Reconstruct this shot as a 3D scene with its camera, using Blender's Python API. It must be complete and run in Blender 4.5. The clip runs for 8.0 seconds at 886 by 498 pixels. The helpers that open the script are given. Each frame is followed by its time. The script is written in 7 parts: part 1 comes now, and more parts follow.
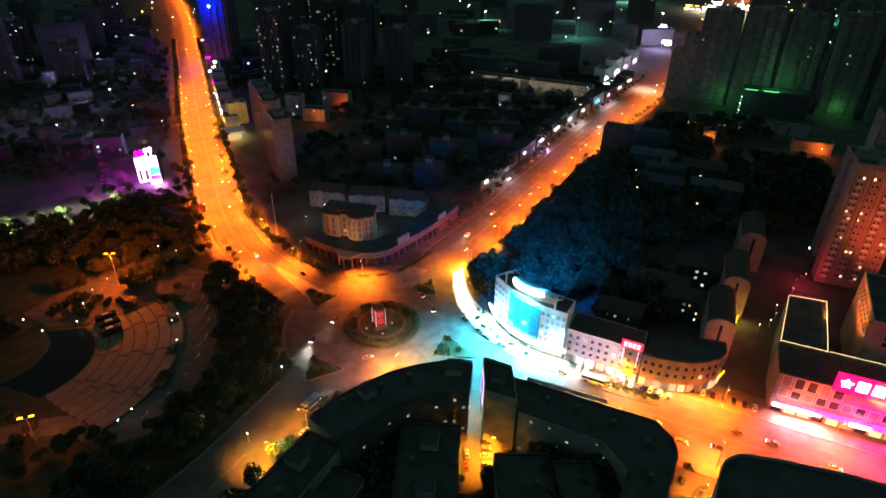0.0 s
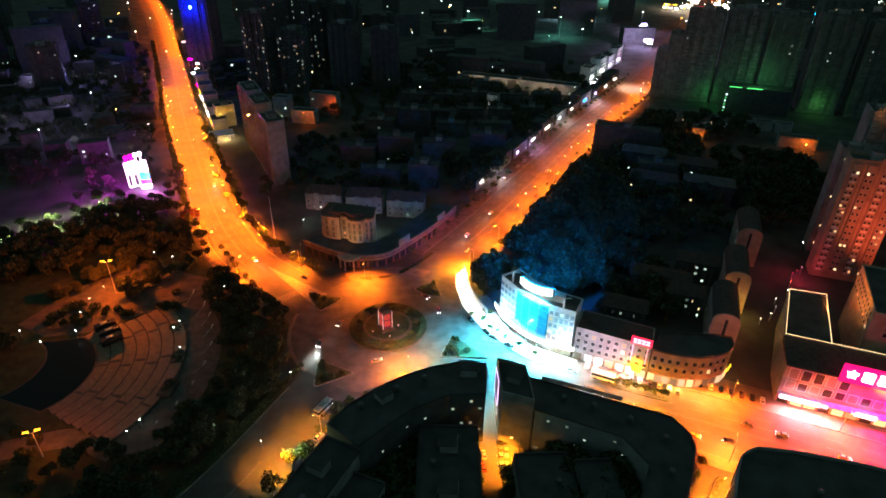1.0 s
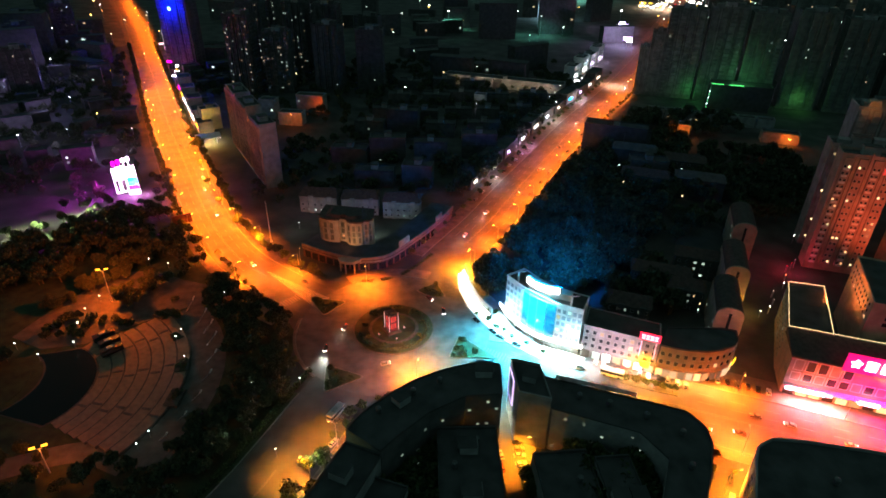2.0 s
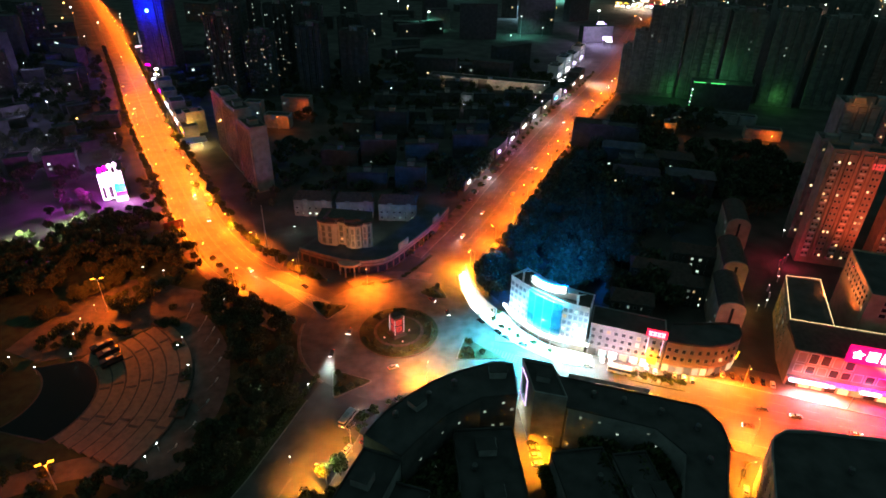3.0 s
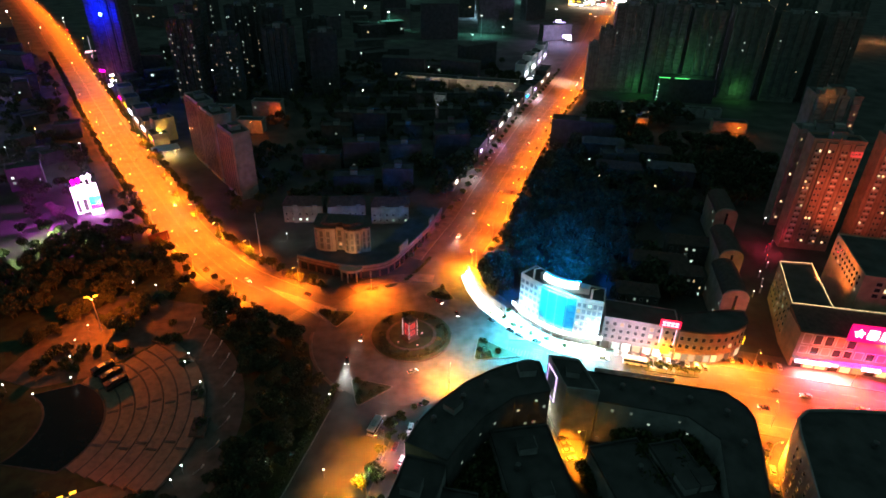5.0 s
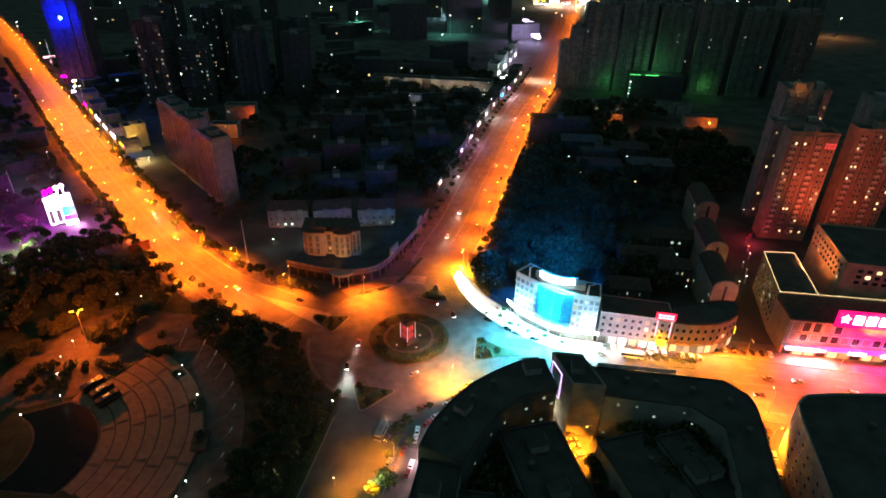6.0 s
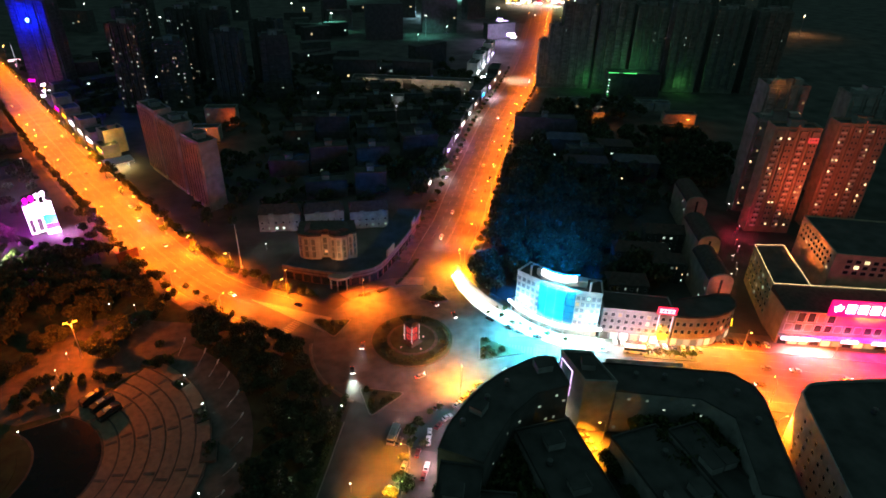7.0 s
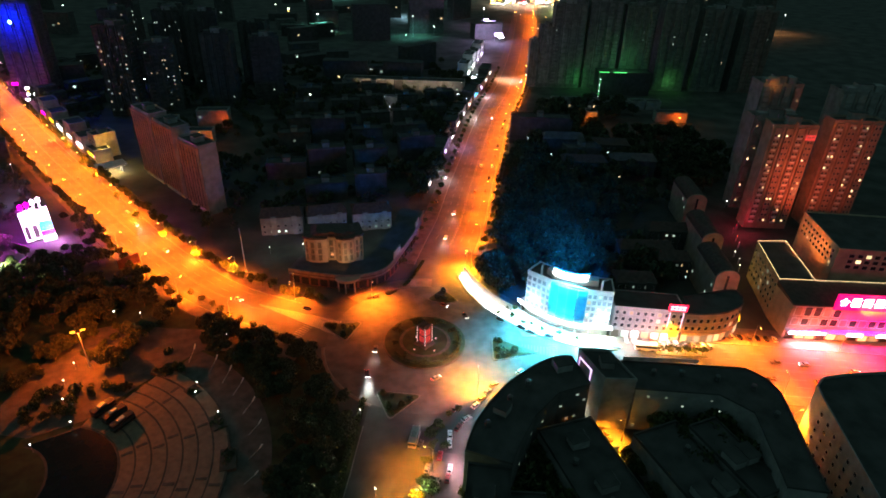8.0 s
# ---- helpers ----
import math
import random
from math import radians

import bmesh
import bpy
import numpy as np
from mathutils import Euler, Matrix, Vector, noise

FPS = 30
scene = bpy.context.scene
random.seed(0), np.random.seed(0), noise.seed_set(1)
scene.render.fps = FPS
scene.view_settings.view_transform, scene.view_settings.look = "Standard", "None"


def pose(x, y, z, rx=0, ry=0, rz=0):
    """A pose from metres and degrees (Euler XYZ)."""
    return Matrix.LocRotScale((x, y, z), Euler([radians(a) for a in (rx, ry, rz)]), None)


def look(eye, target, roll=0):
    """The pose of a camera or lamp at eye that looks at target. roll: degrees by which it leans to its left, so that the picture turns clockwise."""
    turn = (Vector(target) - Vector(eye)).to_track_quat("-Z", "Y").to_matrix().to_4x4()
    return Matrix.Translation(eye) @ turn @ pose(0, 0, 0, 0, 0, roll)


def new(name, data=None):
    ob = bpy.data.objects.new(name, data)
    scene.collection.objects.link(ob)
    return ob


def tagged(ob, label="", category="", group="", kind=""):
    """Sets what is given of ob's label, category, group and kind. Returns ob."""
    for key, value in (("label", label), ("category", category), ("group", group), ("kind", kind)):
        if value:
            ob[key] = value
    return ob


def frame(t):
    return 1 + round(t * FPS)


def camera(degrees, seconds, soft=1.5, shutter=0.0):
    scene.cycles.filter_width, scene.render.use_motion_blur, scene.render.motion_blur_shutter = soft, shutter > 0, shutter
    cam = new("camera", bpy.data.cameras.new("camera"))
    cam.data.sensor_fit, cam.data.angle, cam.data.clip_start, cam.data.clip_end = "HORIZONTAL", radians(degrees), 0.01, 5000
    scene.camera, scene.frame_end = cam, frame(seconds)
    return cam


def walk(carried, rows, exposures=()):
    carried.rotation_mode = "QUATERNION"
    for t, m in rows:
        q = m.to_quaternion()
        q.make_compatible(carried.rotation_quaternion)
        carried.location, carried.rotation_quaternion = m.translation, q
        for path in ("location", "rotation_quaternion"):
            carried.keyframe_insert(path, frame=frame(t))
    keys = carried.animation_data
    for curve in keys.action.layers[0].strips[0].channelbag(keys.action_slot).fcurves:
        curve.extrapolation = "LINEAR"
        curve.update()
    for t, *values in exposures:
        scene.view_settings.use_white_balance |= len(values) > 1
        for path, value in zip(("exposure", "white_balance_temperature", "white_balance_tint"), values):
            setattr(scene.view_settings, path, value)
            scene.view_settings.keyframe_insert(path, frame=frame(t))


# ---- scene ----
cam = camera(73.4, 8.0, soft=1.7)
PATH = [
    (0, (0.179, 0.041, 143.276), (0.2, 1.768, 142.268), 0.7),
    (0.5, (-5.12, 0.438, 143.323), (-5.067, 2.164, 142.315), 0.8),
    (1, (-9.925, 0.993, 143.295), (-9.834, 2.718, 142.287), 0.8),
    (1.5, (-15.183, 1.68, 143.374), (-15.057, 3.402, 142.365), 0.8),
    (3, (-30.687, 4.432, 143.069), (-30.442, 6.143, 142.064), 1.0),
    (3.5, (-35.762, 5.603, 143.085), (-35.493, 7.311, 142.08), 1.0),
    (4, (-41.153, 6.735, 142.768), (-40.847, 8.438, 141.764), 1.0),
    (5.5, (-56.602, 11.17, 142.392), (-56.15, 12.841, 141.39), 1.2),
    (6, (-61.645, 12.962, 142.143), (-61.139, 14.618, 141.143), 1.2),
    (6.5, (-67.156, 14.918, 141.852), (-66.598, 16.559, 140.854), 1.4),
    (7, (-72.117, 16.996, 141.909), (-71.521, 18.623, 140.91), 1.4),
    (7.5, (-77.159, 19.176, 141.98), (-76.531, 20.791, 140.981), 1.5),
    (8, (-82.185, 21.454, 141.718), (-81.532, 23.06, 140.721), 1.5),
]
UNIT = 1.2  # metres to a unit of the plan: all places below are drawn on one plan
PLAN = Matrix.Scale(UNIT, 4)
walk(cam, [(t, look(UNIT * Vector(eye), UNIT * Vector(target), roll)) for t, eye, target, roll in PATH], [(0, 0.62), (8, 0.62)])

# ---- night sky: a faint glow of the town ----
world = bpy.data.worlds.new("night")
scene.world = world
world.use_nodes = True
wn, wl = world.node_tree.nodes, world.node_tree.links
sky_bg = wn["Background"]
sky_bg.inputs[0].default_value = (0.26, 0.56, 0.54, 1)
sky_bg.inputs[1].default_value = 0.108

SODIUM = (1.0, 0.143, 0.004)
AMBER = (1.0, 0.33, 0.012)


def lamp_light(name, kind, at, power, colour, radius=0.3, spot=150, target=None, size=None, blend=0.7):
    data = bpy.data.lights.new(name, kind)
    data.energy, data.color = power * UNIT**2, colour
    if kind == "SPOT":
        data.spot_size, data.spot_blend, data.shadow_soft_size = radians(spot), blend, radius * UNIT
    elif kind == "AREA":
        data.shape = "RECTANGLE"
        data.size, data.size_y = size[0] * UNIT, size[1] * UNIT
        data.spread = radians(spot)
    else:
        data.shadow_soft_size = radius * UNIT
    ob = new(name, data)
    target = target or (at[0], at[1] + 0.001, at[2] - 5)
    ob.matrix_world = look(UNIT * Vector(at), UNIT * Vector(target))
    return ob


# ---- materials ----
def mat(name, colour, rough=0.8, metal=0.0, scale=0.5, vary=0.25, fine=6.0, bump=0.0, per_object=0.0, island=0.0, second=None, spec=0.5):
    """A surface with stains at one scale, grain at a finer one, and a little relief."""
    m = bpy.data.materials.new(name)
    m.use_nodes = True
    n, l = m.node_tree.nodes, m.node_tree.links
    b = n["Principled BSDF"]
    b.inputs["Roughness"].default_value, b.inputs["Metallic"].default_value = rough, metal
    b.inputs["Specular IOR Level"].default_value = spec
    co = n.new("ShaderNodeNewGeometry")
    big, small = n.new("ShaderNodeTexNoise"), n.new("ShaderNodeTexNoise")
    big.inputs["Scale"].default_value, small.inputs["Scale"].default_value = scale, fine
    big.inputs["Detail"].default_value, small.inputs["Detail"].default_value = 5, 3
    l.new(co.outputs["Position"], big.inputs["Vector"])
    l.new(co.outputs["Position"], small.inputs["Vector"])
    ramp = n.new("ShaderNodeValToRGB")
    dark = [c * (1 - vary) for c in colour]
    light = second or [min(1, c * (1 + vary)) for c in colour]
    ramp.color_ramp.elements[0].position, ramp.color_ramp.elements[1].position = 0.32, 0.68
    ramp.color_ramp.elements[0].color, ramp.color_ramp.elements[1].color = (*dark, 1), (*light, 1)
    l.new(big.outputs["Fac"], ramp.inputs["Fac"])
    mix = n.new("ShaderNodeMix")
    mix.data_type, mix.blend_type = "RGBA", "OVERLAY"
    mix.inputs[0].default_value = 0.35
    l.new(ramp.outputs["Color"], mix.inputs[6])
    l.new(small.outputs["Color"], mix.inputs[7])
    out = mix.outputs[2]
    if per_object or island:
        hsv = n.new("ShaderNodeHueSaturation")
        mr = n.new("ShaderNodeMapRange")
        amount = per_object or island
        mr.inputs[3].default_value, mr.inputs[4].default_value = 1 - amount, 1 + amount
        if per_object:
            l.new(n.new("ShaderNodeObjectInfo").outputs["Random"], mr.inputs[0])
        else:
            l.new(co.outputs["Random Per Island"], mr.inputs[0])
        l.new(mr.outputs[0], hsv.inputs["Value"])
        l.new(out, hsv.inputs["Color"])
        out = hsv.outputs["Color"]
    l.new(out, b.inputs["Base Color"])
    if bump:
        bp = n.new("ShaderNodeBump")
        bp.inputs["Strength"].default_value, bp.inputs["Distance"].default_value = bump, 0.05
        l.new(small.outputs["Fac"], bp.inputs["Height"])
        l.new(bp.outputs["Normal"], b.inputs["Normal"])
    return m


def glow(name, colour, strength, vary=0.0):
    """A surface that gives off light; vary: how much repeats differ."""
    m = bpy.data.materials.new(name)
    m.use_nodes = True
    n, l = m.node_tree.nodes, m.node_tree.links
    b = n["Principled BSDF"]
    b.inputs["Base Color"].default_value = (0.03, 0.03, 0.03, 1)
    b.inputs["Emission Color"].default_value = (*colour, 1)
    b.inputs["Emission Strength"].default_value = strength
    if vary:
        mr = n.new("ShaderNodeMapRange")
        mr.inputs[3].default_value, mr.inputs[4].default_value = strength * (1 - vary), strength * (1 + vary)
        l.new(n.new("ShaderNodeObjectInfo").outputs["Random"], mr.inputs[0])
        l.new(mr.outputs[0], b.inputs["Emission Strength"])
    return m


M = {
    "asphalt": mat("asphalt", (0.052, 0.05, 0.05), 0.82, scale=0.12, vary=0.35, fine=9, bump=0.2),
    "asphalt_worn": mat("asphalt_worn", (0.075, 0.072, 0.07), 0.8, scale=0.2, vary=0.35, fine=9, bump=0.2),
    "ground": mat("town_ground", (0.06, 0.058, 0.052), 0.95, scale=0.05, vary=0.5, fine=1.5),
    "lawn": mat("lawn", (0.03, 0.04, 0.014), 0.95, scale=0.2, vary=0.5, fine=5, bump=0.4),
    "paving": mat("paving", (0.13, 0.1, 0.08), 0.8, scale=0.25, vary=0.3, fine=5, bump=0.15),
    "paving_dark": mat("paving_dark", (0.085, 0.07, 0.06), 0.85, scale=0.25, vary=0.35, fine=5, bump=0.15),
    "kerb": mat("kerb_stone", (0.15, 0.145, 0.135), 0.8, scale=0.8, vary=0.25, fine=8),
    "paint": mat("road_paint", (0.12, 0.117, 0.11), 0.6, scale=1.2, vary=0.4, fine=12),
    "paint_fresh": mat("road_paint_fresh", (0.32, 0.31, 0.29), 0.6, scale=1.2, vary=0.4, fine=12),
    "concrete": mat("concrete", (0.3, 0.28, 0.25), 0.85, scale=0.3, vary=0.3, fine=4),
    "plaster_white": mat("plaster_white", (0.62, 0.6, 0.57), 0.75, scale=0.25, vary=0.15, fine=4),
    "plaster_buff": mat("plaster_buff", (0.42, 0.33, 0.24), 0.8, scale=0.25, vary=0.2, fine=4),
    "plaster_pink": mat("plaster_pink", (0.34, 0.25, 0.2), 0.8, scale=0.25, vary=0.2, fine=4),
    "plaster_grey": mat("plaster_grey", (0.26, 0.255, 0.25), 0.85, scale=0.25, vary=0.25, fine=4, per_object=0.2),
    # night shade put into the colour, for walls that should sink into darkness
    "plaster_shaded": mat("plaster_shaded", (0.07, 0.068, 0.066), 0.85, scale=0.25, vary=0.3, fine=4, per_object=0.3),
    "plaster_dusk": mat("plaster_dusk", (0.14, 0.14, 0.125), 0.85, scale=0.25, vary=0.3, fine=4, per_object=0.25),
    "fascia": mat("dull_fascia", (0.2, 0.14, 0.125), 0.8, scale=0.3, vary=0.3, fine=4),
    "tile_red": mat("tile_red", (0.1, 0.04, 0.035), 0.7, scale=0.4, vary=0.3, fine=5),
    "roof": mat("roof_felt", (0.058, 0.056, 0.055), 0.9, scale=0.15, vary=0.35, fine=4, bump=0.3),
    "roof_tile": mat("roof_tile", (0.07, 0.042, 0.036), 0.8, scale=0.6, vary=0.35, fine=6, bump=0.4),
    "glass": mat("window_glass", (0.03, 0.035, 0.04), 0.08, scale=0.5, vary=0.2),
    # darker buff: the shade inside the office block's flutes, put into the colour
    "flute_shade": mat("flute_shade", (0.16, 0.13, 0.09), 0.3, scale=0.8, vary=0.3),
    "glass_blue": mat("curtain_glass", (0.03, 0.2, 0.3), 0.15, scale=0.4, vary=0.2),
    "curtain": mat("curtained_pane", (0.2, 0.22, 0.25), 0.3, scale=0.9, vary=0.4),
    "frame": mat("window_frame", (0.35, 0.34, 0.33), 0.5, scale=1, vary=0.15),
    "metal": mat("grey_metal", (0.32, 0.32, 0.33), 0.4, 0.8, scale=2, vary=0.2),
    "metal_dull": mat("dull_metal", (0.12, 0.12, 0.12), 0.6, 0.4, scale=2, vary=0.3),
    "steel_white": mat("painted_steel", (0.65, 0.64, 0.62), 0.5, scale=1, vary=0.15),
    "bark": mat("bark", (0.1, 0.075, 0.05), 0.95, scale=3, vary=0.4, fine=14, bump=0.5),
    "leaves": mat("leaves", (0.05, 0.07, 0.02), 0.7, scale=0.6, vary=0.4, fine=4, island=0.45),
    "leaves_dark": mat("leaves_dark", (0.05, 0.06, 0.028), 0.75, scale=0.6, vary=0.4, fine=4, island=0.45),
    "hedge": mat("hedge_leaves", (0.04, 0.06, 0.02), 0.75, scale=0.8, vary=0.5, fine=6, island=0.5),
    "water": mat("pond_water", (0.006, 0.007, 0.007), 0.25, scale=0.3, vary=0.3, spec=0.15),
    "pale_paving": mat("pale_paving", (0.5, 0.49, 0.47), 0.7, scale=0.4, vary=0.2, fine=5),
    "stone": mat("pale_stone", (0.2, 0.13, 0.085), 0.7, scale=0.5, vary=0.2, fine=5),
    "stone_dark": mat("joint_stone", (0.07, 0.055, 0.045), 0.85, scale=0.5, vary=0.3, fine=5),
    "red_panel": mat("red_panel", (0.5, 0.04, 0.04), 0.5, scale=1, vary=0.2),
    "tyre": mat("tyre_rubber", (0.02, 0.02, 0.02), 0.9, scale=5, vary=0.2),
    "rim": mat("alloy_rim", (0.5, 0.5, 0.5), 0.3, 0.9, scale=5, vary=0.1),
    "sign_dark": mat("sign_board", (0.12, 0.02, 0.03), 0.5, scale=1, vary=0.2),
    "billboard": mat("billboard_sheet", (0.45, 0.42, 0.4), 0.6, scale=0.3, vary=0.4, fine=2),
    "canopy": mat("canopy_sheet", (0.55, 0.55, 0.56), 0.5, scale=0.6, vary=0.2),
}
PAINTS = {
    "black": mat("paint_black", (0.012, 0.012, 0.013), 0.25, scale=2, vary=0.2),
    "white": mat("paint_white", (0.7, 0.7, 0.68), 0.3, scale=2, vary=0.1),
    "silver": mat("paint_silver", (0.4, 0.4, 0.41), 0.3, 0.6, scale=2, vary=0.1),
    "red": mat("paint_red", (0.12, 0.012, 0.012), 0.3, scale=2, vary=0.2),
    "grey": mat("paint_grey", (0.1, 0.1, 0.11), 0.3, 0.4, scale=2, vary=0.2),
    "yellow": mat("paint_yellow", (0.4, 0.25, 0.05), 0.3, scale=2, vary=0.1),
}
G = {
    "sodium": glow("lamp_sodium", (1.0, 0.5, 0.08), 30),
    "led": glow("lamp_led", (0.8, 1.0, 0.9), 9),
    "warm": glow("window_warm", (1.0, 0.72, 0.35), 1.0, 0.85),
    "cool": glow("window_cool", (0.7, 1.0, 0.8), 1.1, 0.8),
    "amber": glow("window_amber", (1.0, 0.5, 0.2), 1.2, 0.6),
    "pinksoft": glow("neon_pink_soft", (1.0, 0.5, 0.62), 1.8),
    "line": glow("roof_edge_line", (1.0, 0.75, 0.35), 2.0),
    "dim": glow("window_dim", (0.75, 1.0, 0.8), 0.3, 0.9),
    "dimwarm": glow("window_dim_warm", (1.0, 0.75, 0.45), 0.35, 0.9),
    "white": glow("neon_white", (0.95, 1.0, 1.0), 9),
    "cyan": glow("neon_cyan", (0.0, 0.42, 1.0), 4),
    "blue": glow("neon_blue", (0.02, 0.06, 1.0), 14),
    "magenta": glow("neon_magenta", (1.0, 0.0, 0.62), 3.0),
    "crimson": glow("neon_crimson", (1.0, 0.0, 0.13), 1.3),
    "pinkwhite": glow("neon_pinkwhite", (1.0, 0.62, 0.95), 6.0),
    "mast": glow("mast_sodium", (1.0, 0.42, 0.02), 3.5),
    "red": glow("neon_red", (1.0, 0.01, 0.05), 2.0),
    "tube": glow("pale_tube", (1.0, 0.62, 0.6), 1.0),
    "dullred": glow("dull_red_lamp", (1.0, 0.07, 0.06), 0.6),
    "yellow": glow("neon_yellow", (1.0, 0.62, 0.02), 2.2),
    "green": glow("neon_green", (0.1, 0.9, 0.2), 1.1),
    "pale": glow("lamp_strip", (1.0, 0.9, 0.75), 3.0),
    "violet": glow("neon_violet", (0.6, 0.45, 1.0), 6),
    "head": glow("headlight", (1.0, 0.97, 0.88), 25),
    "tail": glow("tail_light", (1.0, 0.06, 0.03), 5),
    "cyan_white": glow("searchlight_lens", (0.25, 0.6, 1.0), 10),
    "softviolet": glow("soft_violet_tube", (0.75, 0.5, 1.0), 1.6),
    "softwhite": glow("soft_white_sign", (0.85, 0.95, 1.0), 3.0),
    "dimwhite": glow("dim_white_tube", (0.85, 0.85, 1.0), 0.6),
    "far": glow("far_lamp", (0.9, 1.0, 0.85), 9, 0.7),
    "far_orange": glow("far_lamp_orange", (1.0, 0.5, 0.1), 9, 0.7),
}


# ---- shaping helpers ----
def mesh_from(name, bm, *mats):
    me = bpy.data.meshes.new(name)
    bm.normal_update()
    bm.to_mesh(me)
    bm.free()
    for m in mats:
        me.materials.append(m)
    return me


def part(name, bm, material, parent, label="", at=None):
    """One mesh under a thing or under a part."""
    me = bm if isinstance(bm, bpy.types.Mesh) else mesh_from(name, bm, *(material if isinstance(material, (list, tuple)) else [material]))
    ob = new(name, me)
    ob.parent = parent
    if at is not None:
        ob.matrix_basis = at
    if label:
        ob["label"] = label
    return ob


def thing(name, m, label, category, group="", kind=""):
    """An empty at the base of a thing that has parts."""
    ob = new(name)
    ob.empty_display_size = 0.5
    ob.matrix_basis = PLAN @ m
    return tagged(ob, label, category, group, kind)


def solid(name, bm, material, label, category, group="", kind="", at=None):
    """A thing of one mesh."""
    me = bm if isinstance(bm, bpy.types.Mesh) else mesh_from(name, bm, *(material if isinstance(material, (list, tuple)) else [material]))
    ob = new(name, me)
    ob.matrix_basis = PLAN @ at if at is not None else PLAN
    return tagged(ob, label, category, group, kind)


def box(bm, x0, x1, y0, y1, z0, z1, mi=0, rot=None):
    co = [(x, y, z) for z in (z0, z1) for x, y in ((x0, y0), (x1, y0), (x1, y1), (x0, y1))]
    v = [bm.verts.new(rot @ Vector(c) if rot else c) for c in co]
    for f in ((3, 2, 1, 0), (4, 5, 6, 7), (0, 1, 5, 4), (1, 2, 6, 5), (2, 3, 7, 6), (3, 0, 4, 7)):
        bm.faces.new([v[i] for i in f]).material_index = mi
    return bm


def prism(bm, poly, z0, z1, mi=0, inset=0.0):
    """An upright solid over a polygon (counter-clockwise)."""
    cx, cy = sum(p[0] for p in poly) / len(poly), sum(p[1] for p in poly) / len(poly)
    lo = [bm.verts.new((*p, z0)) for p in poly]
    hi = [bm.verts.new((p[0] + (cx - p[0]) * inset, p[1] + (cy - p[1]) * inset, z1)) for p in poly]
    n = len(poly)
    for i in range(n):
        bm.faces.new((lo[i], lo[(i + 1) % n], hi[(i + 1) % n], hi[i])).material_index = mi
    bm.faces.new(hi).material_index = mi
    bm.faces.new(lo[::-1]).material_index = mi
    return bm


def tube(bm, a, b, r0, r1=None, sides=8, mi=0):
    a, b = Vector(a), Vector(b)
    q = (b - a).to_track_quat("Z", "Y")
    rings = []
    for p, r in ((a, r0), (b, r0 if r1 is None else r1)):
        rings.append([bm.verts.new(p + q @ Vector((r * math.cos(k * math.tau / sides), r * math.sin(k * math.tau / sides), 0))) for k in range(sides)])
    for k in range(sides):
        bm.faces.new((rings[0][k], rings[0][(k + 1) % sides], rings[1][(k + 1) % sides], rings[1][k])).material_index = mi
    bm.faces.new(rings[0][::-1]).material_index = mi
    bm.faces.new(rings[1]).material_index = mi
    return bm


def smooth_line(pts, step=6.0):
    """A flowing line through a few bends."""
    p = [Vector(q).to_2d() for q in pts]
    p = [2 * p[0] - p[1], *p, 2 * p[-1] - p[-2]]
    out = []
    for a, b, c, d in zip(p, p[1:], p[2:], p[3:]):
        n = max(1, int((c - b).length / step))
        for k in range(n):
            t = k / n
            out.append(0.5 * (2 * b + (c - a) * t + (2 * a - 5 * b + 4 * c - d) * t * t + (3 * b - a - 3 * c + d) * t ** 3))
    return out + [p[-2]]


def sides_of(line, left, right):
    """The line shifted to its left and right."""
    ls, rs = [], []
    for i, p in enumerate(line):
        d = (line[min(i + 1, len(line) - 1)] - line[max(i - 1, 0)]).normalized()
        n = Vector((-d.y, d.x))
        ls.append(p + n * left)
        rs.append(p + n * right)
    return ls, rs


def strip(bm, line, left, right, z0, z1, mi=0):
    """A band along a line, from an offset to another (left is plus), as a slab."""
    ls, rs = sides_of(line, left, right)
    a = [bm.verts.new((*p, z1)) for p in ls]
    b = [bm.verts.new((*p, z1)) for p in rs]
    for i in range(len(a) - 1):
        bm.faces.new((b[i], b[i + 1], a[i + 1], a[i])).material_index = mi
    if z0 < z1:
        c = [bm.verts.new((*p, z0)) for p in ls]
        d = [bm.verts.new((*p, z0)) for p in rs]
        for i in range(len(a) - 1):
            bm.faces.new((a[i], a[i + 1], c[i + 1], c[i])).material_index = mi
            bm.faces.new((d[i], d[i + 1], b[i + 1], b[i])).material_index = mi
        bm.faces.new((a[0], c[0], d[0], b[0])).material_index = mi
        bm.faces.new((b[-1], d[-1], c[-1], a[-1])).material_index = mi
    return bm


def arc(cx, cy, r, a0, a1, n=24):
    return [(cx + r * math.cos(radians(a0 + (a1 - a0) * k / n)), cy + r * math.sin(radians(a0 + (a1 - a0) * k / n))) for k in range(n + 1)]


def spot_m(x, y, z=0.0, turn=0.0):
    return pose(x, y, z, 0, 0, turn)


def along(line, start, gap, offset, count):
    """Places and headings at even steps along a line."""
    out, run, want = [], 0.0, start
    for a, b in zip(line, line[1:]):
        seg = (b - a).length
        while run + seg >= want and len(out) < count:
            d = (b - a).normalized()
            p = a + d * (want - run)
            n = Vector((-d.y, d.x))
            out.append((p + n * offset, math.degrees(math.atan2(d.y, d.x))))
            want += gap
        run += seg
    return out

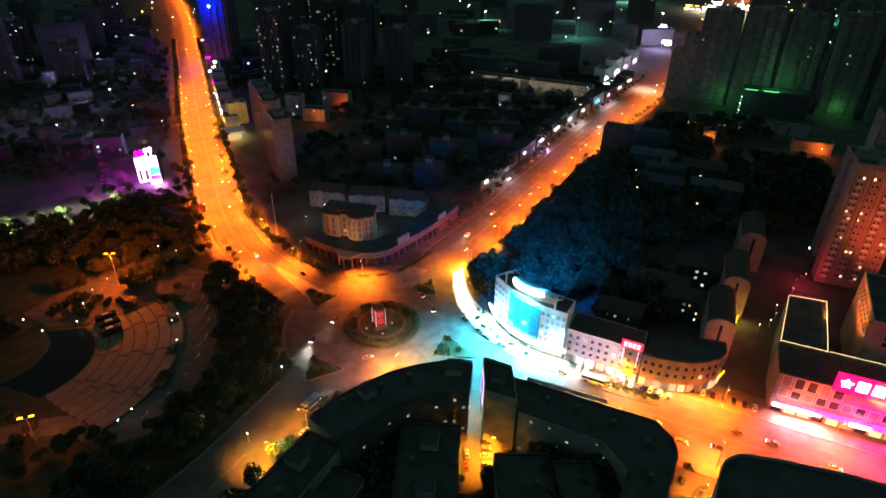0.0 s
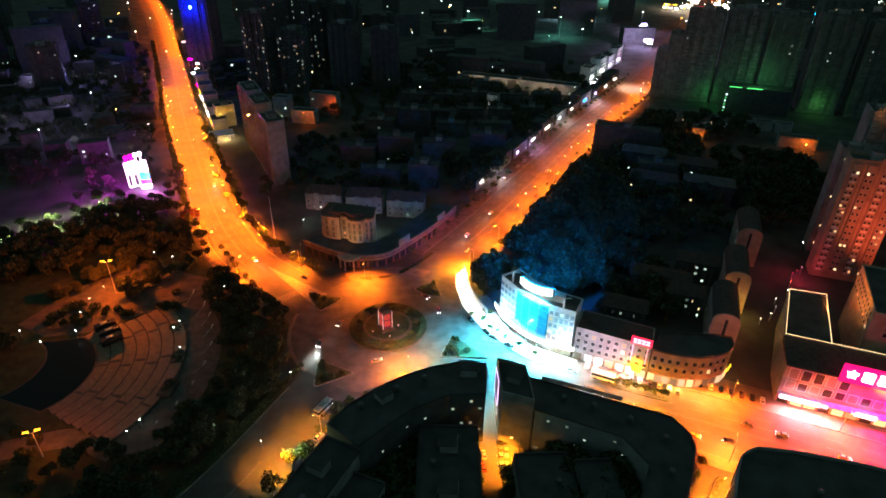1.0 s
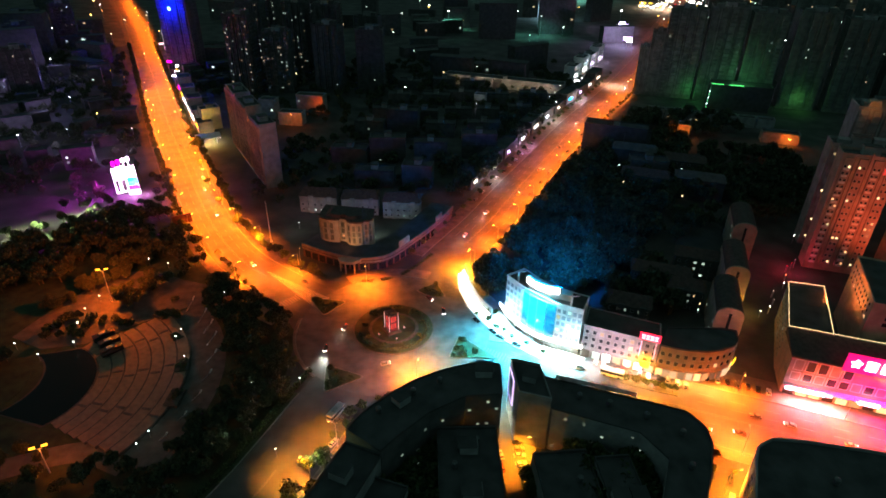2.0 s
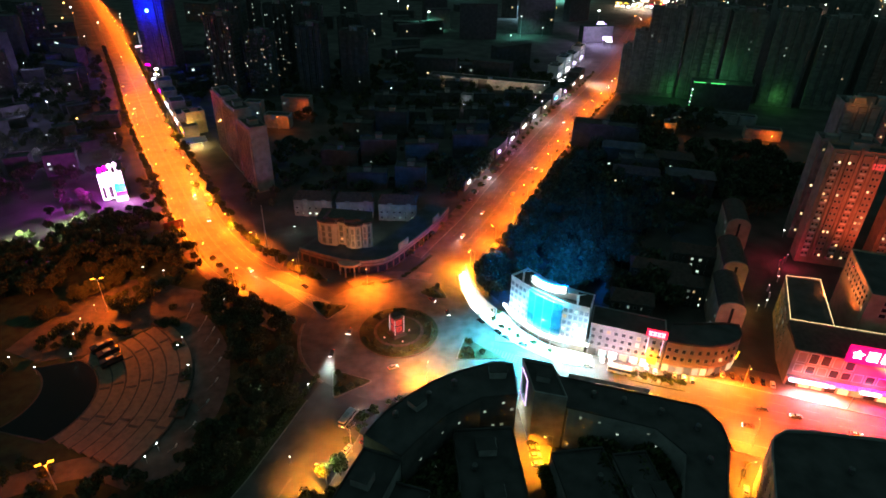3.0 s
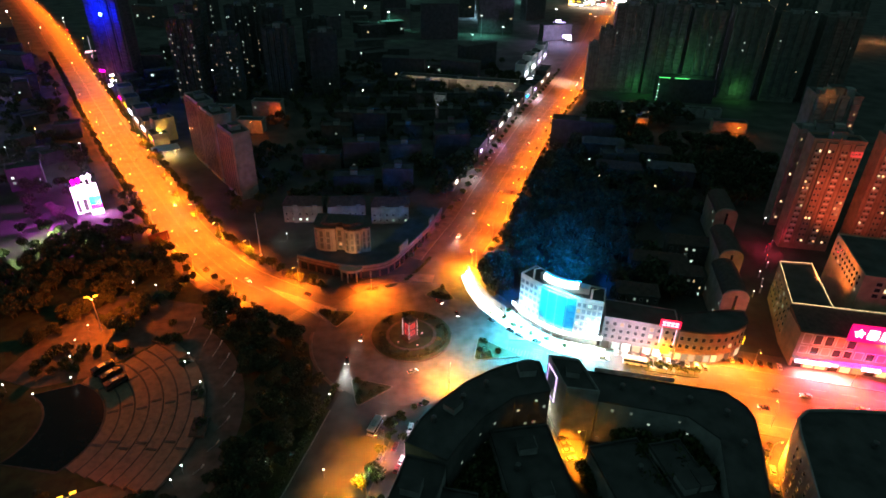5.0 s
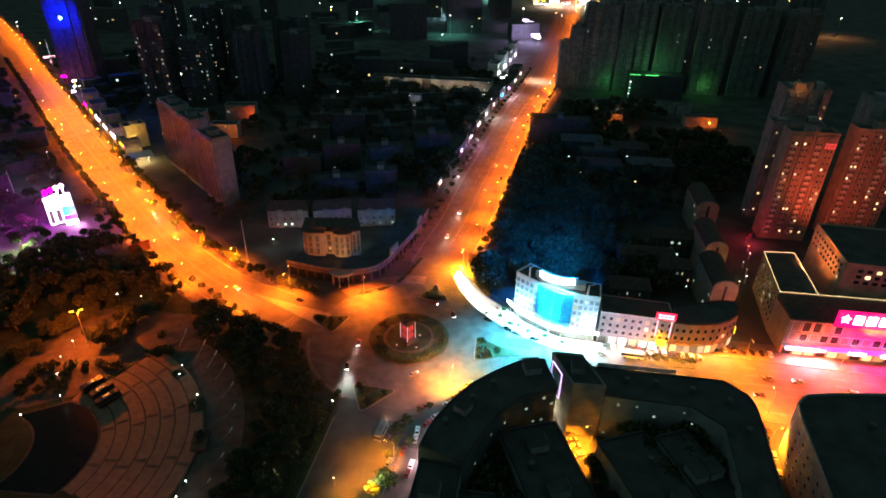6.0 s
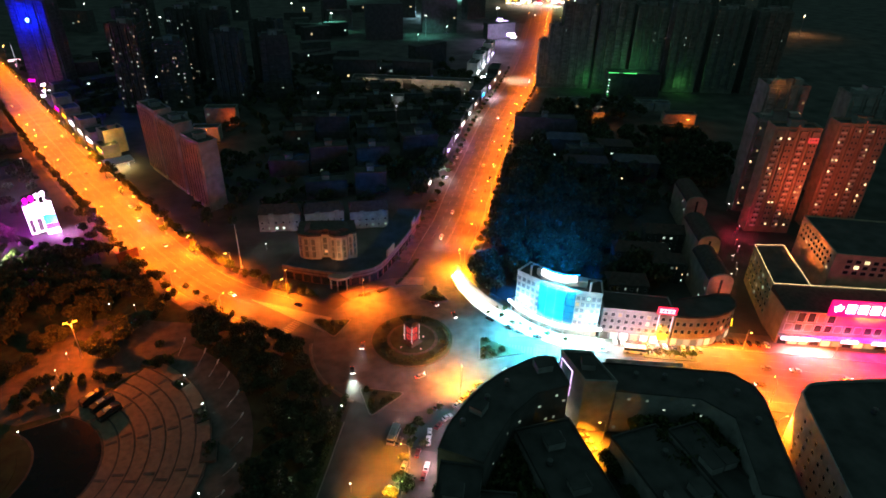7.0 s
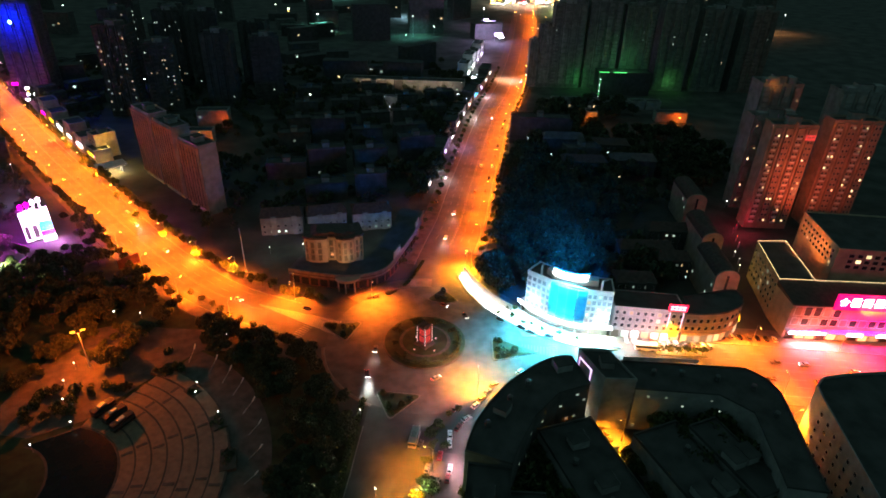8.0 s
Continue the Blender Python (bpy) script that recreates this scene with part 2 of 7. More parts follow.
# ---- ground, roads, pavements ----
HUB = (-21.2, 187.0)
ROAD_A = smooth_line([(-40, 199), (-58, 212), (-76, 228), (-90, 243), (-104, 265), (-119.5, 296), (-140.5, 345), (-185, 450), (-254.5, 625), (-353, 866), (-470, 1130), (-640, 1520)])
ROAD_B = smooth_line([(-12, 206), (-4, 222), (12, 247), (30, 274), (52, 312), (81, 359.5), (109.5, 407), (139, 452.5), (179.5, 511), (254, 632), (366, 830), (505, 1080), (700, 1410)])
ROAD_C = smooth_line([(0, 176), (20, 162.5), (42, 152), (67, 141), (87, 131.5), (110, 120), (150, 100), (240, 56)])
ROAD_D = smooth_line([(-32, 172), (-40, 156), (-47, 142), (-54, 128), (-64, 110), (-90, 72), (-120, 30)])

bm = bmesh.new()
for x0, x1, y0, y1 in ((-4000, 4000, -600, 4400),):
    prism(bm, [(x0, y0), (x1, y0), (x1, y1), (x0, y1)], -0.6, 0.0)
solid("ground", bm, M["ground"], "dark town ground reaching to the horizon", "ground", kind="structure")


def road(name, line, width, label, z):
    bm = bmesh.new()
    strip(bm, line, width / 2, -width / 2, 0.001, z)
    return solid(name, bm, M["asphalt"], label, "road", kind="structure")


road("road_a", ROAD_A, 20.4, "wide asphalt avenue under sodium street lamps", 0.016)
road("road_b", ROAD_B, 25, "wide asphalt avenue leading out of town", 0.020)
road("road_c", ROAD_C, 27, "asphalt street in front of the hotel and mall", 0.024)
road("road_d", ROAD_D, 23, "asphalt street beside the park", 0.028)
bm = bmesh.new()
prism(bm, arc(*HUB, 37, 0, 352, 44), 0.002, 0.034)
solid("road_roundabout", bm, M["asphalt_worn"], "worn asphalt of the roundabout", "road", kind="structure")


def pavement(name, line, left, right, label, first=0, last=None, material="paving"):
    bm = bmesh.new()
    strip(bm, line[first:last], left, right, 0.0, 0.16)
    ob = solid(name, bm, M[material], label, "pavement", kind="structure")
    inner = min((left, right), key=abs)
    sign = 1 if inner < 0 else -1
    bm = bmesh.new()
    strip(bm, line[first:last], max(inner, inner + sign * 0.35), min(inner, inner + sign * 0.35), 0.0, 0.19)
    part("kerb", bm, M["kerb"], ob)
    return ob


pavement("pavement_a_left", ROAD_A, 15.5, 10.2, "paved walk along the avenue by the park", 6, material="paving_dark")
pavement("pavement_a_right", ROAD_A, -10.2, -16.5, "paved walk with street trees along the avenue", 5, material="paving_dark")
pavement("pavement_b_left", ROAD_B, 20, 12.6, "paved walk in front of the shops", 4, material="paving_dark")
pavement("pavement_b_right", ROAD_B, -12.6, -17.5, "paved walk beside a low wall", 6)
pavement("pavement_c_far", ROAD_C, 24, 13.6, "paved forecourt before the hotel and shops", 4)
pavement("pavement_c_near", ROAD_C, -13.6, -18, "paved walk before the street block", 5, material="paving_dark")
pavement("pavement_d_park", ROAD_D, -11.6, -15, "dark grassed verge along the park", 3, material="lawn")
pavement("pavement_d_shops", ROAD_D, 26, 11.6, "paved strip before the shops", 4, material="paving_dark")

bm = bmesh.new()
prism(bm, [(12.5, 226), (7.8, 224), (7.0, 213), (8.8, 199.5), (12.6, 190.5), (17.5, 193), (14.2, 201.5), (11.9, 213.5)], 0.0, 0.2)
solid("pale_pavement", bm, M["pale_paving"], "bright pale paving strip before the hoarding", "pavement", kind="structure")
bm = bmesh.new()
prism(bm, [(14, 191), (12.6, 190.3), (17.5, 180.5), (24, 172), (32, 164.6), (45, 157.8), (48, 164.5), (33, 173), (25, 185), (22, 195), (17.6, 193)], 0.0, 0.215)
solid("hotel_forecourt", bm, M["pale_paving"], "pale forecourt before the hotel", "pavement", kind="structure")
# ring pavement outside the roundabout
for k, (a0, a1, w) in enumerate(((66, 118, 6), (166, 222, 0.9), (344, 392, 8))):
    bm = bmesh.new()
    pts_o, pts_i = arc(*HUB, 37.4 + w, a0, a1), arc(*HUB, 37.4, a0, a1)
    prism(bm, pts_o + pts_i[::-1], 0.0, 0.17)
    ob = solid(f"pavement_ring_{k + 1}", bm, M["paving"], "curved pavement round the roundabout", "pavement", kind="structure")
    bm = bmesh.new()
    prism(bm, arc(*HUB, 37.42, a0, a1) + arc(*HUB, 37.05, a0, a1)[::-1], 0.0, 0.2)
    part("kerb", bm, M["kerb"], ob)


def marks(name, label):
    return thing(name, spot_m(0, 0), label, "road marking", kind="structure")


def bar(parent, x, y, length, width, turn, z=0.046, material="paint"):
    bm = bmesh.new()
    c, s = math.cos(radians(turn)), math.sin(radians(turn))
    pts = [(x + c * u - s * v, y + s * u + c * v) for u, v in ((-length / 2, -width / 2), (length / 2, -width / 2), (length / 2, width / 2), (-length / 2, width / 2))]
    prism(bm, pts, 0.035, z)
    part("stripe", bm, M[material], parent)


lines = marks("road_markings", "white lane lines worn by traffic")
for line, offs in ((ROAD_A, (-0.35, 0.35)), (ROAD_B, (-0.35, 0.35)), (ROAD_C, (-0.35, 0.35)), (ROAD_D, (-0.2, 0.2))):
    for off in offs:
        bm = bmesh.new()
        strip(bm, line[7:], off + 0.09, off - 0.09, 0.03, 0.04)
        part("centre_line", bm, M["paint"], lines)
for line, offs, n in ((ROAD_A, (-7.3, -3.8, 3.8, 7.3), 26), (ROAD_B, (-8, -4.2, 4.2, 8), 26), (ROAD_C, (-8.5, -4.5, 4.5, 8.5), 14)):
    for off in offs:
        for p, h in along(line, 60, 10, off, n):
            bar(lines, p.x, p.y, 5.0, 0.22, h)
# hatched wedge where the avenue meets the roundabout
wedge = marks("hatched_wedge", "white hatched wedge at the avenue's mouth")
for k in range(44):
    u = k / 43
    bar(wedge, -76.5 + 26.5 * u, 232 - 26.0 * u, 0.6 + 8.4 * u, 0.32, 62, material="paint_fresh")
for centre, turn, count, length in (((-63, 209), 130, 11, 4.0), ((16, 168.5), 60, 11, 4.5), ((20, 163.0), 150, 12, 4.0)):
    crossing = marks("zebra_crossing", "worn white zebra crossing")
    c, s = math.cos(radians(turn + 90)), math.sin(radians(turn + 90))
    for k in range(count):
        u = (k - count / 2) * 1.15
        bar(crossing, centre[0] + c * u, centre[1] + s * u, length, 0.5, turn)

# ---- the traffic island in the middle ----
island = thing("roundabout_island", spot_m(*HUB), "round planted traffic island with clipped hedges", "traffic island", kind="structure")
bm = bmesh.new()
prism(bm, arc(0, 0, 15.6, 0, 354, 60), 0.0, 0.28)
part("kerb", bm, M["paving_dark"], island)
bm = bmesh.new()
prism(bm, arc(0, 0, 15.1, 0, 354, 60), 0.0, 0.36)
part("lawn", bm, M["lawn"], island)
bm = bmesh.new()
prism(bm, arc(0, 0, 9.6, 0, 354, 48), 0.3, 0.52)
part("path", bm, M["stone_dark"], island, "ring path of dark paving")
bm = bmesh.new()
prism(bm, arc(0, 0, 8.4, 0, 354, 48), 0.3, 0.66)
part("inner_lawn", bm, M["lawn"], island)


def leaf_cloud(bm, rng, centre, radii, count, size):
    """Many small leaf clumps in a lobe."""
    cx, cy, cz = centre
    for _ in range(count):
        while True:
            p = Vector((rng.uniform(-1, 1), rng.uniform(-1, 1), rng.uniform(-1, 1)))
            if 0.25 < p.length < 1:
                break
        p = Vector((cx + p.x * radii[0], cy + p.y * radii[1], cz + p.z * radii[2]))
        e = Euler((rng.uniform(0, 6.3), rng.uniform(0, 6.3), rng.uniform(0, 6.3)))
        s = size * rng.uniform(0.6, 1.35)
        vs = [bm.verts.new(p + e.to_matrix() @ Vector(q)) for q in ((-s, 0, 0), (0, -s * 0.55, 0.08 * s), (s, 0, 0), (0, s * 0.55, 0.08 * s))]
        bm.faces.new(vs)


def hedge_mesh(seed, length, width, height, leaves=36):
    rng = random.Random(seed)
    bm = bmesh.new()
    n = max(2, int(length / 0.8))
    for k in range(n):
        leaf_cloud(bm, rng, ((k + 0.5) / n * length - length / 2, 0, height * 0.5), (0.75, width / 2, height * 0.55 * rng.uniform(0.8, 1.15)), leaves, 0.26)
    return mesh_from("hedge", bm, M["hedge"])


HEDGE = [hedge_mesh(k, 5.0, 1.6, 1.2) for k in range(3)]
SHRUB = [hedge_mesh(10 + k, 1.8, 1.8, 1.5, 80) for k in range(3)]
for k in range(15):
    a = 205 + k * 20
    if 20 < (a % 360) < 160 and k % 2:
        continue
    x, y = HUB[0] + 13.2 * math.cos(radians(a)), HUB[1] + 13.2 * math.sin(radians(a))
    solid("hedge", HEDGE[k % 3], None, "clipped hedge on the traffic island", "hedge", "hedges on the island", at=spot_m(x, y, 0.3, a + 90))
for k in range(9):
    a = 10 + k * 40
    x, y = HUB[0] + 11.2 * math.cos(radians(a)), HUB[1] + 11.2 * math.sin(radians(a))
    solid("shrub", SHRUB[k % 3], None, "round clipped shrub on the traffic island", "shrub", "shrubs on the island", at=spot_m(x, y, 0.3, a))

# the lit pillar: four red faces with white tubes along the edges
mx, my = -22.0, 184.6
pillar = thing("monument", pose(mx, my + 0.6, 0.6, 0, 0, 28) @ Matrix.Scale(0.8, 4), "square red lantern-like monument with lit white edges", "monument")
bm = bmesh.new()
prism(bm, [(-3.6, -3.6), (3.6, -3.6), (3.6, 3.6), (-3.6, 3.6)], 0, 0.5, inset=0.04)
prism(bm, [(-3.0, -3.0), (3.0, -3.0), (3.0, 3.0), (-3.0, 3.0)], 0.5, 1.0, inset=0.05)
part("base", bm, M["stone_dark"], pillar, "stepped dark stone base")
bm = bmesh.new()
box(bm, -2.0, 2.0, -2.0, 2.0, 1.0, 10.2)
part("core", bm, M["sign_dark"], pillar, "red panelled shaft")
for sx in (-1, 1):
    for sy in (-1, 1):
        bm = bmesh.new()
        box(bm, sx * 2.15 - 0.22, sx * 2.15 + 0.22, sy * 2.15 - 0.22, sy * 2.15 + 0.22, 1.0, 11.4)
        part("corner_post", bm, M["stone_dark"], pillar)
        bm = bmesh.new()
        box(bm, sx * 2.42 - 0.07, sx * 2.42 + 0.07, sy * 2.42 - 0.07, sy * 2.42 + 0.07, 1.4, 10.8)
        part("light_tube", bm, G["tube"], pillar, "glowing white edge tube")
bm = bmesh.new()
prism(bm, [(-2.6, -2.6), (2.6, -2.6), (2.6, 2.6), (-2.6, 2.6)], 10.2, 10.7)
prism(bm, [(-1.7, -1.7), (1.7, -1.7), (1.7, 1.7), (-1.7, 1.7)], 10.7, 11.3, inset=0.2)
part("cap", bm, M["stone_dark"], pillar)
for k in range(4):
    r = Matrix.Rotation(k * math.pi / 2, 3, "Z")
    for z in (2.6, 6.4):
        bm = bmesh.new()
        box(bm, -1.3, 1.3, -2.12, -2.0, z, z + 0.36, rot=r)
        box(bm, -1.3, 1.3, -2.12, -2.0, z + 1.1, z + 1.4, rot=r)
        box(bm, -1.3, 1.3, -2.12, -2.0, z + 2.1, z + 2.5, rot=r)
        box(bm, -1.3, -0.9, -2.14, -2.0, z + 0.1, z + 2.4, rot=r)
        box(bm, 0.9, 1.3, -2.14, -2.0, z + 0.1, z + 2.4, rot=r)
        part("ornament", bm, G["dullred"], pillar, "red glowing square ornament")
for k in range(4):
    a = radians(k * 90 + 20)
    lx, ly = mx + 5.2 * math.cos(a), my + 5.2 * math.sin(a)
    fl = thing("floodlight", spot_m(lx, ly, 0.6, k * 90 + 20), "small ground floodlight aimed at the monument", "floodlight", "floodlights round the monument")
    bm = bmesh.new()
    box(bm, -0.25, 0.25, -0.3, 0.3, 0.1, 0.5)
    part("housing", bm, M["metal"], fl)
    bm = bmesh.new()
    box(bm, -0.31, -0.25, -0.25, 0.25, 0.15, 0.45)
    box(bm, -0.2, 0.2, -0.2, 0.2, 0.5, 0.54)
    part("lens", bm, G["tube"], fl)


def splitter(label, corners, shrubs):
    ob = thing("splitter_island", spot_m(0, 0), label, "traffic island", "splitter islands", "structure")
    c = Vector((sum(p[0] for p in corners) / len(corners), sum(p[1] for p in corners) / len(corners)))
    pts = []
    n = len(corners)
    for i in range(n):
        a, b, d = Vector(corners[i - 1]), Vector(corners[i]), Vector(corners[(i + 1) % n])
        pts += [b + (a - b).normalized() * 1.6, b + ((a - b).normalized() + (d - b).normalized()) * 0.45, b + (d - b).normalized() * 1.6]
    if sum(a.x * b.y - b.x * a.y for a, b in zip(pts, pts[1:] + pts[:1])) < 0:
        pts.reverse()
    bm = bmesh.new()
    prism(bm, [tuple(p) for p in pts], 0.0, 0.22)
    part("kerb", bm, M["kerb"], ob)
    bm = bmesh.new()
    prism(bm, [tuple(c + (p - c) * 0.93) for p in pts], 0.0, 0.3)
    part("planting", bm, M["lawn"], ob)
    rng = random.Random(int(corners[0][0] * 10))
    for _ in range(shrubs):
        i = rng.randrange(n)
        u, v = rng.random(), rng.random()
        p = c + (Vector(corners[i]) - c) * 0.75 * u + (Vector(corners[(i + 1) % n]) - c) * 0.75 * (1 - u) * v
        solid("shrub", SHRUB[rng.randrange(3)], None, "low dark shrub on a traffic island", "shrub", "shrubs on splitter islands", at=spot_m(p.x, p.y, 0.25, rng.uniform(0, 360)))


splitter("triangular planted traffic island", [(-56, 210), (-40, 206.5), (-49, 197)], 9)
splitter("small planted traffic island", [(-11.5, 212.5), (-2, 218), (1, 206.5), (-5, 207)], 6)
splitter("long planted traffic island before the hotel", [(3.5, 181), (-2, 168), (16.5, 166.5)], 12)
splitter("planted traffic island beside the park", [(-46, 168), (-31.5, 160.5), (-45.5, 153.5)], 9)

# ---- the park ----
bm = bmesh.new()
PARK = [(-58, 186), (-66, 201), (-84, 218), (-101, 242), (-116, 270), (-135, 296), (-170, 292), (-240, 240), (-330, 150), (-300, 20), (-140, 30), (-106, 70), (-80, 104), (-68, 128), (-60, 150)]
prism(bm, PARK, 0.0, 0.1)
solid("park_lawn", bm, M["lawn"], "dark park lawn with trees", "lawn", kind="structure")
AC = (-147.0, 163.0)


def end_angle(r):
    """Where the straight northern edge cuts a ring of the amphitheatre."""
    return 61 - 10.5 * min(1, (r - 25) / 11) - max(0, r - 36) * 0.2


bm = bmesh.new()
prism(bm, [(-104, 207), (-118, 198.5), (-135, 186), (-150, 184), (-164, 192), (-159, 205), (-150, 222), (-141, 236), (-126, 236), (-112, 228), (-98, 222), (-92, 213)][::-1], 0.05, 0.17)
solid("plaza_approach", bm, M["paving_dark"], "broad orange-lit paved approach to the plaza", "plaza", kind="structure")
bm = bmesh.new()
prism(bm, arc(*AC, 66, -36, 45, 40) + arc(*AC, 52, -36, 45, 40)[::-1], 0.05, 0.19)
solid("plaza_paving", bm, M["paving_dark"], "worn paving round the amphitheatre", "plaza", kind="structure")
amph = thing("amphitheatre", spot_m(*AC, 0.1), "wide amphitheatre of low curved stone steps", "amphitheatre", kind="structure")
for k in range(7):
    r = 23.9 + k * 4.3
    bm = bmesh.new()
    a0, a1 = -43 + k * 1.2, end_angle(r + 2)
    prism(bm, arc(0, 0, r + 3.75, a0, a1, 44) + arc(0, 0, r, a0, a1, 44)[::-1], 0.04, 0.14 + k * 0.12)
    part("step", bm, M["stone"], amph)
    bm = bmesh.new()
    prism(bm, arc(0, 0, r + 4.3, a0, a1, 44) + arc(0, 0, r + 3.75, a0, a1, 44)[::-1], 0.04, 0.10 + k * 0.12)
    part("joint", bm, M["stone_dark"], amph)
    for j in range(3):
        bm = bmesh.new()
        a = a0 + (a1 - a0) * (0.2 + 0.3 * j + 0.04 * (k % 2))
        prism(bm, arc(0, 0, r + 3.5, a, a + 46 / r, 4) + arc(0, 0, r + 0.3, a, a + 46 / r, 4)[::-1], 0.04, 0.3 + k * 0.12)
        part("stair", bm, M["paving_dark"], amph)
bm = bmesh.new()
prism(bm, arc(*AC, 23.8, -50, 62, 40) + arc(-160, 166, 17.5, -52, 56, 30)[::-1], 0.05, 0.2)
solid("pond_basin", bm, M["stone_dark"], "dark crescent basin before the steps", "pond", kind="structure")
bm = bmesh.new()
prism(bm, arc(*AC, 23.2, -48, 60, 40) + arc(-160, 166, 18.2, -50, 54, 30)[::-1], 0.06, 0.23)
solid("pond_water", bm, M["water"], "black still water in the crescent basin", "water", kind="structure")
bm = bmesh.new()
prism(bm, arc(-162, 165, 16, 0, 354, 40), 0.05, 0.3)
solid("stage", bm, M["lawn"], "low round grassed stage behind the water", "stage", kind="structure")
# paths: the lit approach on the far side, and one along the near side
for k, (pts, w) in enumerate((([(-150, 150), (-168, 140), (-190, 122)], 5), ([(-100, 128), (-114, 134), (-130, 131), (-150, 124), (-170, 118)], 8), ([(-92, 132), (-86, 140)], 9), ([(-66, 196), (-80, 206), (-98, 214)], 9), ([(-160, 172), (-178, 172), (-200, 160)], 4))):
    bm = bmesh.new()
    strip(bm, smooth_line(pts, 3), w / 2, -w / 2, 0.04, 0.125 + k * 0.008)
    solid(f"park_path_{k + 1}", bm, M["paving"], "paved park path", "path", kind="structure")

# ---- buildings ----
def window_mesh(name, w, h, pane, frame="frame"):
    """A framed window that stands a little proud of its wall; its back lies at y = 0 and it faces -y."""
    bm = bmesh.new()
    t = 0.13
    ring = lambda i, y: [bm.verts.new(p) for p in ((-w / 2 + i, y, i), (w / 2 - i, y, i), (w / 2 - i, y, h - i), (-w / 2 + i, y, h - i))]
    wall, outer, inner, deep = ring(0, 0), ring(0, -0.12), ring(t, -0.12), ring(t, -0.04)
    for p, q in ((wall, outer), (outer, inner), (inner, deep)):
        for k in range(4):
            bm.faces.new((p[k], p[(k + 1) % 4], q[(k + 1) % 4], q[k]))
    bm.faces.new(deep).material_index = 1
    return mesh_from(name, bm, M[frame], pane)


WINDOW_CACHE = {}


def window_of(w, h, key):
    k = (round(w, 2), round(h, 2), key)
    if k not in WINDOW_CACHE:
        WINDOW_CACHE[k] = window_mesh("window", w, h, M[key] if key in M else G[key])
    return WINDOW_CACHE[k]


def windows(parent, a, b, z0, rows, dz, cols, w, h, lit=0.05, seed=0, tones=("warm", "cool", "cool"), skip=(), margin=0.0, all_glass=True, pane="glass"):
    """Windows on the face that runs from a to b (outside on its right)."""
    rng = random.Random(seed)
    a, b = Vector(a), Vector(b)
    d = (b - a).normalized()
    n = Vector((d.y, -d.x))
    turn = math.degrees(math.atan2(d.y, d.x))
    for c in range(cols):
        u = margin + (c + 0.5) / cols * ((b - a).length - 2 * margin)
        if c in skip:
            continue
        for r in range(rows):
            on = rng.random() < lit
            if not on and not all_glass:
                continue
            p = a + d * u + n * 0.01
            key = rng.choice(tones) if on else pane
            part("window", window_of(w, h, key), None, parent, "lit window" if on else "", at=pose(p.x, p.y, z0 + r * dz, 0, 0, turn))


def shell(parent, poly, height, wall, roof="roof", bands=(), parapet=0.9, z0=0.0, wall_name="wall", rim=None):
    """Walls, floor bands, roof slab and parapet over a footprint."""
    bm = bmesh.new()
    prism(bm, poly, z0, height)
    w = part(wall_name, bm, M[wall], parent)
    cx, cy = sum(p[0] for p in poly) / len(poly), sum(p[1] for p in poly) / len(poly)
    out = lambda k: [(p[0] + (p[0] - cx) / max(0.1, math.hypot(p[0] - cx, p[1] - cy)) * k, p[1] + (p[1] - cy) / max(0.1, math.hypot(p[0] - cx, p[1] - cy)) * k) for p in poly]
    for z in bands:
        bm = bmesh.new()
        prism(bm, out(0.12), z, z + 0.25)
        part("ledge", bm, M[wall], parent)
    bm = bmesh.new()
    prism(bm, out(-0.3), height, height + 0.06)
    part("roof", bm, M[roof], parent)
    if parapet:
        bm = bmesh.new()
        o, i = out(0.15), out(-0.35)
        n = len(o)
        lo_o, hi_o = [bm.verts.new((*p, height - 0.2)) for p in o], [bm.verts.new((*p, height + parapet)) for p in o]
        lo_i, hi_i = [bm.verts.new((*p, height + 0.03)) for p in i], [bm.verts.new((*p, height + parapet)) for p in i]
        for k in range(n):
            j = (k + 1) % n
            bm.faces.new((lo_o[k], lo_o[j], hi_o[j], hi_o[k]))
            bm.faces.new((hi_o[k], hi_o[j], hi_i[j], hi_i[k]))
            bm.faces.new((lo_i[j], lo_i[k], hi_i[k], hi_i[j]))
        part("parapet", bm, M[rim or wall], parent)
    return w


def rect(x, y, turn, w, d):
    """A rectangle whose front-left corner is (x, y); it runs w along the heading and d to the left of it."""
    c, s = math.cos(radians(turn)), math.sin(radians(turn))
    return [(x, y), (x + c * w, y + s * w), (x + c * w - s * d, y + s * w + c * d), (x - s * d, y + c * d)]


def hut(parent, x, y, z, turn, w=4, d=5, h=2.8):
    bm = bmesh.new()
    prism(bm, rect(x, y, turn, w, d), z, z + h)
    h_ob = part("stair_head", bm, M["plaster_grey"], parent)
    bm = bmesh.new()
    prism(bm, rect(x - 0.2, y - 0.2, turn, w + 0.4, d + 0.4), z + h, z + h + 0.2)
    part("cap", bm, M["roof"], h_ob)


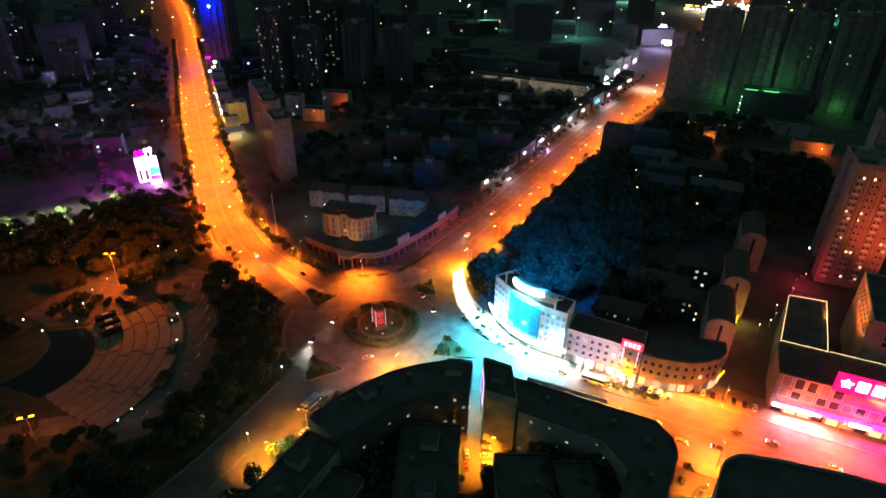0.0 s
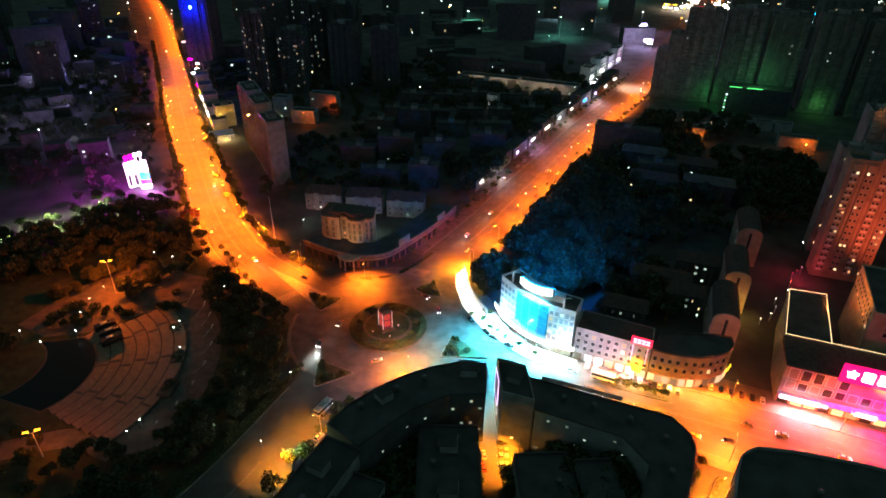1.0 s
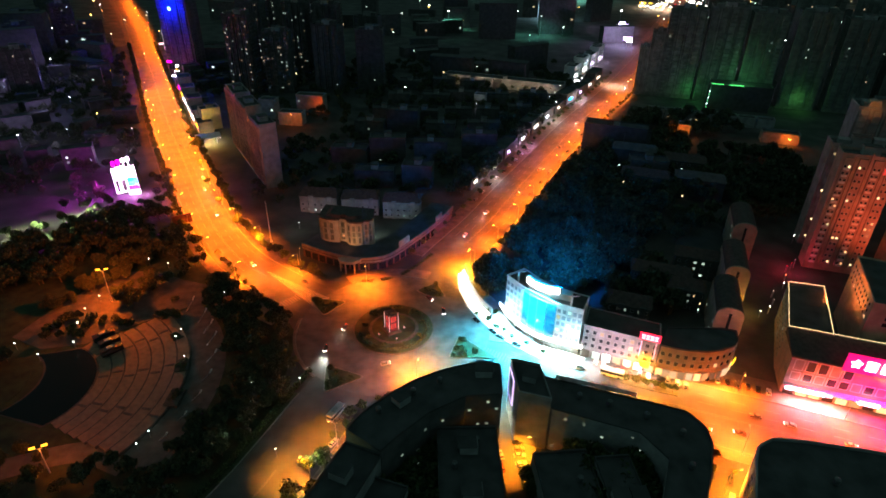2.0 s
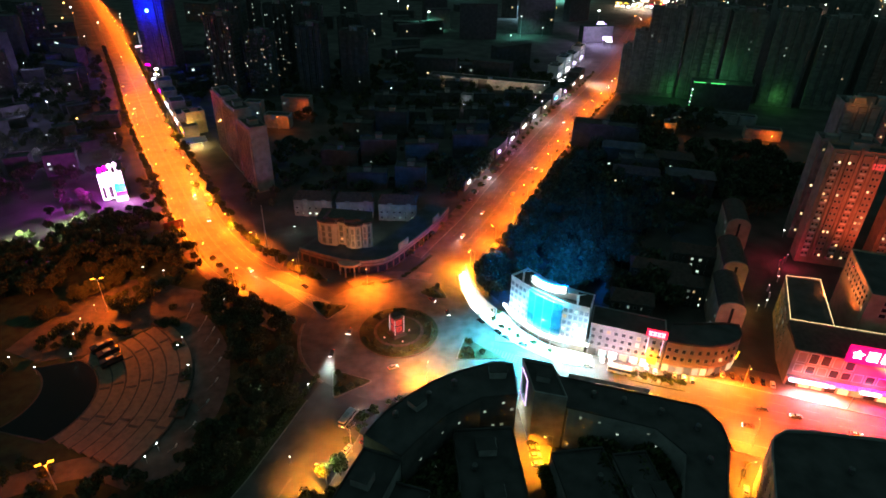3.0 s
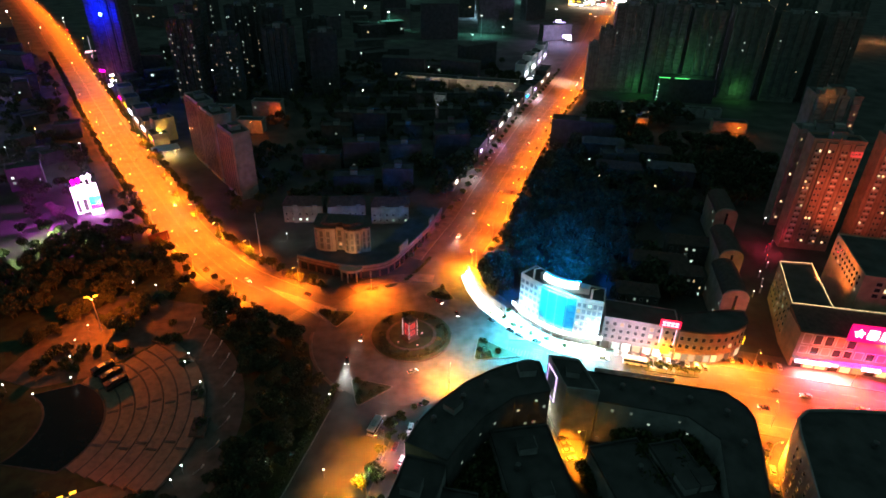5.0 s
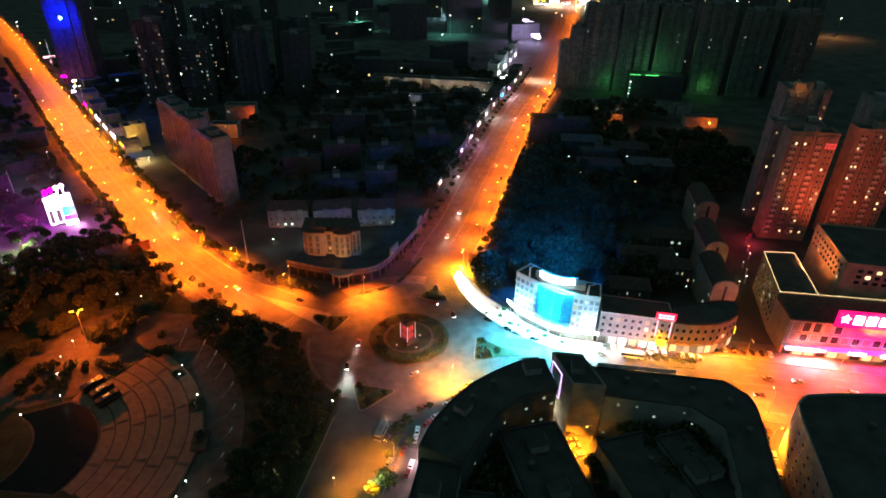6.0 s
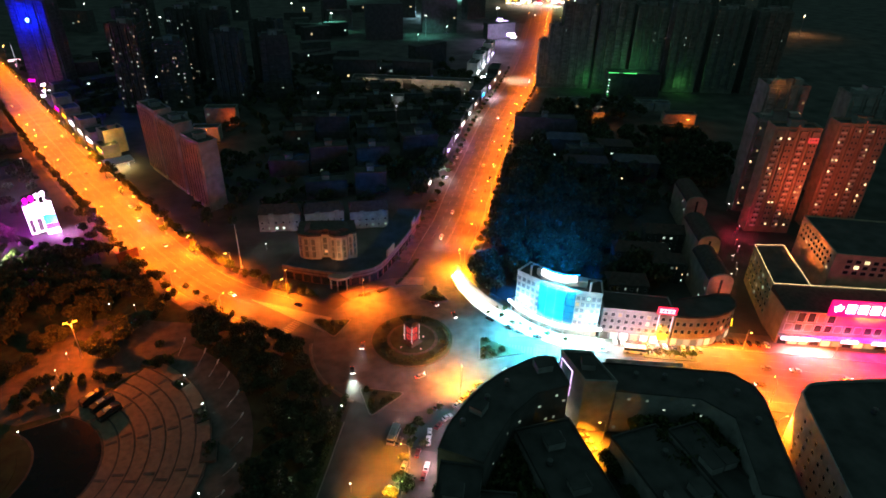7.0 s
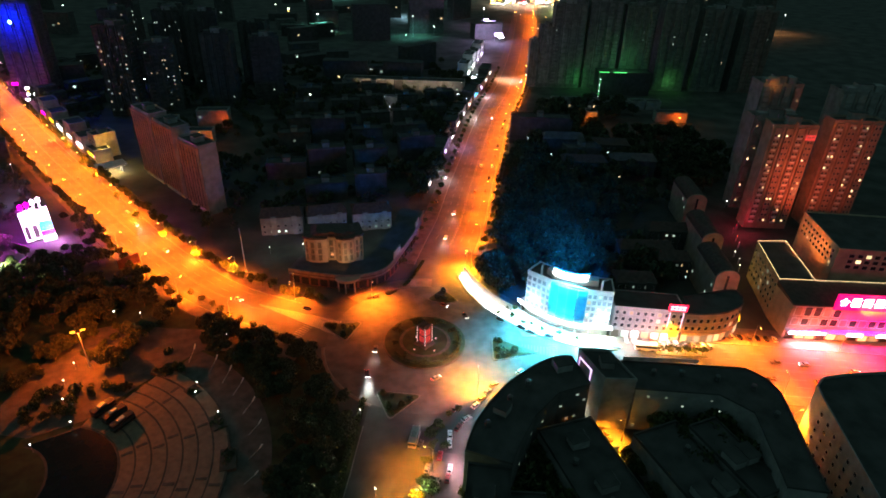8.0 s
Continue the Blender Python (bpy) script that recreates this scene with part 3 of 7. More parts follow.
def block(name, x, y, turn, w, d, h, label, category="building", group="", wall="plaster_grey", roof="roof", storey=3.1, cols=None, cols_side=None, lit=0.05, faces=(0,), seed=0, tones=("warm", "cool", "cool"), huts=1, bands=True, all_glass=True, win=(1.5, 1.5), z_first=1.0, rim=None):
    """A plain slab block with floor bands, windows and stair heads."""
    b = thing(name, spot_m(0, 0), label, category, group)
    poly = rect(x, y, turn, w, d)
    n = int((h - z_first + 0.6) / storey)
    shell(b, poly, h, wall, roof, [z_first + k * storey - 0.75 for k in range(1, n)][:: (1 if h < 30 else 3)] if bands else (), rim=rim)
    for f in faces:
        cols_f = (cols or max(2, int(w / 3.6))) if f % 2 == 0 else (cols_side or max(1, int(d / 4)))
        windows(b, poly[f], poly[(f + 1) % 4], z_first, n, storey, cols_f, win[0], win[1], lit, seed + f, tones, margin=0.6, all_glass=all_glass)
    c, s = math.cos(radians(turn)), math.sin(radians(turn))
    for k in range(huts):
        u = (k + 0.5) / huts * w - 2
        hut(b, x + c * u - s * d * 0.35, y + s * u + c * d * 0.35, h, turn)
    return b


T = -24.0  # heading of the street front by the mall
CT, ST = math.cos(radians(T)), math.sin(radians(T))

# --- the hotel: two white wings beside a curved blue glass front ---
hotel = thing("hotel", spot_m(0, 0), "white curved hotel with blue glass middle, brightly floodlit", "hotel")
H0, H1, H2, H3 = (23.0, 191.3), (28.2, 181.6), (37.4, 171.4), (45.7, 166.9)
mid = [(29.6, 178.6), (31.8, 175.9), (34.4, 173.3)]
shell(hotel, [H0, H1, H2, H3, (50.2, 174.8), (42.6, 179.6), (35.4, 187.0), (30.6, 195.4)], 19.6, "plaster_white", bands=[4.6, 7.5, 10.25, 13.0, 15.75, 18.5], parapet=0.6)
def glass_front(parent):
    pts = [Vector(p) for p in (H1, *mid, H2)]
    for a, b in zip(pts, pts[1:]):
        d = (b - a).normalized()
        n = Vector((d.y, -d.x))
        for z in range(5):
            bm = bmesh.new()
            q = [a + n * 0.9 + d * 0.06, b + n * 0.9 - d * 0.06, b + n * 0.2 - d * 0.06, a + n * 0.2 + d * 0.06]
            prism(bm, [tuple(v) for v in q], 4.9 + z * 2.95, 7.72 + z * 2.95)
            part("glass_panel", bm, M["glass_blue"], parent, "blue tinted curtain-wall panel")
        bm = bmesh.new()
        q = [a + n * 1.05 - d * 0.08, a + n * 1.05 + d * 0.08, a + n * 0.2 + d * 0.08, a + n * 0.2 - d * 0.08]
        prism(bm, [tuple(v) for v in q], 4.8, 19.6)
        part("mullion", bm, M["metal"], parent)


glass_front(hotel)
windows(hotel, H0, H1, 5.3, 5, 2.75, 5, 1.55, 1.7, 0.06, 3, ("cool", "cool"), pane="curtain")
windows(hotel, H2, H3, 5.3, 5, 2.75, 5, 1.4, 1.7, 0.14, 4, ("warm", "cool"), pane="curtain")
bm = bmesh.new()
prism(bm, [(29.0, 187.2), (29.4, 182.6), (31.4, 178.9), (35.0, 175.9), (39.6, 174.2), (42.5, 172.6), (44, 175.2), (36.5, 180.5), (31.5, 187.6)], 19.66, 22.2)
part("attic", bm, M["plaster_white"], hotel, "raised white attic behind the sign")
for k, (x, y) in enumerate(((26.4, 187.0), (41.8, 169.6))):
    bm = bmesh.new()
    box(bm, x - 0.3, x + 0.3, y - 0.3, y + 0.3, 19.6, 24.2)
    box(bm, x - 0.3, x + 2.6, y + 0.1, y + 0.3, 23.8, 24.2)
    part("roof_post", bm, M["plaster_white"], hotel)
# rooftop sign: a frame with a curved run of glowing characters, kept as plain blocks
sign = thing("rooftop_sign", spot_m(0, 0), "curved rooftop sign of glowing white and blue blocks", "sign")
S_LINE = smooth_line([(28.5, 182.8), (30.6, 178.8), (34.4, 175.4), (39.3, 173.6)], 1.0)
bm = bmesh.new()
strip(bm, S_LINE, 0.5, 0.35, 22.2, 24.9)
part("back_frame", bm, M["metal"], sign)
for p, h in along(S_LINE, 0.9, 1.75, 0.0, 10):
    bm = bmesh.new()
    r = Matrix.Rotation(radians(h), 4, "Z")
    r.translation = (p.x, p.y, 22.3)
    box(bm, -0.7, 0.7, -0.2, 0.2, 0.0, 0.5, rot=r)
    box(bm, -0.7, 0.7, -0.2, 0.2, 0.9, 1.4, rot=r)
    box(bm, -0.7, 0.7, -0.2, 0.2, 1.8, 2.3, rot=r)
    box(bm, -0.22, 0.22, -0.2, 0.2, 0.5, 0.9, rot=r)
    box(bm, -0.22, 0.22, -0.2, 0.2, 1.4, 1.8, rot=r)
    part("character", bm, G["white"], sign, "glowing white block character")
bm = bmesh.new()
strip(bm, S_LINE, 0.8, 0.62, 22.3, 25.0)
part("blue_backlight", bm, G["cyan"], sign, "glowing cyan back panel")
# canopy with its lit edge
canopy = thing("hotel_canopy", spot_m(0, 0), "long curved entrance canopy edged with white light", "canopy")
C_LINE = smooth_line([(21.6, 194.2), (24.2, 184.8), (32.4, 172.8), (46.4, 165.3)], 1.5)
bm = bmesh.new()
strip(bm, C_LINE, 3.6, 0.0, 4.3, 4.7)
part("roof", bm, M["canopy"], canopy)
bm = bmesh.new()
strip(bm, C_LINE, 0.0, -0.25, 3.9, 5.3)
part("light_strip", bm, G["white"], canopy, "continuous white light strip")
for p, h in along(C_LINE, 1.5, 5.0, 0.5, 8):
    bm = bmesh.new()
    tube(bm, (p.x, p.y, 0.15), (p.x, p.y, 4.3), 0.22, sides=10)
    part("column", bm, M["steel_white"], canopy)

# --- white hoarding round the corner ---
hoarding = thing("lit_hoarding", spot_m(0, 0), "curved white advertising hoarding lit along its foot", "hoarding")
W_LINE = smooth_line([(11.4, 226.5), (12.0, 214.0), (14.4, 201.5), (18.0, 192.5)], 2.0)
bm = bmesh.new()
strip(bm, W_LINE, 0.3, 0.0, 0.1, 3.6)
part("facing", bm, M["plaster_white"], hoarding)
bm = bmesh.new()
strip(bm, W_LINE, 0.4, -0.1, 3.6, 3.8)
part("coping", bm, M["metal"], hoarding)
bm = bmesh.new()
strip(bm, W_LINE, -0.5, -0.75, 0.1, 0.45)
part("light_trough", bm, G["white"], hoarding, "white light trough at the foot")

# --- the shop row beyond the hotel ---
row = thing("shop_row", spot_m(0, 0), "pale four-storey row with shops below and square windows", "building")
R0, R1 = (46.6, 166.2), (69.5, 154.2)
shell(row, [R0, R1, (74, 164.5), (51.5, 176.5)], 13.8, "plaster_grey", bands=[4.3, 7.4, 10.5], parapet=0.5)
windows(row, R0, R1, 4.9, 3, 2.9, 10, 1.5, 1.8, 0.05, 7, ("warm",))
corner = thing("corner_building", spot_m(0, 0), "rounded brownish corner building with a lit ground floor", "building")
CP = [(69.8, 154.0), (74, 151.9), (79, 150.3), (84.5, 149.4), (90, 150.0), (95, 151.9), (98.2, 155.0), (99.5, 159.5), (95, 161.2), (76, 163.2)]
shell(corner, CP, 13.2, "plaster_pink", bands=[4.2, 5.2, 8.8], parapet=0.6, rim="roof")
for a, b, c in zip(CP[:7], CP[1:8], (2, 2, 2, 2, 2, 2, 2)):
    windows(corner, a, b, 5.8, 2, 3.4, c, 1.5, 1.9, 0.05, int(a[0]), ("warm",))
for k, (a, b) in enumerate(zip(CP[:7], CP[1:8])):
    d = (Vector(b) - Vector(a))
    for j in range(2):
        p = Vector(a) + d * (0.5 * j + 0.25)
        bm = bmesh.new()
        box(bm, -1.05, 1.05, -0.15, -0.02, 0.3, 3.4)
        part("shopfront", bm, G["dimwarm"] if (k + j) % 3 else G["amber"], corner, "lit shop window", at=pose(p.x, p.y, 0, 0, 0, math.degrees(math.atan2(d.y, d.x))))
for a, b, n in ((R0, R1, 7),):
    d = Vector(b) - Vector(a)
    for j in range(n):
        p = Vector(a) + d * ((j + 0.5) / n)
        bm = bmesh.new()
        box(bm, -1.35, 1.35, -0.15, -0.02, 0.3, 3.3)
        part("shopfront", bm, G[("dimwarm", "cool", "pale")[j % 3]], row, "lit shop window", at=pose(p.x, p.y, 0, 0, 0, math.degrees(math.atan2(d.y, d.x))))
# yellow glowing sign strip at the corner
bm = bmesh.new()
box(bm, -2.2, 2.2, -0.3, 0, 0, 0.8)
solid("corner_sign", bm, G["yellow"], "yellow glowing strip sign on the corner building", "sign", at=pose(98.0, 154.0, 4.0, 0, 0, 44))
# red sign on two lit posts over the row
rs = thing("red_roof_sign", pose(65.6, 154.6, 0, 0, 0, T - 3) @ Matrix.Diagonal((0.78, 1, 1, 1)), "red glowing block characters above two lit posts", "sign")
bm = bmesh.new()
for x in (-3.1, 3.1):
    box(bm, x - 0.14, x + 0.14, -0.4, 0.0, 7.6, 14.4)
part("post", bm, G["pinksoft"], rs, "white glowing post")
for k in range(4):
    x = -2.7 + k * 1.8
    bm = bmesh.new()
    box(bm, x - 0.75, x + 0.75, -0.5, -0.2, 15.6, 16.1)
    box(bm, x - 0.75, x + 0.75, -0.5, -0.2, 16.7, 17.3)
    box(bm, x - 0.25, x + 0.25, -0.5, -0.2, 16.1, 16.7)
    part("character", bm, G["pinksoft"], rs, "glowing block character")
# the red glow round the characters, built as a glowing panel
bm = bmesh.new()
box(bm, -4.4, 4.4, -0.18, 0.0, 15.0, 18.0)
part("backing", bm, G["red"], rs, "red panel standing in for the glow round the characters")
bm = bmesh.new()
box(bm, -2.2, 2.2, -0.9, -0.5, 3.8, 6.4)
part("lower_sign", bm, G["yellow"], rs, "yellow glowing sign box")

# --- the mall ---
mall = thing("shopping_mall", spot_m(0, 0), "reddish shopping mall with lit roof edges and a glowing sign", "mall")
ridge = [(115.0, 155.0), (127.6, 149.4), (143.2, 177.5), (131.4, 181.6)]
shell(mall, ridge, 17.6, "plaster_pink", parapet=0.7)
def local(o, u, v, t=T):
    c, s = math.cos(radians(t)), math.sin(radians(t))
    return (o[0] + c * u - s * v, o[1] + s * u + c * v)


f0 = (109.5, 142.6)
bm = bmesh.new()
prism(bm, [local(f0, 0, 0), local(f0, 62, 0), local(f0, 62, 13.4), local(f0, 0, 13.4)], 0, 15.6)
part("front_wall", bm, M["plaster_pink"], mall)
bm = bmesh.new()
q = [local(f0, -0.4, -0.6), local(f0, 62, -0.6), local(f0, 62, 13.5), local(f0, -0.4, 13.5)]
v = [bm.verts.new((*p, z)) for p, z in zip(q, (16.0, 16.0, 17.8, 17.8))] + [bm.verts.new((*p, z)) for p, z in zip(q, (15.62, 15.62, 15.62, 15.62))]
for f in ((0, 1, 2, 3), (7, 6, 5, 4), (0, 4, 5, 1), (1, 5, 6, 2), (2, 6, 7, 3), (3, 7, 4, 0)):
    bm.faces.new([v[i] for i in f])
part("sloping_roof", bm, M["roof_tile"], mall, "sloping red-brown tile roof")
for u in range(10):
    for z, h in ((6.4, 3.4), (10.6, 4.4)):
        if u > 4 and z > 9:
            continue
        p = local(f0, 1.2 + u * 3.6, -0.02)
        bm = bmesh.new()
        box(bm, 0, 3.0, -0.12, 0, z, z + h)
        box(bm, 0.25, 2.75, -0.16, -0.12, z + 0.25, z + h - 0.25, 1)
        part("panel", bm, [M["plaster_white"], M["glass"] if (u * 7 + int(z)) % 5 > 1 else M["plaster_pink"]], mall, at=pose(*p, 0, 0, 0, T))
# roof edge light lines
for a, b in ((ridge[0], ridge[1]), (ridge[1], ridge[2]), (ridge[3], ridge[0]), (ridge[1], local(ridge[1], 46, 0)), (ridge[2], ridge[3])):
    bm = bmesh.new()
    tube(bm, (*a, 18.45), (*b, 18.45), 0.06, sides=6)
    part("light_line", bm, G["line"], mall, "glowing roof-edge light line")
windows(mall, ridge[3], ridge[0], 3.5, 4, 3.4, 9, 1.6, 1.6, 0.22, 17, ("dimwarm", "cool", "dim"))
# awning and shop signs
bm = bmesh.new()
prism(bm, [local(f0, 0, -2.6), local(f0, 46, -2.6), local(f0, 46, 0), local(f0, 0, 0)], 4.4, 4.8)
part("awning", bm, M["canopy"], mall)
for u, w, g in ((0.4, 2.4, "pinkwhite"), (3.0, 9.2, "pinkwhite"), (12.6, 1.8, "pinksoft"), (22.0, 5.8, "pinkwhite"), (8.6, 1.2, "violet"), (33, 5, "pinkwhite")):
    p = local(f0, u, -2.65)
    bm = bmesh.new()
    box(bm, 0, w, -0.2, 0, 4.0, 5.4)
    part("shop_sign", bm, G[g], mall, "glowing shop sign box", at=pose(*p, 0, 0, 0, T))
for u in range(11):
    p = local(f0, 0.8 + u * 4, -0.03)
    bm = bmesh.new()
    box(bm, 0, 3.2, -0.1, 0, 0.2, 3.5)
    part("shopfront", bm, G["amber"] if u % 3 else M["glass"], mall, "" if u % 3 == 0 else "lit shop window", at=pose(*p, 0, 0, 0, T))
# the big sign: white glowing shapes, their magenta halo built as a board
msign = thing("mall_sign", pose(*local(f0, 14.5, -0.7), 0, 0, 0, T), "white block characters with their magenta halo built as a board", "sign")
bm = bmesh.new()
box(bm, 0, 32, -0.1, 0.5, 14.6, 21.4)
part("board", bm, G["crimson"], msign, "crimson board standing in for the sign's halo")
bm = bmesh.new()
star = []
for k in range(10):
    r = 1.75 if k % 2 == 0 else 0.95
    star.append((r * math.sin(k * math.pi / 5), r * math.cos(k * math.pi / 5)))
lo = [bm.verts.new((3.0 + x, -0.3, 18.1 + z)) for x, z in star]
hi = [bm.verts.new((3.0 + x, -0.1, 18.1 + z)) for x, z in star]
bm.faces.new(lo)
for k in range(10):
    bm.faces.new((lo[k], hi[k], hi[(k + 1) % 10], lo[(k + 1) % 10]))
part("star_shape", bm, G["white"], msign, "white glowing star shape")
for k in range(4):
    x = 7.3 + k * 4.3
    bm = bmesh.new()
    for z in (16.4, 17.7, 19.0):
        box(bm, x - 1.5, x + 1.5, -0.35, -0.1, z, z + 0.85)
    box(bm, x - 1.45, x - 0.95, -0.33, -0.1, 16.4, 19.7)
    box(bm, x + 0.9, x + 1.4, -0.33, -0.1, 16.4, 19.7)
    part("character", bm, G["white"], msign, "white glowing block character")
# the taller block behind
tall = thing("mall_tower_block", spot_m(0, 0), "broad orange-lit block rising behind the mall", "building")
b0 = (142.2, 154.0)
shell(tall, rect(*b0, T - 4, 60, 34), 26.8, "plaster_buff", parapet=0.8)
bp = rect(*b0, T - 4, 60, 34)
windows(tall, bp[3], bp[0], 18.6, 3, 2.6, 10, 1.7, 1.5, 0.03, 5, ("warm",), margin=2)
windows(tall, bp[0], bp[1], 18.6, 3, 2.5, 16, 2.2, 1.8, 0.04, 6, ("warm",), margin=4)


# --- residential towers beyond the mall ---
def tower(name, x, y, turn, w, d, h, label, lit=0.1, seed=0, wall="plaster_pink", tones=("warm", "amber", "warm"), group="residential towers", bays=4, storey=3.0, glass_share=True):
    t = thing(name, spot_m(0, 0), label, "tower", group)
    poly = rect(x, y, turn, w, d)
    shell(t, poly, h, wall, parapet=1.2)
    c, s = math.cos(radians(turn)), math.sin(radians(turn))
    n = int((h - 4) / storey)
    step = w / bays
    for k in range(bays):
        u = k * step + step * 0.5
        a = local((x, y), u - step * 0.3, -0.9, turn)
        bm = bmesh.new()
        prism(bm, rect(*a, turn, step * 0.6, 0.9), 3.5, h - 0.5)
        part("bay", bm, M[wall], t)
        for z in range(n):
            bm_k = ("balcony", round(step, 2), wall)
            if bm_k not in WINDOW_CACHE:
                bm = bmesh.new()
                box(bm, -step * 0.2, step * 0.2, -0.35, 0, 0, 0.95)
                box(bm, -step * 0.21, step * 0.21, -0.4, 0, 0.95, 1.05)
                WINDOW_CACHE[bm_k] = mesh_from("balcony", bm, M["plaster_white" if wall == "plaster_pink" else wall])
            if k % 2 == 0 and glass_share:
                p = local((x, y), u, -0.9, turn)
                part("balcony", WINDOW_CACHE[bm_k], None, t, at=pose(*p, 3.6 + z * storey, 0, 0, turn))
        a, b = local((x, y), u - step * 0.3, -0.91, turn), local((x, y), u + step * 0.3, -0.91, turn)
        windows(t, a, b, 4.6, n, storey, 2 if step > 4.5 else 1, 1.1, 1.3, lit, seed + k, tones, all_glass=glass_share)
        bm = bmesh.new()
        q = local((x, y), (k + 1) * step - 0.45, -0.5, turn)
        if k < bays - 1:
            prism(bm, rect(*q, turn, 0.9, 0.5), 3.5, h + (2.6 if k == bays // 2 - 1 else 0.4))
            part("pilaster", bm, M[wall], t)
    if not glass_share:
        rng = random.Random(seed + 7)
        bm = bmesh.new()
        m3 = Matrix.Rotation(radians(turn), 4, "Z")
        m3.translation = (x, y, 0)
        for z in range(n):
            for k in range(bays):
                if rng.random() < 0.85:
                    box(bm, k * step + step * 0.24, k * step + step * 0.76, -1.5, -0.9, 3.4 + z * storey, 4.5 + z * storey, rot=m3)
            box(bm, w, w + 0.6, d * 0.15, d * 0.4, 3.4 + z * storey, 4.5 + z * storey, rot=m3)
            box(bm, w, w + 0.6, d * 0.6, d * 0.85, 3.4 + z * storey, 4.5 + z * storey, rot=m3)
        tagged(part("balcony_grid", bm, M["plaster_shaded" if wall == "plaster_shaded" else wall], t, "rows of shallow balconies"), kind="stuff")
        for k in range(2):
            bm = bmesh.new()
            a = local((x, y), w * (0.12 + 0.56 * k), d * 0.25, turn)
            prism(bm, rect(*a, turn, w * 0.2, d * 0.4), h, h + 2.2 + 1.4 * k)
            part("roof_tank", bm, M[wall], t)
    hut(t, *local((x, y), w * 0.35, d * 0.3, turn), h, turn, w * 0.3, d * 0.4, 4.0)
    return t


tower("residential_tower", 167.2, 219.6, T, 21.5, 9, 54.5, "tall residential tower washed in red light, some lit windows", 0.13, 11)
tower("residential_tower", 199.5, 213.0, T, 24, 9, 55.5, "tall residential tower washed in red light, few lit windows", 0.09, 23)
tower("residential_tower", 178.5, 241.0, T, 24, 10, 51.0, "dark residential tower behind the red-lit one", 0.13, 31, wall="plaster_grey", glass_share=False)
tower("residential_tower", 236, 238, T, 26, 15, 60.0, "dark residential tower farther back", 0.05, 37, wall="plaster_grey", glass_share=False)
tower("residential_tower", 203.0, 262.0, T, 22, 15, 61.0, "dark residential tower with an orange-lit crown", 0.05, 41, wall="plaster_grey", glass_share=False)
crest = thing("tower_crest_sign", pose(*local((167.2, 219.6), 16.0, -1.2, T), 48.6, 0, 0, T), "dull red glowing crest sign on a tower front", "sign")
for k in range(4):
    bm = bmesh.new()
    box(bm, k * 1.25, k * 1.25 + 0.9, -0.3, 0.0, 0.0, 1.1)
    box(bm, k * 1.25, k * 1.25 + 0.9, -0.3, 0.0, 1.7, 2.6)
    box(bm, k * 1.25 + 0.3, k * 1.25 + 0.6, -0.2, 0.0, 1.1, 1.7)
    part("character", bm, G["dullred"], crest, "red glowing block character")
bm = bmesh.new()
prism(bm, rect(*local((203.0, 262.0), 4, 2, T), T, 6, 5), 61.0, 64.5, inset=0.25)
solid("lit_roof_crown", bm, M["plaster_buff"], "buff roof crown lit orange", "roof crown")
lamp_light("crown_floodlight", "POINT", (*local((203.0, 262.0), 6, -3, T), 62.2), 300, (1.0, 0.3, 0.06), 0.3)
for j, (x, y, w, h) in enumerate(((95.8, 167.5, 9.4, 15.4), (113.4, 194.6, 9.4, 15.4), (136.0, 230.3, 10.0, 15.4))):
    g = thing("arched_house", spot_m(0, 0), "pale long house with an arched gable end in the dark estate", "house", "arched houses")
    poly = rect(x, y, T, w, 24)
    bm = bmesh.new()
    prism(bm, poly, 0, h)
    part("wall", bm, M["plaster_pink"], g)
    rise = [(w / 2 - w / 2 * math.cos(math.pi * k / 8), h + 3.4 * math.sin(math.pi * k / 8)) for k in range(9)]
    bm = bmesh.new()
    face = [bm.verts.new((*local((x, y), u, 0, T), z)) for u, z in rise]
    rear = [bm.verts.new((*local((x, y), u, 0.5, T), z)) for u, z in rise]
    bm.faces.new(face)
    bm.faces.new(rear[::-1])
    for k in range(8):
        bm.faces.new((face[k], rear[k], rear[k + 1], face[k + 1]))
    part("gable", bm, M["plaster_pink"], g, "pale arched gable wall")
    bm = bmesh.new()
    front = [bm.verts.new((*local((x, y), u, 0.6, T), z + 0.1)) for u, z in rise]
    end = [bm.verts.new((*local((x, y), u, 24.2, T), z + 0.1)) for u, z in rise]
    for k in range(8):
        bm.faces.new((front[k], end[k], end[k + 1], front[k + 1]))
    bm.faces.new(end[::-1])
    part("roof", bm, M["roof_tile"], g, "dark barrel roof")
    bm = bmesh.new()
    box(bm, w / 2 - 0.5, w / 2 + 0.5, -0.12, -0.01, 6, h + 1)
    part("window_strip", bm, M["glass"], g, at=pose(x, y, 0, 0, 0, T))
    windows(g, poly[3], poly[0], 4, 4, 3.0, 6, 1.3, 1.4, 0.08, 640 + j, ("cool", "dim", "dim"), all_glass=False)

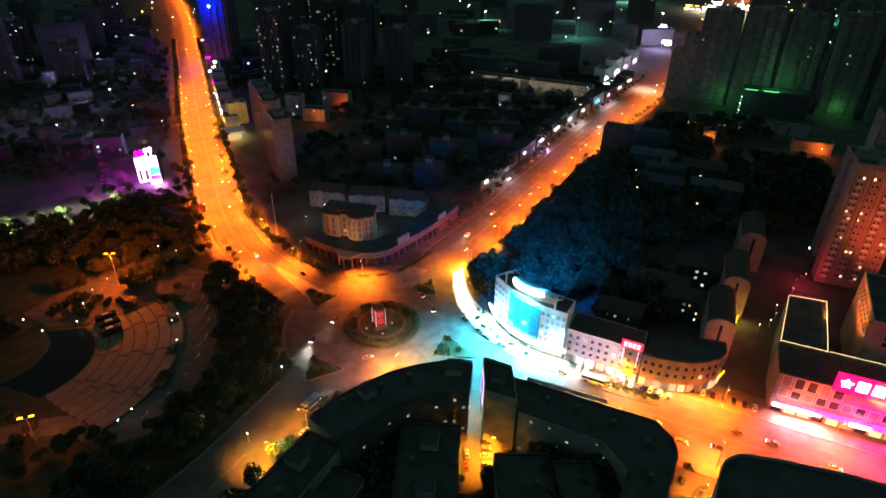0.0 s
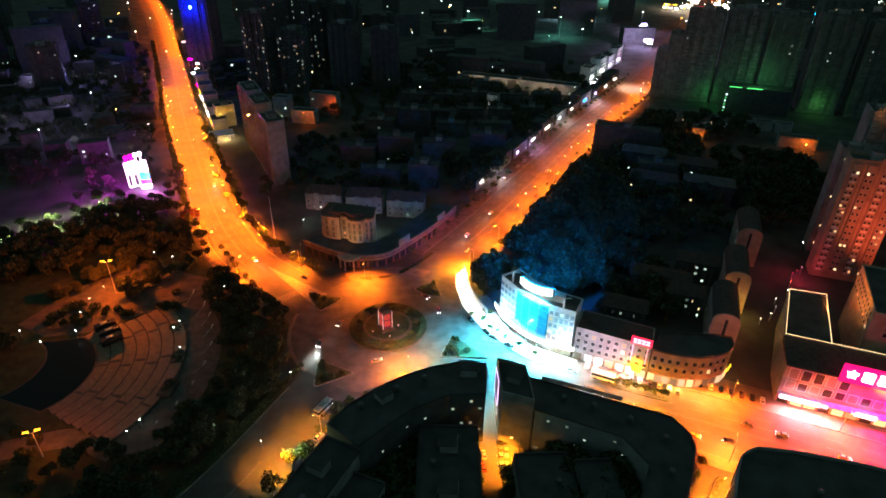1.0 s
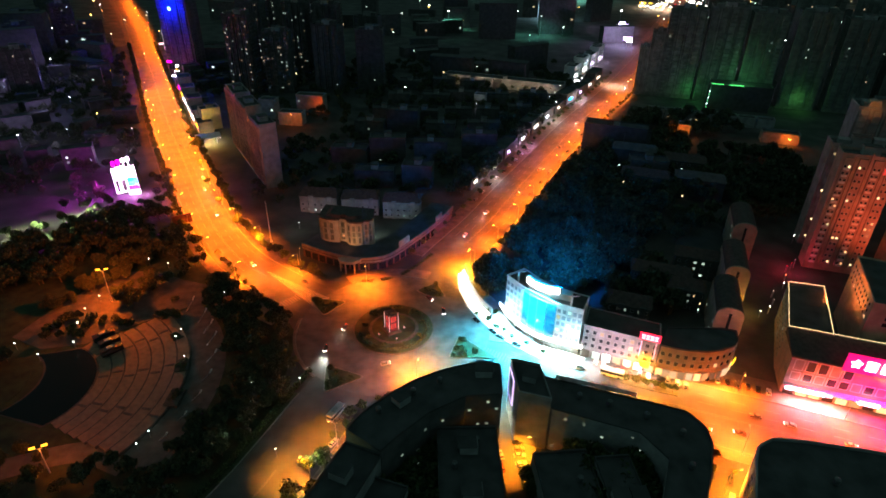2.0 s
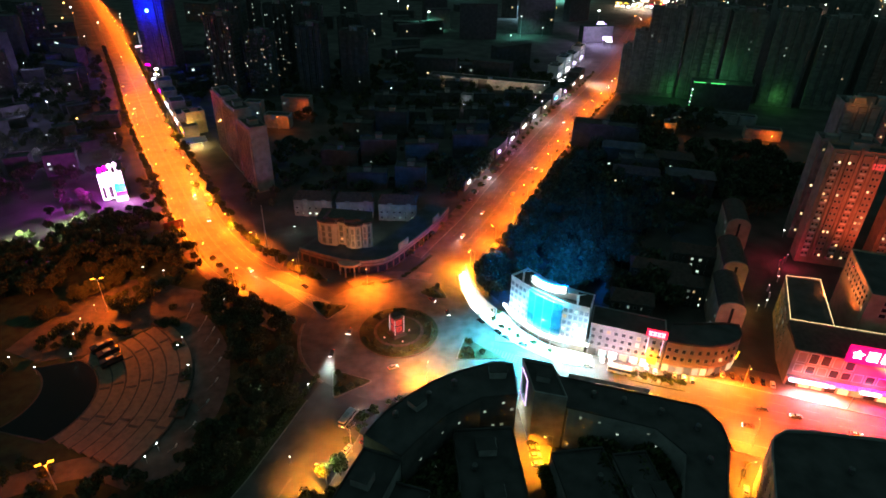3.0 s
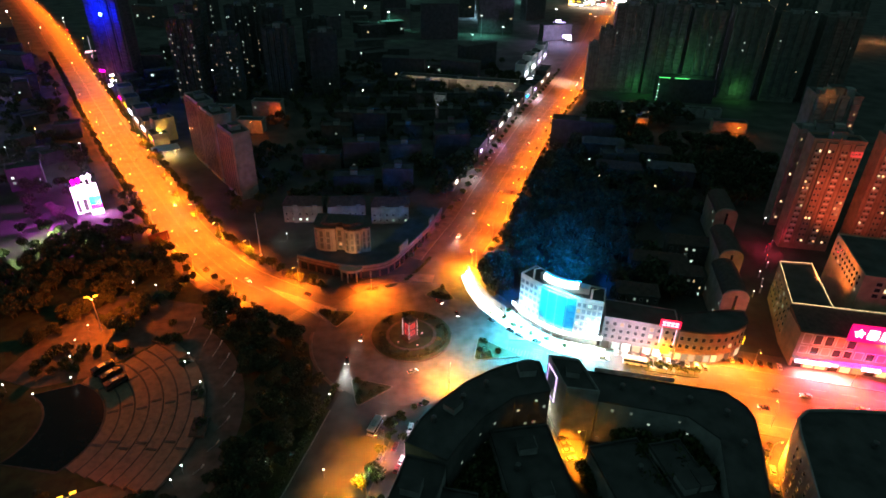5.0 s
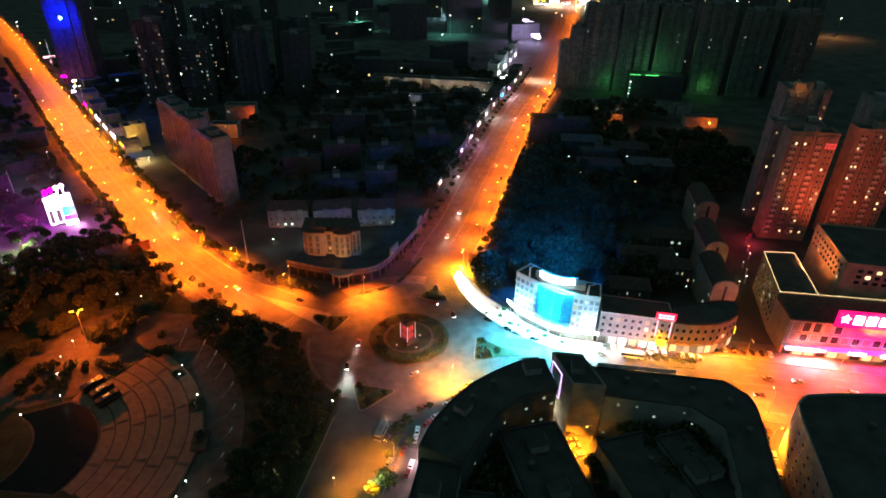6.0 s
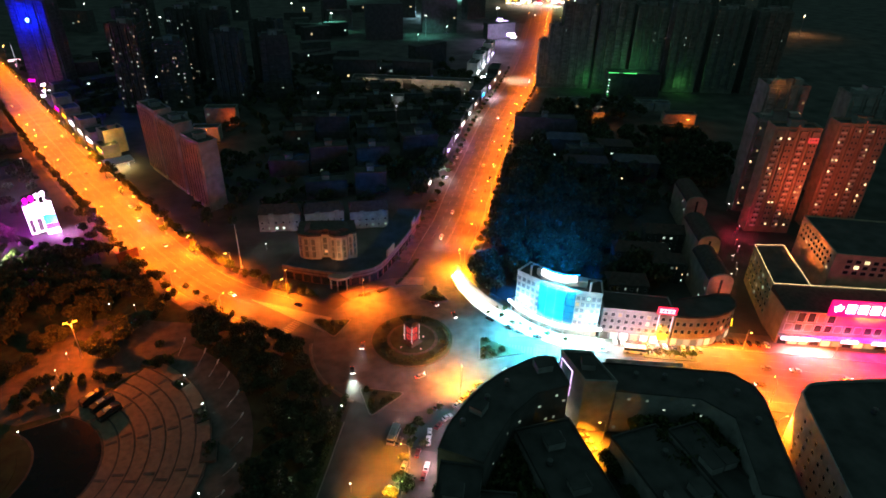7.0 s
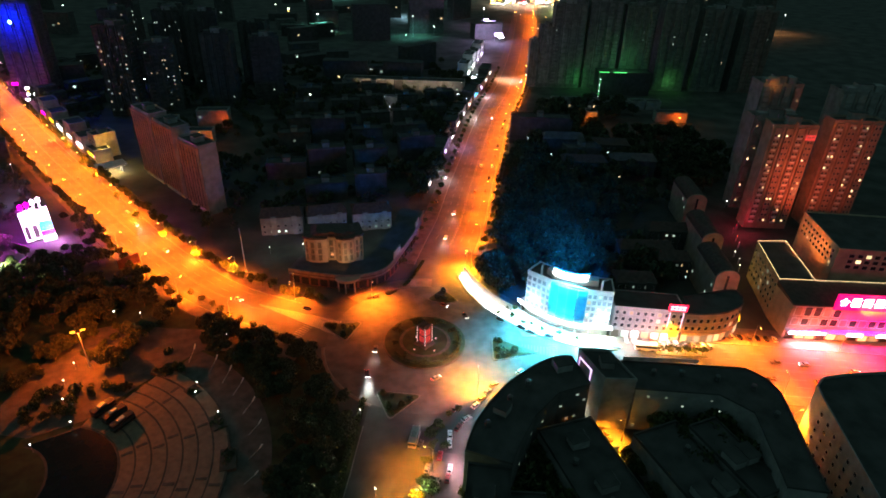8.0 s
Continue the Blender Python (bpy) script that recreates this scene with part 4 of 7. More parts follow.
# --- towers with green lines beside the far avenue ---
TR = [(193.5, 505, 8, 39, 14), (201, 501.5, 11, 52, 14), (211, 497, 28, 71, 16), (239, 485, 28, 74, 17), (268, 473, 26, 71, 17), (298, 460, 28, 74, 17), (330, 447, 28, 70, 17), (362, 433, 28, 70, 17)]
for k, (x, y, w, h, d) in enumerate(TR):
    tower("estate_tower", x, y, -23, w, d, h, "dark estate tower above the avenue", 0.012, 50 + k, wall="plaster_dusk", group="estate towers", tones=("dim", "dimwarm"), glass_share=False)
for k in range(8):
    x, y = 300 + (k % 4) * 44, 548 + (k // 4) * 60 - (k % 4) * 17
    tower("estate_tower", x, y, -23, 26, 17, 62 + (k * 13) % 14, "dark estate tower in the second row", 0.02, 70 + k, wall="plaster_dusk", group="estate towers", tones=("dim", "dimwarm"), glass_share=False)
gb = block("green_edged_podium", 240, 462, -23, 46, 16, 19, "dark podium block with green light lines", lit=0.0, faces=(), seed=3, huts=0, bands=False, wall="plaster_shaded")
green = thing("green_light_line", spot_m(0, 0), "green light lines along a podium's edges", "light line")
for a, b in (((240, 461.8, 19.9), (*local((240, 462), 9, -0.2, -23), 19.9)), ((*local((240, 462), 13, -0.2, -23), 19.9), (*local((240, 462), 24, -0.2, -23), 19.9))):
    bm = bmesh.new()
    tube(bm, a, b, 0.35, sides=6)
    part("tube", bm, G["green"], green)
lamp_light("green_light", "POINT", (*local((240, 462), 22, 6, -23), 26), 2200, (0.15, 1.0, 0.3), 0.5)
lamp_light("green_light", "POINT", (236, 456, 14), 500, (0.1, 1.0, 0.25), 0.5)
lamp_light("green_light", "POINT", (*local((211, 497), 26, -9, -23), 9), 1100, (0.1, 1.0, 0.2), 0.5)
lamp_light("green_light", "POINT", (*local((298, 460), 14, -8, -23), 9), 900, (0.2, 1.0, 0.2), 0.5)
# lit low shops at the estate's foot, and two orange-lit fronts
for k in range(7):
    p = local((181, 440), k * 13, 0, -23)
    block("estate_shop", *p, -23, 12, 8, 6.5, "low shop at the estate's foot with lit windows", group="estate shops", lit=0.5 if k < 4 else 0.12, faces=(0,), seed=400 + k, huts=0, bands=False, all_glass=False, tones=("cool", "warm", "dim"), cols=3)
for k, (x, y, w, h) in enumerate(((184, 393, 8, 9), (240, 381, 24, 7))):
    block("orange_lit_front", x, y, -23, w, 9, h, "low building front lit orange by a wall lamp", group="orange fronts", wall="plaster_grey", lit=0.0, faces=(), seed=k, huts=0, bands=False)
    c = local((x, y), w * (0.5 if k == 0 else 0.7), -4.5, -23)
    t = thing("wall_lamp", spot_m(*c, 0), "short post lamp lighting a wall orange", "street lamp", "estate lamps")
    bm = bmesh.new()
    tube(bm, (0, 0, 0), (0, 0, 5), 0.1)
    part("pole", bm, M["metal"], t)
    bm = bmesh.new()
    box(bm, -0.4, 0.4, -0.25, 0.25, 5, 5.3)
    part("lens", bm, G["sodium"], t)
    lamp_light("wall_lamp_light", "POINT", (*c, 4.6), 3000, SODIUM, 0.3)

# --- the block between the two avenues ---
office = thing("office_block", spot_m(0, 0), "buff office block with rounded bays and a dark overhanging roof", "building")
OP = [(-53.6, 249.6), (-52.4, 247.6), (-49.6, 246.0), (-46.6, 245.2), (-45.0, 245.0), (-44.6, 246.6), (-41.4, 245.4), (-41.0, 243.4), (-39.2, 241.9), (-36.6, 241.3), (-34.2, 241.8), (-33.4, 243.2), (-31.4, 243.0), (-29.6, 244.4), (-29.0, 254.0), (-51.0, 260.0)]
shell(office, OP, 17.9, "plaster_buff", bands=[7.2, 16.6], parapet=0)
bm = bmesh.new()
oc = Vector((-41.5, 250.5))
prism(bm, [tuple(oc + (Vector(p) - oc) * 1.05) for p in OP], 17.97, 18.7)
roof_slab = part("roof_slab", bm, M["roof_tile"], office, "dark overhanging roof slab")
bm = bmesh.new()
prism(bm, [tuple(oc + (Vector(p) - oc) * 0.8) for p in OP], 18.7, 20.0, inset=0.25)
part("roof_crown", bm, M["roof_tile"], roof_slab)
for k, (a, b) in enumerate(zip(OP[:13], OP[1:14])):
    d = Vector(b) - Vector(a)
    if d.length < 1.9:
        continue
    n = Vector((d.y, -d.x)).normalized()
    turn_k = math.degrees(math.atan2(d.y, d.x))
    for u in (0.06, 0.94):
        q = Vector(a) + d * u
        bm = bmesh.new()
        box(bm, -0.16, 0.16, -0.3, 0.0, 7.0, 17.2)
        part("fin", bm, M["plaster_buff"], office, at=pose(q.x, q.y, 0, 0, 0, turn_k))
    c_k = Vector(a) + d * 0.5 + n * 0.01
    # no window: a flat dark strip drawn for the shaded flute
    bm = bmesh.new()
    box(bm, -d.length * 0.24, d.length * 0.24, -0.06, 0.0, 7.6, 16.4)
    strip_k = part("window_strip", bm, M["flute_shade"], office, "tall dark buff strip for a shaded flute", at=pose(c_k.x, c_k.y, 0, 0, 0, turn_k))
    for z in (10.4, 13.2):
        bm = bmesh.new()
        box(bm, -d.length * 0.24, d.length * 0.24, -0.16, -0.07, z, z + 0.5)
        part("spandrel", bm, M["plaster_buff"], strip_k)
bm = bmesh.new()
box(bm, -0.6, 0.6, -0.2, -0.08, 9.0, 10.2)
part("lit_window", bm, G["amber"], office, "small lit window", at=pose(-42.8, 245.9, 0, 0, 0, -21))
podium = thing("podium", spot_m(0, 0), "long curved two-storey podium with a red band", "building")
P_LINE = smooth_line([(-62, 245), (-52, 238), (-41, 231.8), (-31, 230), (-22, 233), (-10.5, 246.5), (1, 262), (11, 279)], 3)
bm = bmesh.new()
strip(bm, P_LINE, 12, 0, 0.0, 6.4)
part("wall", bm, M["tile_red"], podium, "red-brown tiled wall")
bm = bmesh.new()
strip(bm, P_LINE, 11.9, 0.1, 6.4, 6.5)
part("roof", bm, M["roof"], podium)
bm = bmesh.new()
strip(bm, P_LINE, 0.1, -0.5, 4.4, 7.0)
part("fascia", bm, M["fascia"], podium, "dull pink curved fascia")
bm = bmesh.new()
strip(bm, P_LINE, -0.5, -0.6, 5.2, 5.7)
part("red_band", bm, M["tile_red"], podium, "dull red band")
for p, h in along(P_LINE, 3, 4.2, -0.05, 19):
    bm = bmesh.new()
    box(bm, -1.6, 1.6, -0.1, 0, 0.3, 3.6)
    part("shop_window", bm, M["glass"], podium, at=pose(p.x, p.y, 0, 0, 0, h))
porch = thing("entrance_porch", spot_m(0, 0), "rounded entrance porch on four columns", "porch")
bm = bmesh.new()
prism(bm, arc(-39.5, 232.6, 5.6, 190, 350, 16), 5.2, 6.4)
part("roof", bm, M["plaster_pink"], porch)
for a in (205, 245, 290, 335):
    bm = bmesh.new()
    x, y = -39.5 + 5.0 * math.cos(radians(a)), 232.6 + 5.0 * math.sin(radians(a))
    tube(bm, (x, y, 0), (x, y, 5.2), 0.35, sides=10)
    part("column", bm, M["plaster_pink"], porch)


# raised parapet boards on the podium
for first, last, z1 in ((16, 19, 10.2), (25, 28, 9.6)):
    bm = bmesh.new()
    strip(bm, P_LINE[first:last], 0.3, -0.3, 6.9, z1)
    part("parapet_board", bm, M["plaster_pink"], podium, "raised pink parapet board")
# clipped bushes before the podium
for k, (p, h) in enumerate(along(P_LINE, 2, 5.4, -9.5, 12)):
    if k not in (4, 5):
        solid("hedge", HEDGE[k % 3], None, "dark clipped hedge before the podium", "hedge", "hedges before the podium", at=pose(p.x, p.y, 0.1, 0, 0, h))


def pitched(name, x, y, turn, w, d, h, label, lit=0.1, seed=0, group="", wall="plaster_grey", cols=6):
    b = thing(name, spot_m(0, 0), label, "house", group)
    poly = rect(x, y, turn, w, d)
    bm = bmesh.new()
    prism(bm, poly, 0, h)
    part("wall", bm, M[wall], b)
    e = [local((x, y), u, v, turn) for u, v in ((-0.6, -0.6), (w + 0.6, -0.6), (w + 0.6, d + 0.6), (-0.6, d + 0.6))]
    r = [local((x, y), u, d / 2, turn) for u in (1.5, w - 1.5)]
    bm = bmesh.new()
    lo = [bm.verts.new((*p, h)) for p in e]
    top = [bm.verts.new((*p, h + 3.0)) for p in r]
    for f in ((lo[0], lo[1], top[1], top[0]), (lo[1], lo[2], top[1]), (lo[2], lo[3], top[0], top[1]), (lo[3], lo[0], top[0]), (lo[3], lo[2], lo[1], lo[0])):
        bm.faces.new(f)
    part("roof", bm, M["roof_tile" if h < 12 else "plaster_shaded"], b, "pitched tile roof")
    windows(b, poly[0], poly[1], 1.2, int((h - 1) / 3.0), 3.0, cols, 1.3, 1.3, lit, seed, ("cool", "dim", "cool", "dim", "warm"), all_glass=h < 12)
    for k in range(2):
        bm = bmesh.new()
        q = local((x, y), w * (0.25 + 0.5 * k), -0.5, turn)
        prism(bm, rect(*q, turn, 2.4, 0.5), 0, h + 0.4)
        part("stair_bay", bm, M[wall], b)
    return b


pitched("apartment_house", -68.5, 291, -12, 20, 11, 9.5, "pale three-storey apartment house with a pitched roof", 0.25, 2, "apartment houses")
pitched("apartment_house", -46.5, 285.5, -4, 19, 11, 9.5, "pale three-storey apartment house with lit windows", 0.25, 3, "apartment houses")
pitched("apartment_house", -25, 281, -9, 19, 11, 9.5, "pale three-storey apartment house beside the podium", 0.2, 5, "apartment houses")
# slab towers by the avenue
for k, (x, y, turn, w, h) in enumerate(((-99.6, 339.5, -64, 20, 37.0), (-111.8, 367.5, -65.5, 22, 39.5), (-123.2, 392.5, -65.5, 23, 40.5))):
    b = thing("slab_tower", spot_m(0, 0), "mauve-grey ribbed slab tower beside the avenue", "tower", "slab towers")
    poly = rect(x, y, turn, w, 9.6)
    shell(b, poly, h, "plaster_grey", parapet=1.0)
    n = int(w / 2.7)
    for j in range(n):
        u = 0.4 + j * (w - 1.6) / (n - 1) - 0.2
        bm = bmesh.new()
        prism(bm, rect(*local((x, y), u, -1.3, turn), turn, 0.8, 1.3), 3, h - 0.6)
        part("rib", bm, M["plaster_pink"], b, "pale projecting rib")
        bm = bmesh.new()
        prism(bm, rect(*local((x, y), u + 0.2, -1.38, turn), turn, 0.4, 0.08), 4, h - 1.5)
        part("window_strip", bm, M["glass"], b)
    windows(b, poly[0], poly[1], 3.5, int(h / 3) - 1, 3.0, n - 1, 1.2, 1.5, 0.012, 80 + k, ("warm",), margin=1.6)
    hut(b, *local((x, y), w * 0.4, 2.5, turn), h, turn, 5, 5, 3)

for x, y, w, h in ((-101, 436, 18, 9), (-92, 470, 22, 12), (-116, 448, 12, 15)):
    block("yard_building", x, y, -14, w, 9, h, "low yard building lit orange by a lamp", group="yard buildings", lit=0.04, faces=(0,), seed=int(w), huts=0, wall="plaster_grey", all_glass=False)
# dark blocks filling the middle distance
rng = random.Random(5)
for k in range(44):
    row_k, col = divmod(k, 8)
    x, y = -70 + col * 27 + rng.uniform(-3, 3) + row_k * 12, 318 + row_k * 42 + rng.uniform(-4, 4)
    # keep clear of both avenues
    if any((Vector((x + 10, y + 6)) - p).length < 40 for p in ROAD_A[::2]) or any((Vector((x + 10, y + 6)) - p).length < 42 for p in ROAD_B[::2]):
        continue
    if y < 420 and x < -60:
        continue
    block("old_block", x, y, rng.uniform(-14, -4), rng.uniform(17, 23), 10, rng.choice((9.5, 12.6, 15.8, 18.8)) if row_k < 3 else 7.5, "dark walk-up apartment block", group="old blocks", wall="plaster_shaded", lit=0.012, faces=(0,), seed=k, tones=("cool", "dim", "dim"), all_glass=False)
# dark rows behind the hotel
for r in range(6):
    for c in range(3):
        x, y = 62 + c * 30 + r * 6 - (r > 1) * 4 * c, 186 + r * 34 - c * 13
        if c == 0 and r < 5 or r < 4:
            continue
        if Vector((x, y)).length and any((Vector((x, y)) - p).length < 34 for p in ROAD_B[::2]):
            continue
        if x > 128 and y < 250 or x > 98 and y < 236:
            continue
        pitched("estate_house", x, y, T, 26, 11, 10.0 if (r + c) % 2 else 12.5, "dark four-storey estate house with a gabled end", 0.1, 100 + r * 3 + c, "estate houses", "plaster_shaded", 7)
for x, y, w in ((80, 207.5, 24), (90, 193.5, 14), (104, 217.5, 20), (62, 185, 16)):
    pitched("estate_house", x, y, T, w, 9, 10.0, "dark estate house with a few lit windows", 0.2, int(x), "estate houses", "plaster_shaded", 6)
# --- the street blocks nearest the camera ---
near_1 = thing("street_block", spot_m(0, 0), "dark curved street block with a flat felt roof", "building", "street blocks")
N1 = [(-35.0, 118.6), (-29.6, 125.4), (-22, 131.8), (-14, 137), (-5, 140.6), (3.6, 142.6), (11.5, 141.4), (9.8, 128.5), (-1, 128.5), (-12, 123), (-21, 115), (-25.4, 110.4)]
shell(near_1, N1[::-1], 19.6, "plaster_shaded", parapet=0.5, rim="roof")
windows(near_1, (-21, 115), (-12, 123), 2, 6, 2.9, 4, 1.0, 0.9, 0.12, 4, ("dim", "dim"), all_glass=False)
windows(near_1, (-12, 123), (-1, 128.5), 2, 6, 2.9, 4, 1.0, 0.9, 0.2, 9, ("dim", "dim"), all_glass=False)
windows(near_1, (-1, 128.5), (9.8, 128.5), 2, 6, 2.9, 4, 1.0, 0.9, 0.2, 6, ("dim", "dim"), all_glass=False)
for k, (a, b) in enumerate(zip(N1[:6], N1[1:7])):
    d = Vector(b) - Vector(a)
    p = Vector(a) + d * 0.5
    bm = bmesh.new()
    box(bm, -3.6, 3.6, -0.12, 0, 0.3, 3.4)
    part("shopfront", bm, G["pale"], near_1, "lit shop window", at=pose(p.x, p.y, 0, 0, 0, math.degrees(math.atan2(d.y, d.x)) + 180))
hut(near_1, 3, 136, 19.6, -6, 5, 4.5, 2.6)
hut(near_1, -20, 125, 19.6, 38, 4, 4, 2.4)
wing_1 = block("street_block", 5.0, 78, 87, 45, 17, 12.0, "dark flat-roofed block along the alley", group="street blocks", lit=0.0, huts=3, faces=(), bands=False, rim="roof")
inner_1 = block("street_block", -28.5, 82, 66, 24, 12, 12.6, "dark flat-roofed block in the courtyard", group="street blocks", lit=0.0, huts=1, faces=(), bands=False, rim="roof")
west_1 = block("street_block", -43.4, 77, 62, 38.4, 11, 17.2, "dark block along the street by the park", group="street blocks", lit=0.0, huts=2, faces=(), bands=False, rim="roof")
near_2 = thing("street_block", spot_m(0, 0), "long dark street block with a rounded end", "building", "street blocks")
N2 = [(24, 124.5), (46, 114), (50.5, 104), (38, 82), (46.5, 77), (56.0, 93.5), (60.8, 101.5), (64.6, 108.5), (65.4, 114), (62.6, 120.6), (23.5, 138.6)]
shell(near_2, N2, 16.6, "plaster_grey", parapet=0.5, rim="roof")
windows(near_2, (24, 124.5), (46, 114), 1.6, 5, 3.0, 9, 1.0, 0.9, 0.12, 14, ("dim", "dim", "dimwarm", "cool"), all_glass=False)
windows(near_2, (46, 114), (50.5, 104), 1.6, 5, 3.0, 3, 1.0, 0.9, 0.2, 15, ("dim",), all_glass=False)
head_2 = thing("corner_tower", spot_m(0, 0), "taller corner tower with a framed purple light panel", "building")
HT = [(14.6, 128), (23.4, 124.5), (23.4, 139.2), (14.9, 142.8)]
shell(head_2, HT, 20.0, "plaster_grey", parapet=1.0)
hut(head_2, 16.5, 133, 20.0, T, 4, 4, 2.4)
for (y0, z0, y1, z1) in ((134.6, 8.6, 141.4, 8.8), (134.6, 18.4, 141.4, 18.6), (134.8, 8.8, 135.0, 18.4), (141.0, 8.8, 141.2, 18.4)):
    bm = bmesh.new()
    box(bm, 14.45, 14.7, y0, y1, z0, z1)
    part("light_tube", bm, G["softviolet"], head_2, "violet glowing frame tube")
bm = bmesh.new()
box(bm, 14.55, 14.8, 135.0, 141.0, 8.8, 18.4)
part("panel", bm, M["billboard"], head_2, "pale advertising panel")
bm = bmesh.new()
box(bm, 0, 24, -0.25, 0.1, 0, 1.5)
solid("roof_edge_panel", bm, M["billboard"], "pale sheet panel along a roof edge", "panel", at=pose(*local((24.4, 138.2), 4, 0.6, T + 0.5), 16.7, 0, 0, T + 0.5))
def water_tank(x, y, z, turn):
    t = thing("water_tank", pose(x, y, z, 0, 0, turn), "small round metal water tank on a dark roof", "water tank", "roof tanks")
    bm = bmesh.new()
    tube(bm, (0, 0, 0.5), (0, 0, 2.0), 0.8, 0.8, 12)
    tube(bm, (0, 0, 2.0), (0, 0, 2.3), 0.8, 0.2, 12)
    part("tank", bm, M["metal_dull"], t)
    for k in range(3):
        bm = bmesh.new()
        a = k * math.tau / 3
        tube(bm, (0.6 * math.cos(a), 0.6 * math.sin(a), 0), (0.6 * math.cos(a), 0.6 * math.sin(a), 0.5), 0.07, sides=5)
        part("leg", bm, M["metal_dull"], t)


for k, (x, y, z) in enumerate(((-26, 124, 19.66), (-16, 130.5, 19.66), (-8, 134.5, 19.66), (8, 137, 19.66), (33, 128, 16.66), (41, 124.5, 16.66), (50, 119, 16.66), (57.5, 112, 16.66), (55, 101, 16.66), (-4, 96, 12.06), (-6, 110, 12.06), (1, 118, 12.06), (21, 92, 10.56), (27, 104, 10.56), (-38, 96, 17.26), (88, 92, 18.46), (100, 84, 18.46))):
    water_tank(x, y, z, k * 37)
block("street_block", 16.4, 74, 0, 15, 40, 10.5, "dark low block beside the alley", group="street blocks", lit=0.0, faces=(), huts=2, bands=False, rim="roof")
block("street_block", 32.6, 84, 0, 9.5, 26, 12.0, "dark low block within the courtyard", group="street blocks", lit=0.0, faces=(), huts=2, bands=False, rim="roof")
near_3 = thing("street_block", spot_m(0, 0), "dark street block with a rounded corner beside the lane", "building", "street blocks")
N3 = [(52, 66), (110, 40), (140, 86), (104, 101), (88, 105.6), (80, 107), (75, 105), (71.5, 100)]
shell(near_3, N3, 18.4, "plaster_grey", parapet=0.9)
windows(near_3, (71.5, 100), (52, 66), 2, 5, 3.1, 9, 1.5, 1.5, 0.0, 9)

# --- purple neon building beside the avenue ---
neon = thing("neon_building", spot_m(0, 0), "small building outlined in white and magenta neon", "building")
n0 = (-172.3, 318.6)
NT = 16
npoly = rect(*n0, NT, 12, 11)
shell(neon, npoly, 16.5, "plaster_shaded", parapet=0.6)


def frame_on(parent, o, turn, u0, u1, z0, z1, g, label):
    bm = bmesh.new()
    for a, b, c, d in ((u0, u1, z0, z0 + 0.5), (u0, u1, z1 - 0.5, z1), (u0, u0 + 0.5, z0 + 0.5, z1 - 0.5), (u1 - 0.5, u1, z0 + 0.5, z1 - 0.5)):
        box(bm, a, b, -0.3, -0.02, c, d)
    part("neon_frame", bm, G[g], parent, label, at=pose(*o, 0, 0, 0, turn))


frame_on(neon, n0, NT, 0.1, 2.9, 0.8, 9.0, "pinkwhite", "white neon outline")
frame_on(neon, n0, NT, 3.2, 6.4, 1.2, 9.0, "pinkwhite", "white neon outline")
for k in range(5):
    bm = bmesh.new()
    box(bm, 0.1 + k * 2.35, 2.3 + k * 2.35, -0.4, -0.02, 9.4 + (k % 2) * 0.3, 15.6 + (k % 3) * 0.6)
    part("sign_panel", bm, G["pinkwhite"], neon, "white glowing sign panel", at=pose(*n0, 0, 0, 0, NT))
for k in range(4):
    bm = bmesh.new()
    box(bm, 7.0 + k * 1.25, 7.95 + k * 1.25, -0.35, -0.02, 4.6, 9.0)
    part("neon_bar", bm, G["cyan"], neon, "blue neon bar", at=pose(*n0, 0, 0, 0, NT))
for z in (2.8, 3.7):
    bm = bmesh.new()
    box(bm, 7.0, 11.8, -0.4, -0.02, z, z + 0.6)
    part("neon_strip", bm, G["magenta"], neon, "magenta neon strip", at=pose(*n0, 0, 0, 0, NT))
bm = bmesh.new()
box(bm, 6.6, 12.0, -2.6, -0.5, 0.1, 1.9)
part("entrance_light", bm, G["pinkwhite"], neon, "bright entrance canopy", at=pose(*n0, 0, 0, 0, NT))
for k in range(4):
    bm = bmesh.new()
    z = 17.4 + k * 0.6
    box(bm, 0.8 + k * 2.5, 2.8 + k * 2.5, -0.2, 0.2, z, z + 0.6)
    box(bm, 0.8 + k * 2.5, 2.8 + k * 2.5, -0.2, 0.2, z + 1.2, z + 1.8)
    box(bm, 1.5 + k * 2.5, 2.1 + k * 2.5, -0.15, 0.15, 16.5, z + 2.4)
    part("roof_character", bm, G["pinkwhite" if k > 1 else "magenta"], neon, "glowing block character", at=pose(*n0, 0, 0, 0, NT))

# --- along the first avenue ---
yb = block("cream_building", -156, 433, -62, 10, 13, 15, "cream shop building lit yellow from below", lit=0.0, wall="plaster_buff", faces=(0,), seed=2, all_glass=True, cols=2, storey=4.6)
st = thing("filling_station", spot_m(0, 0), "filling station canopy with white lit edge", "filling station")
bm = bmesh.new()
prism(bm, rect(-148, 392, 20, 16, 10), 4.6, 5.4)
part("canopy", bm, M["canopy"], st)
bm = bmesh.new()
prism(bm, rect(-147.5, 392.4, 20, 15, 9.0), 4.5, 4.6)
part("soffit_light", bm, G["pale"], st, "bright underside lights")
for u, v in ((3, 3), (13, 3), (3, 7), (13, 7)):
    bm = bmesh.new()
    p = local((-148, 392), u, v, 20)
    tube(bm, (*p, 0), (*p, 4.6), 0.25)
    part("column", bm, M["steel_white"], st)
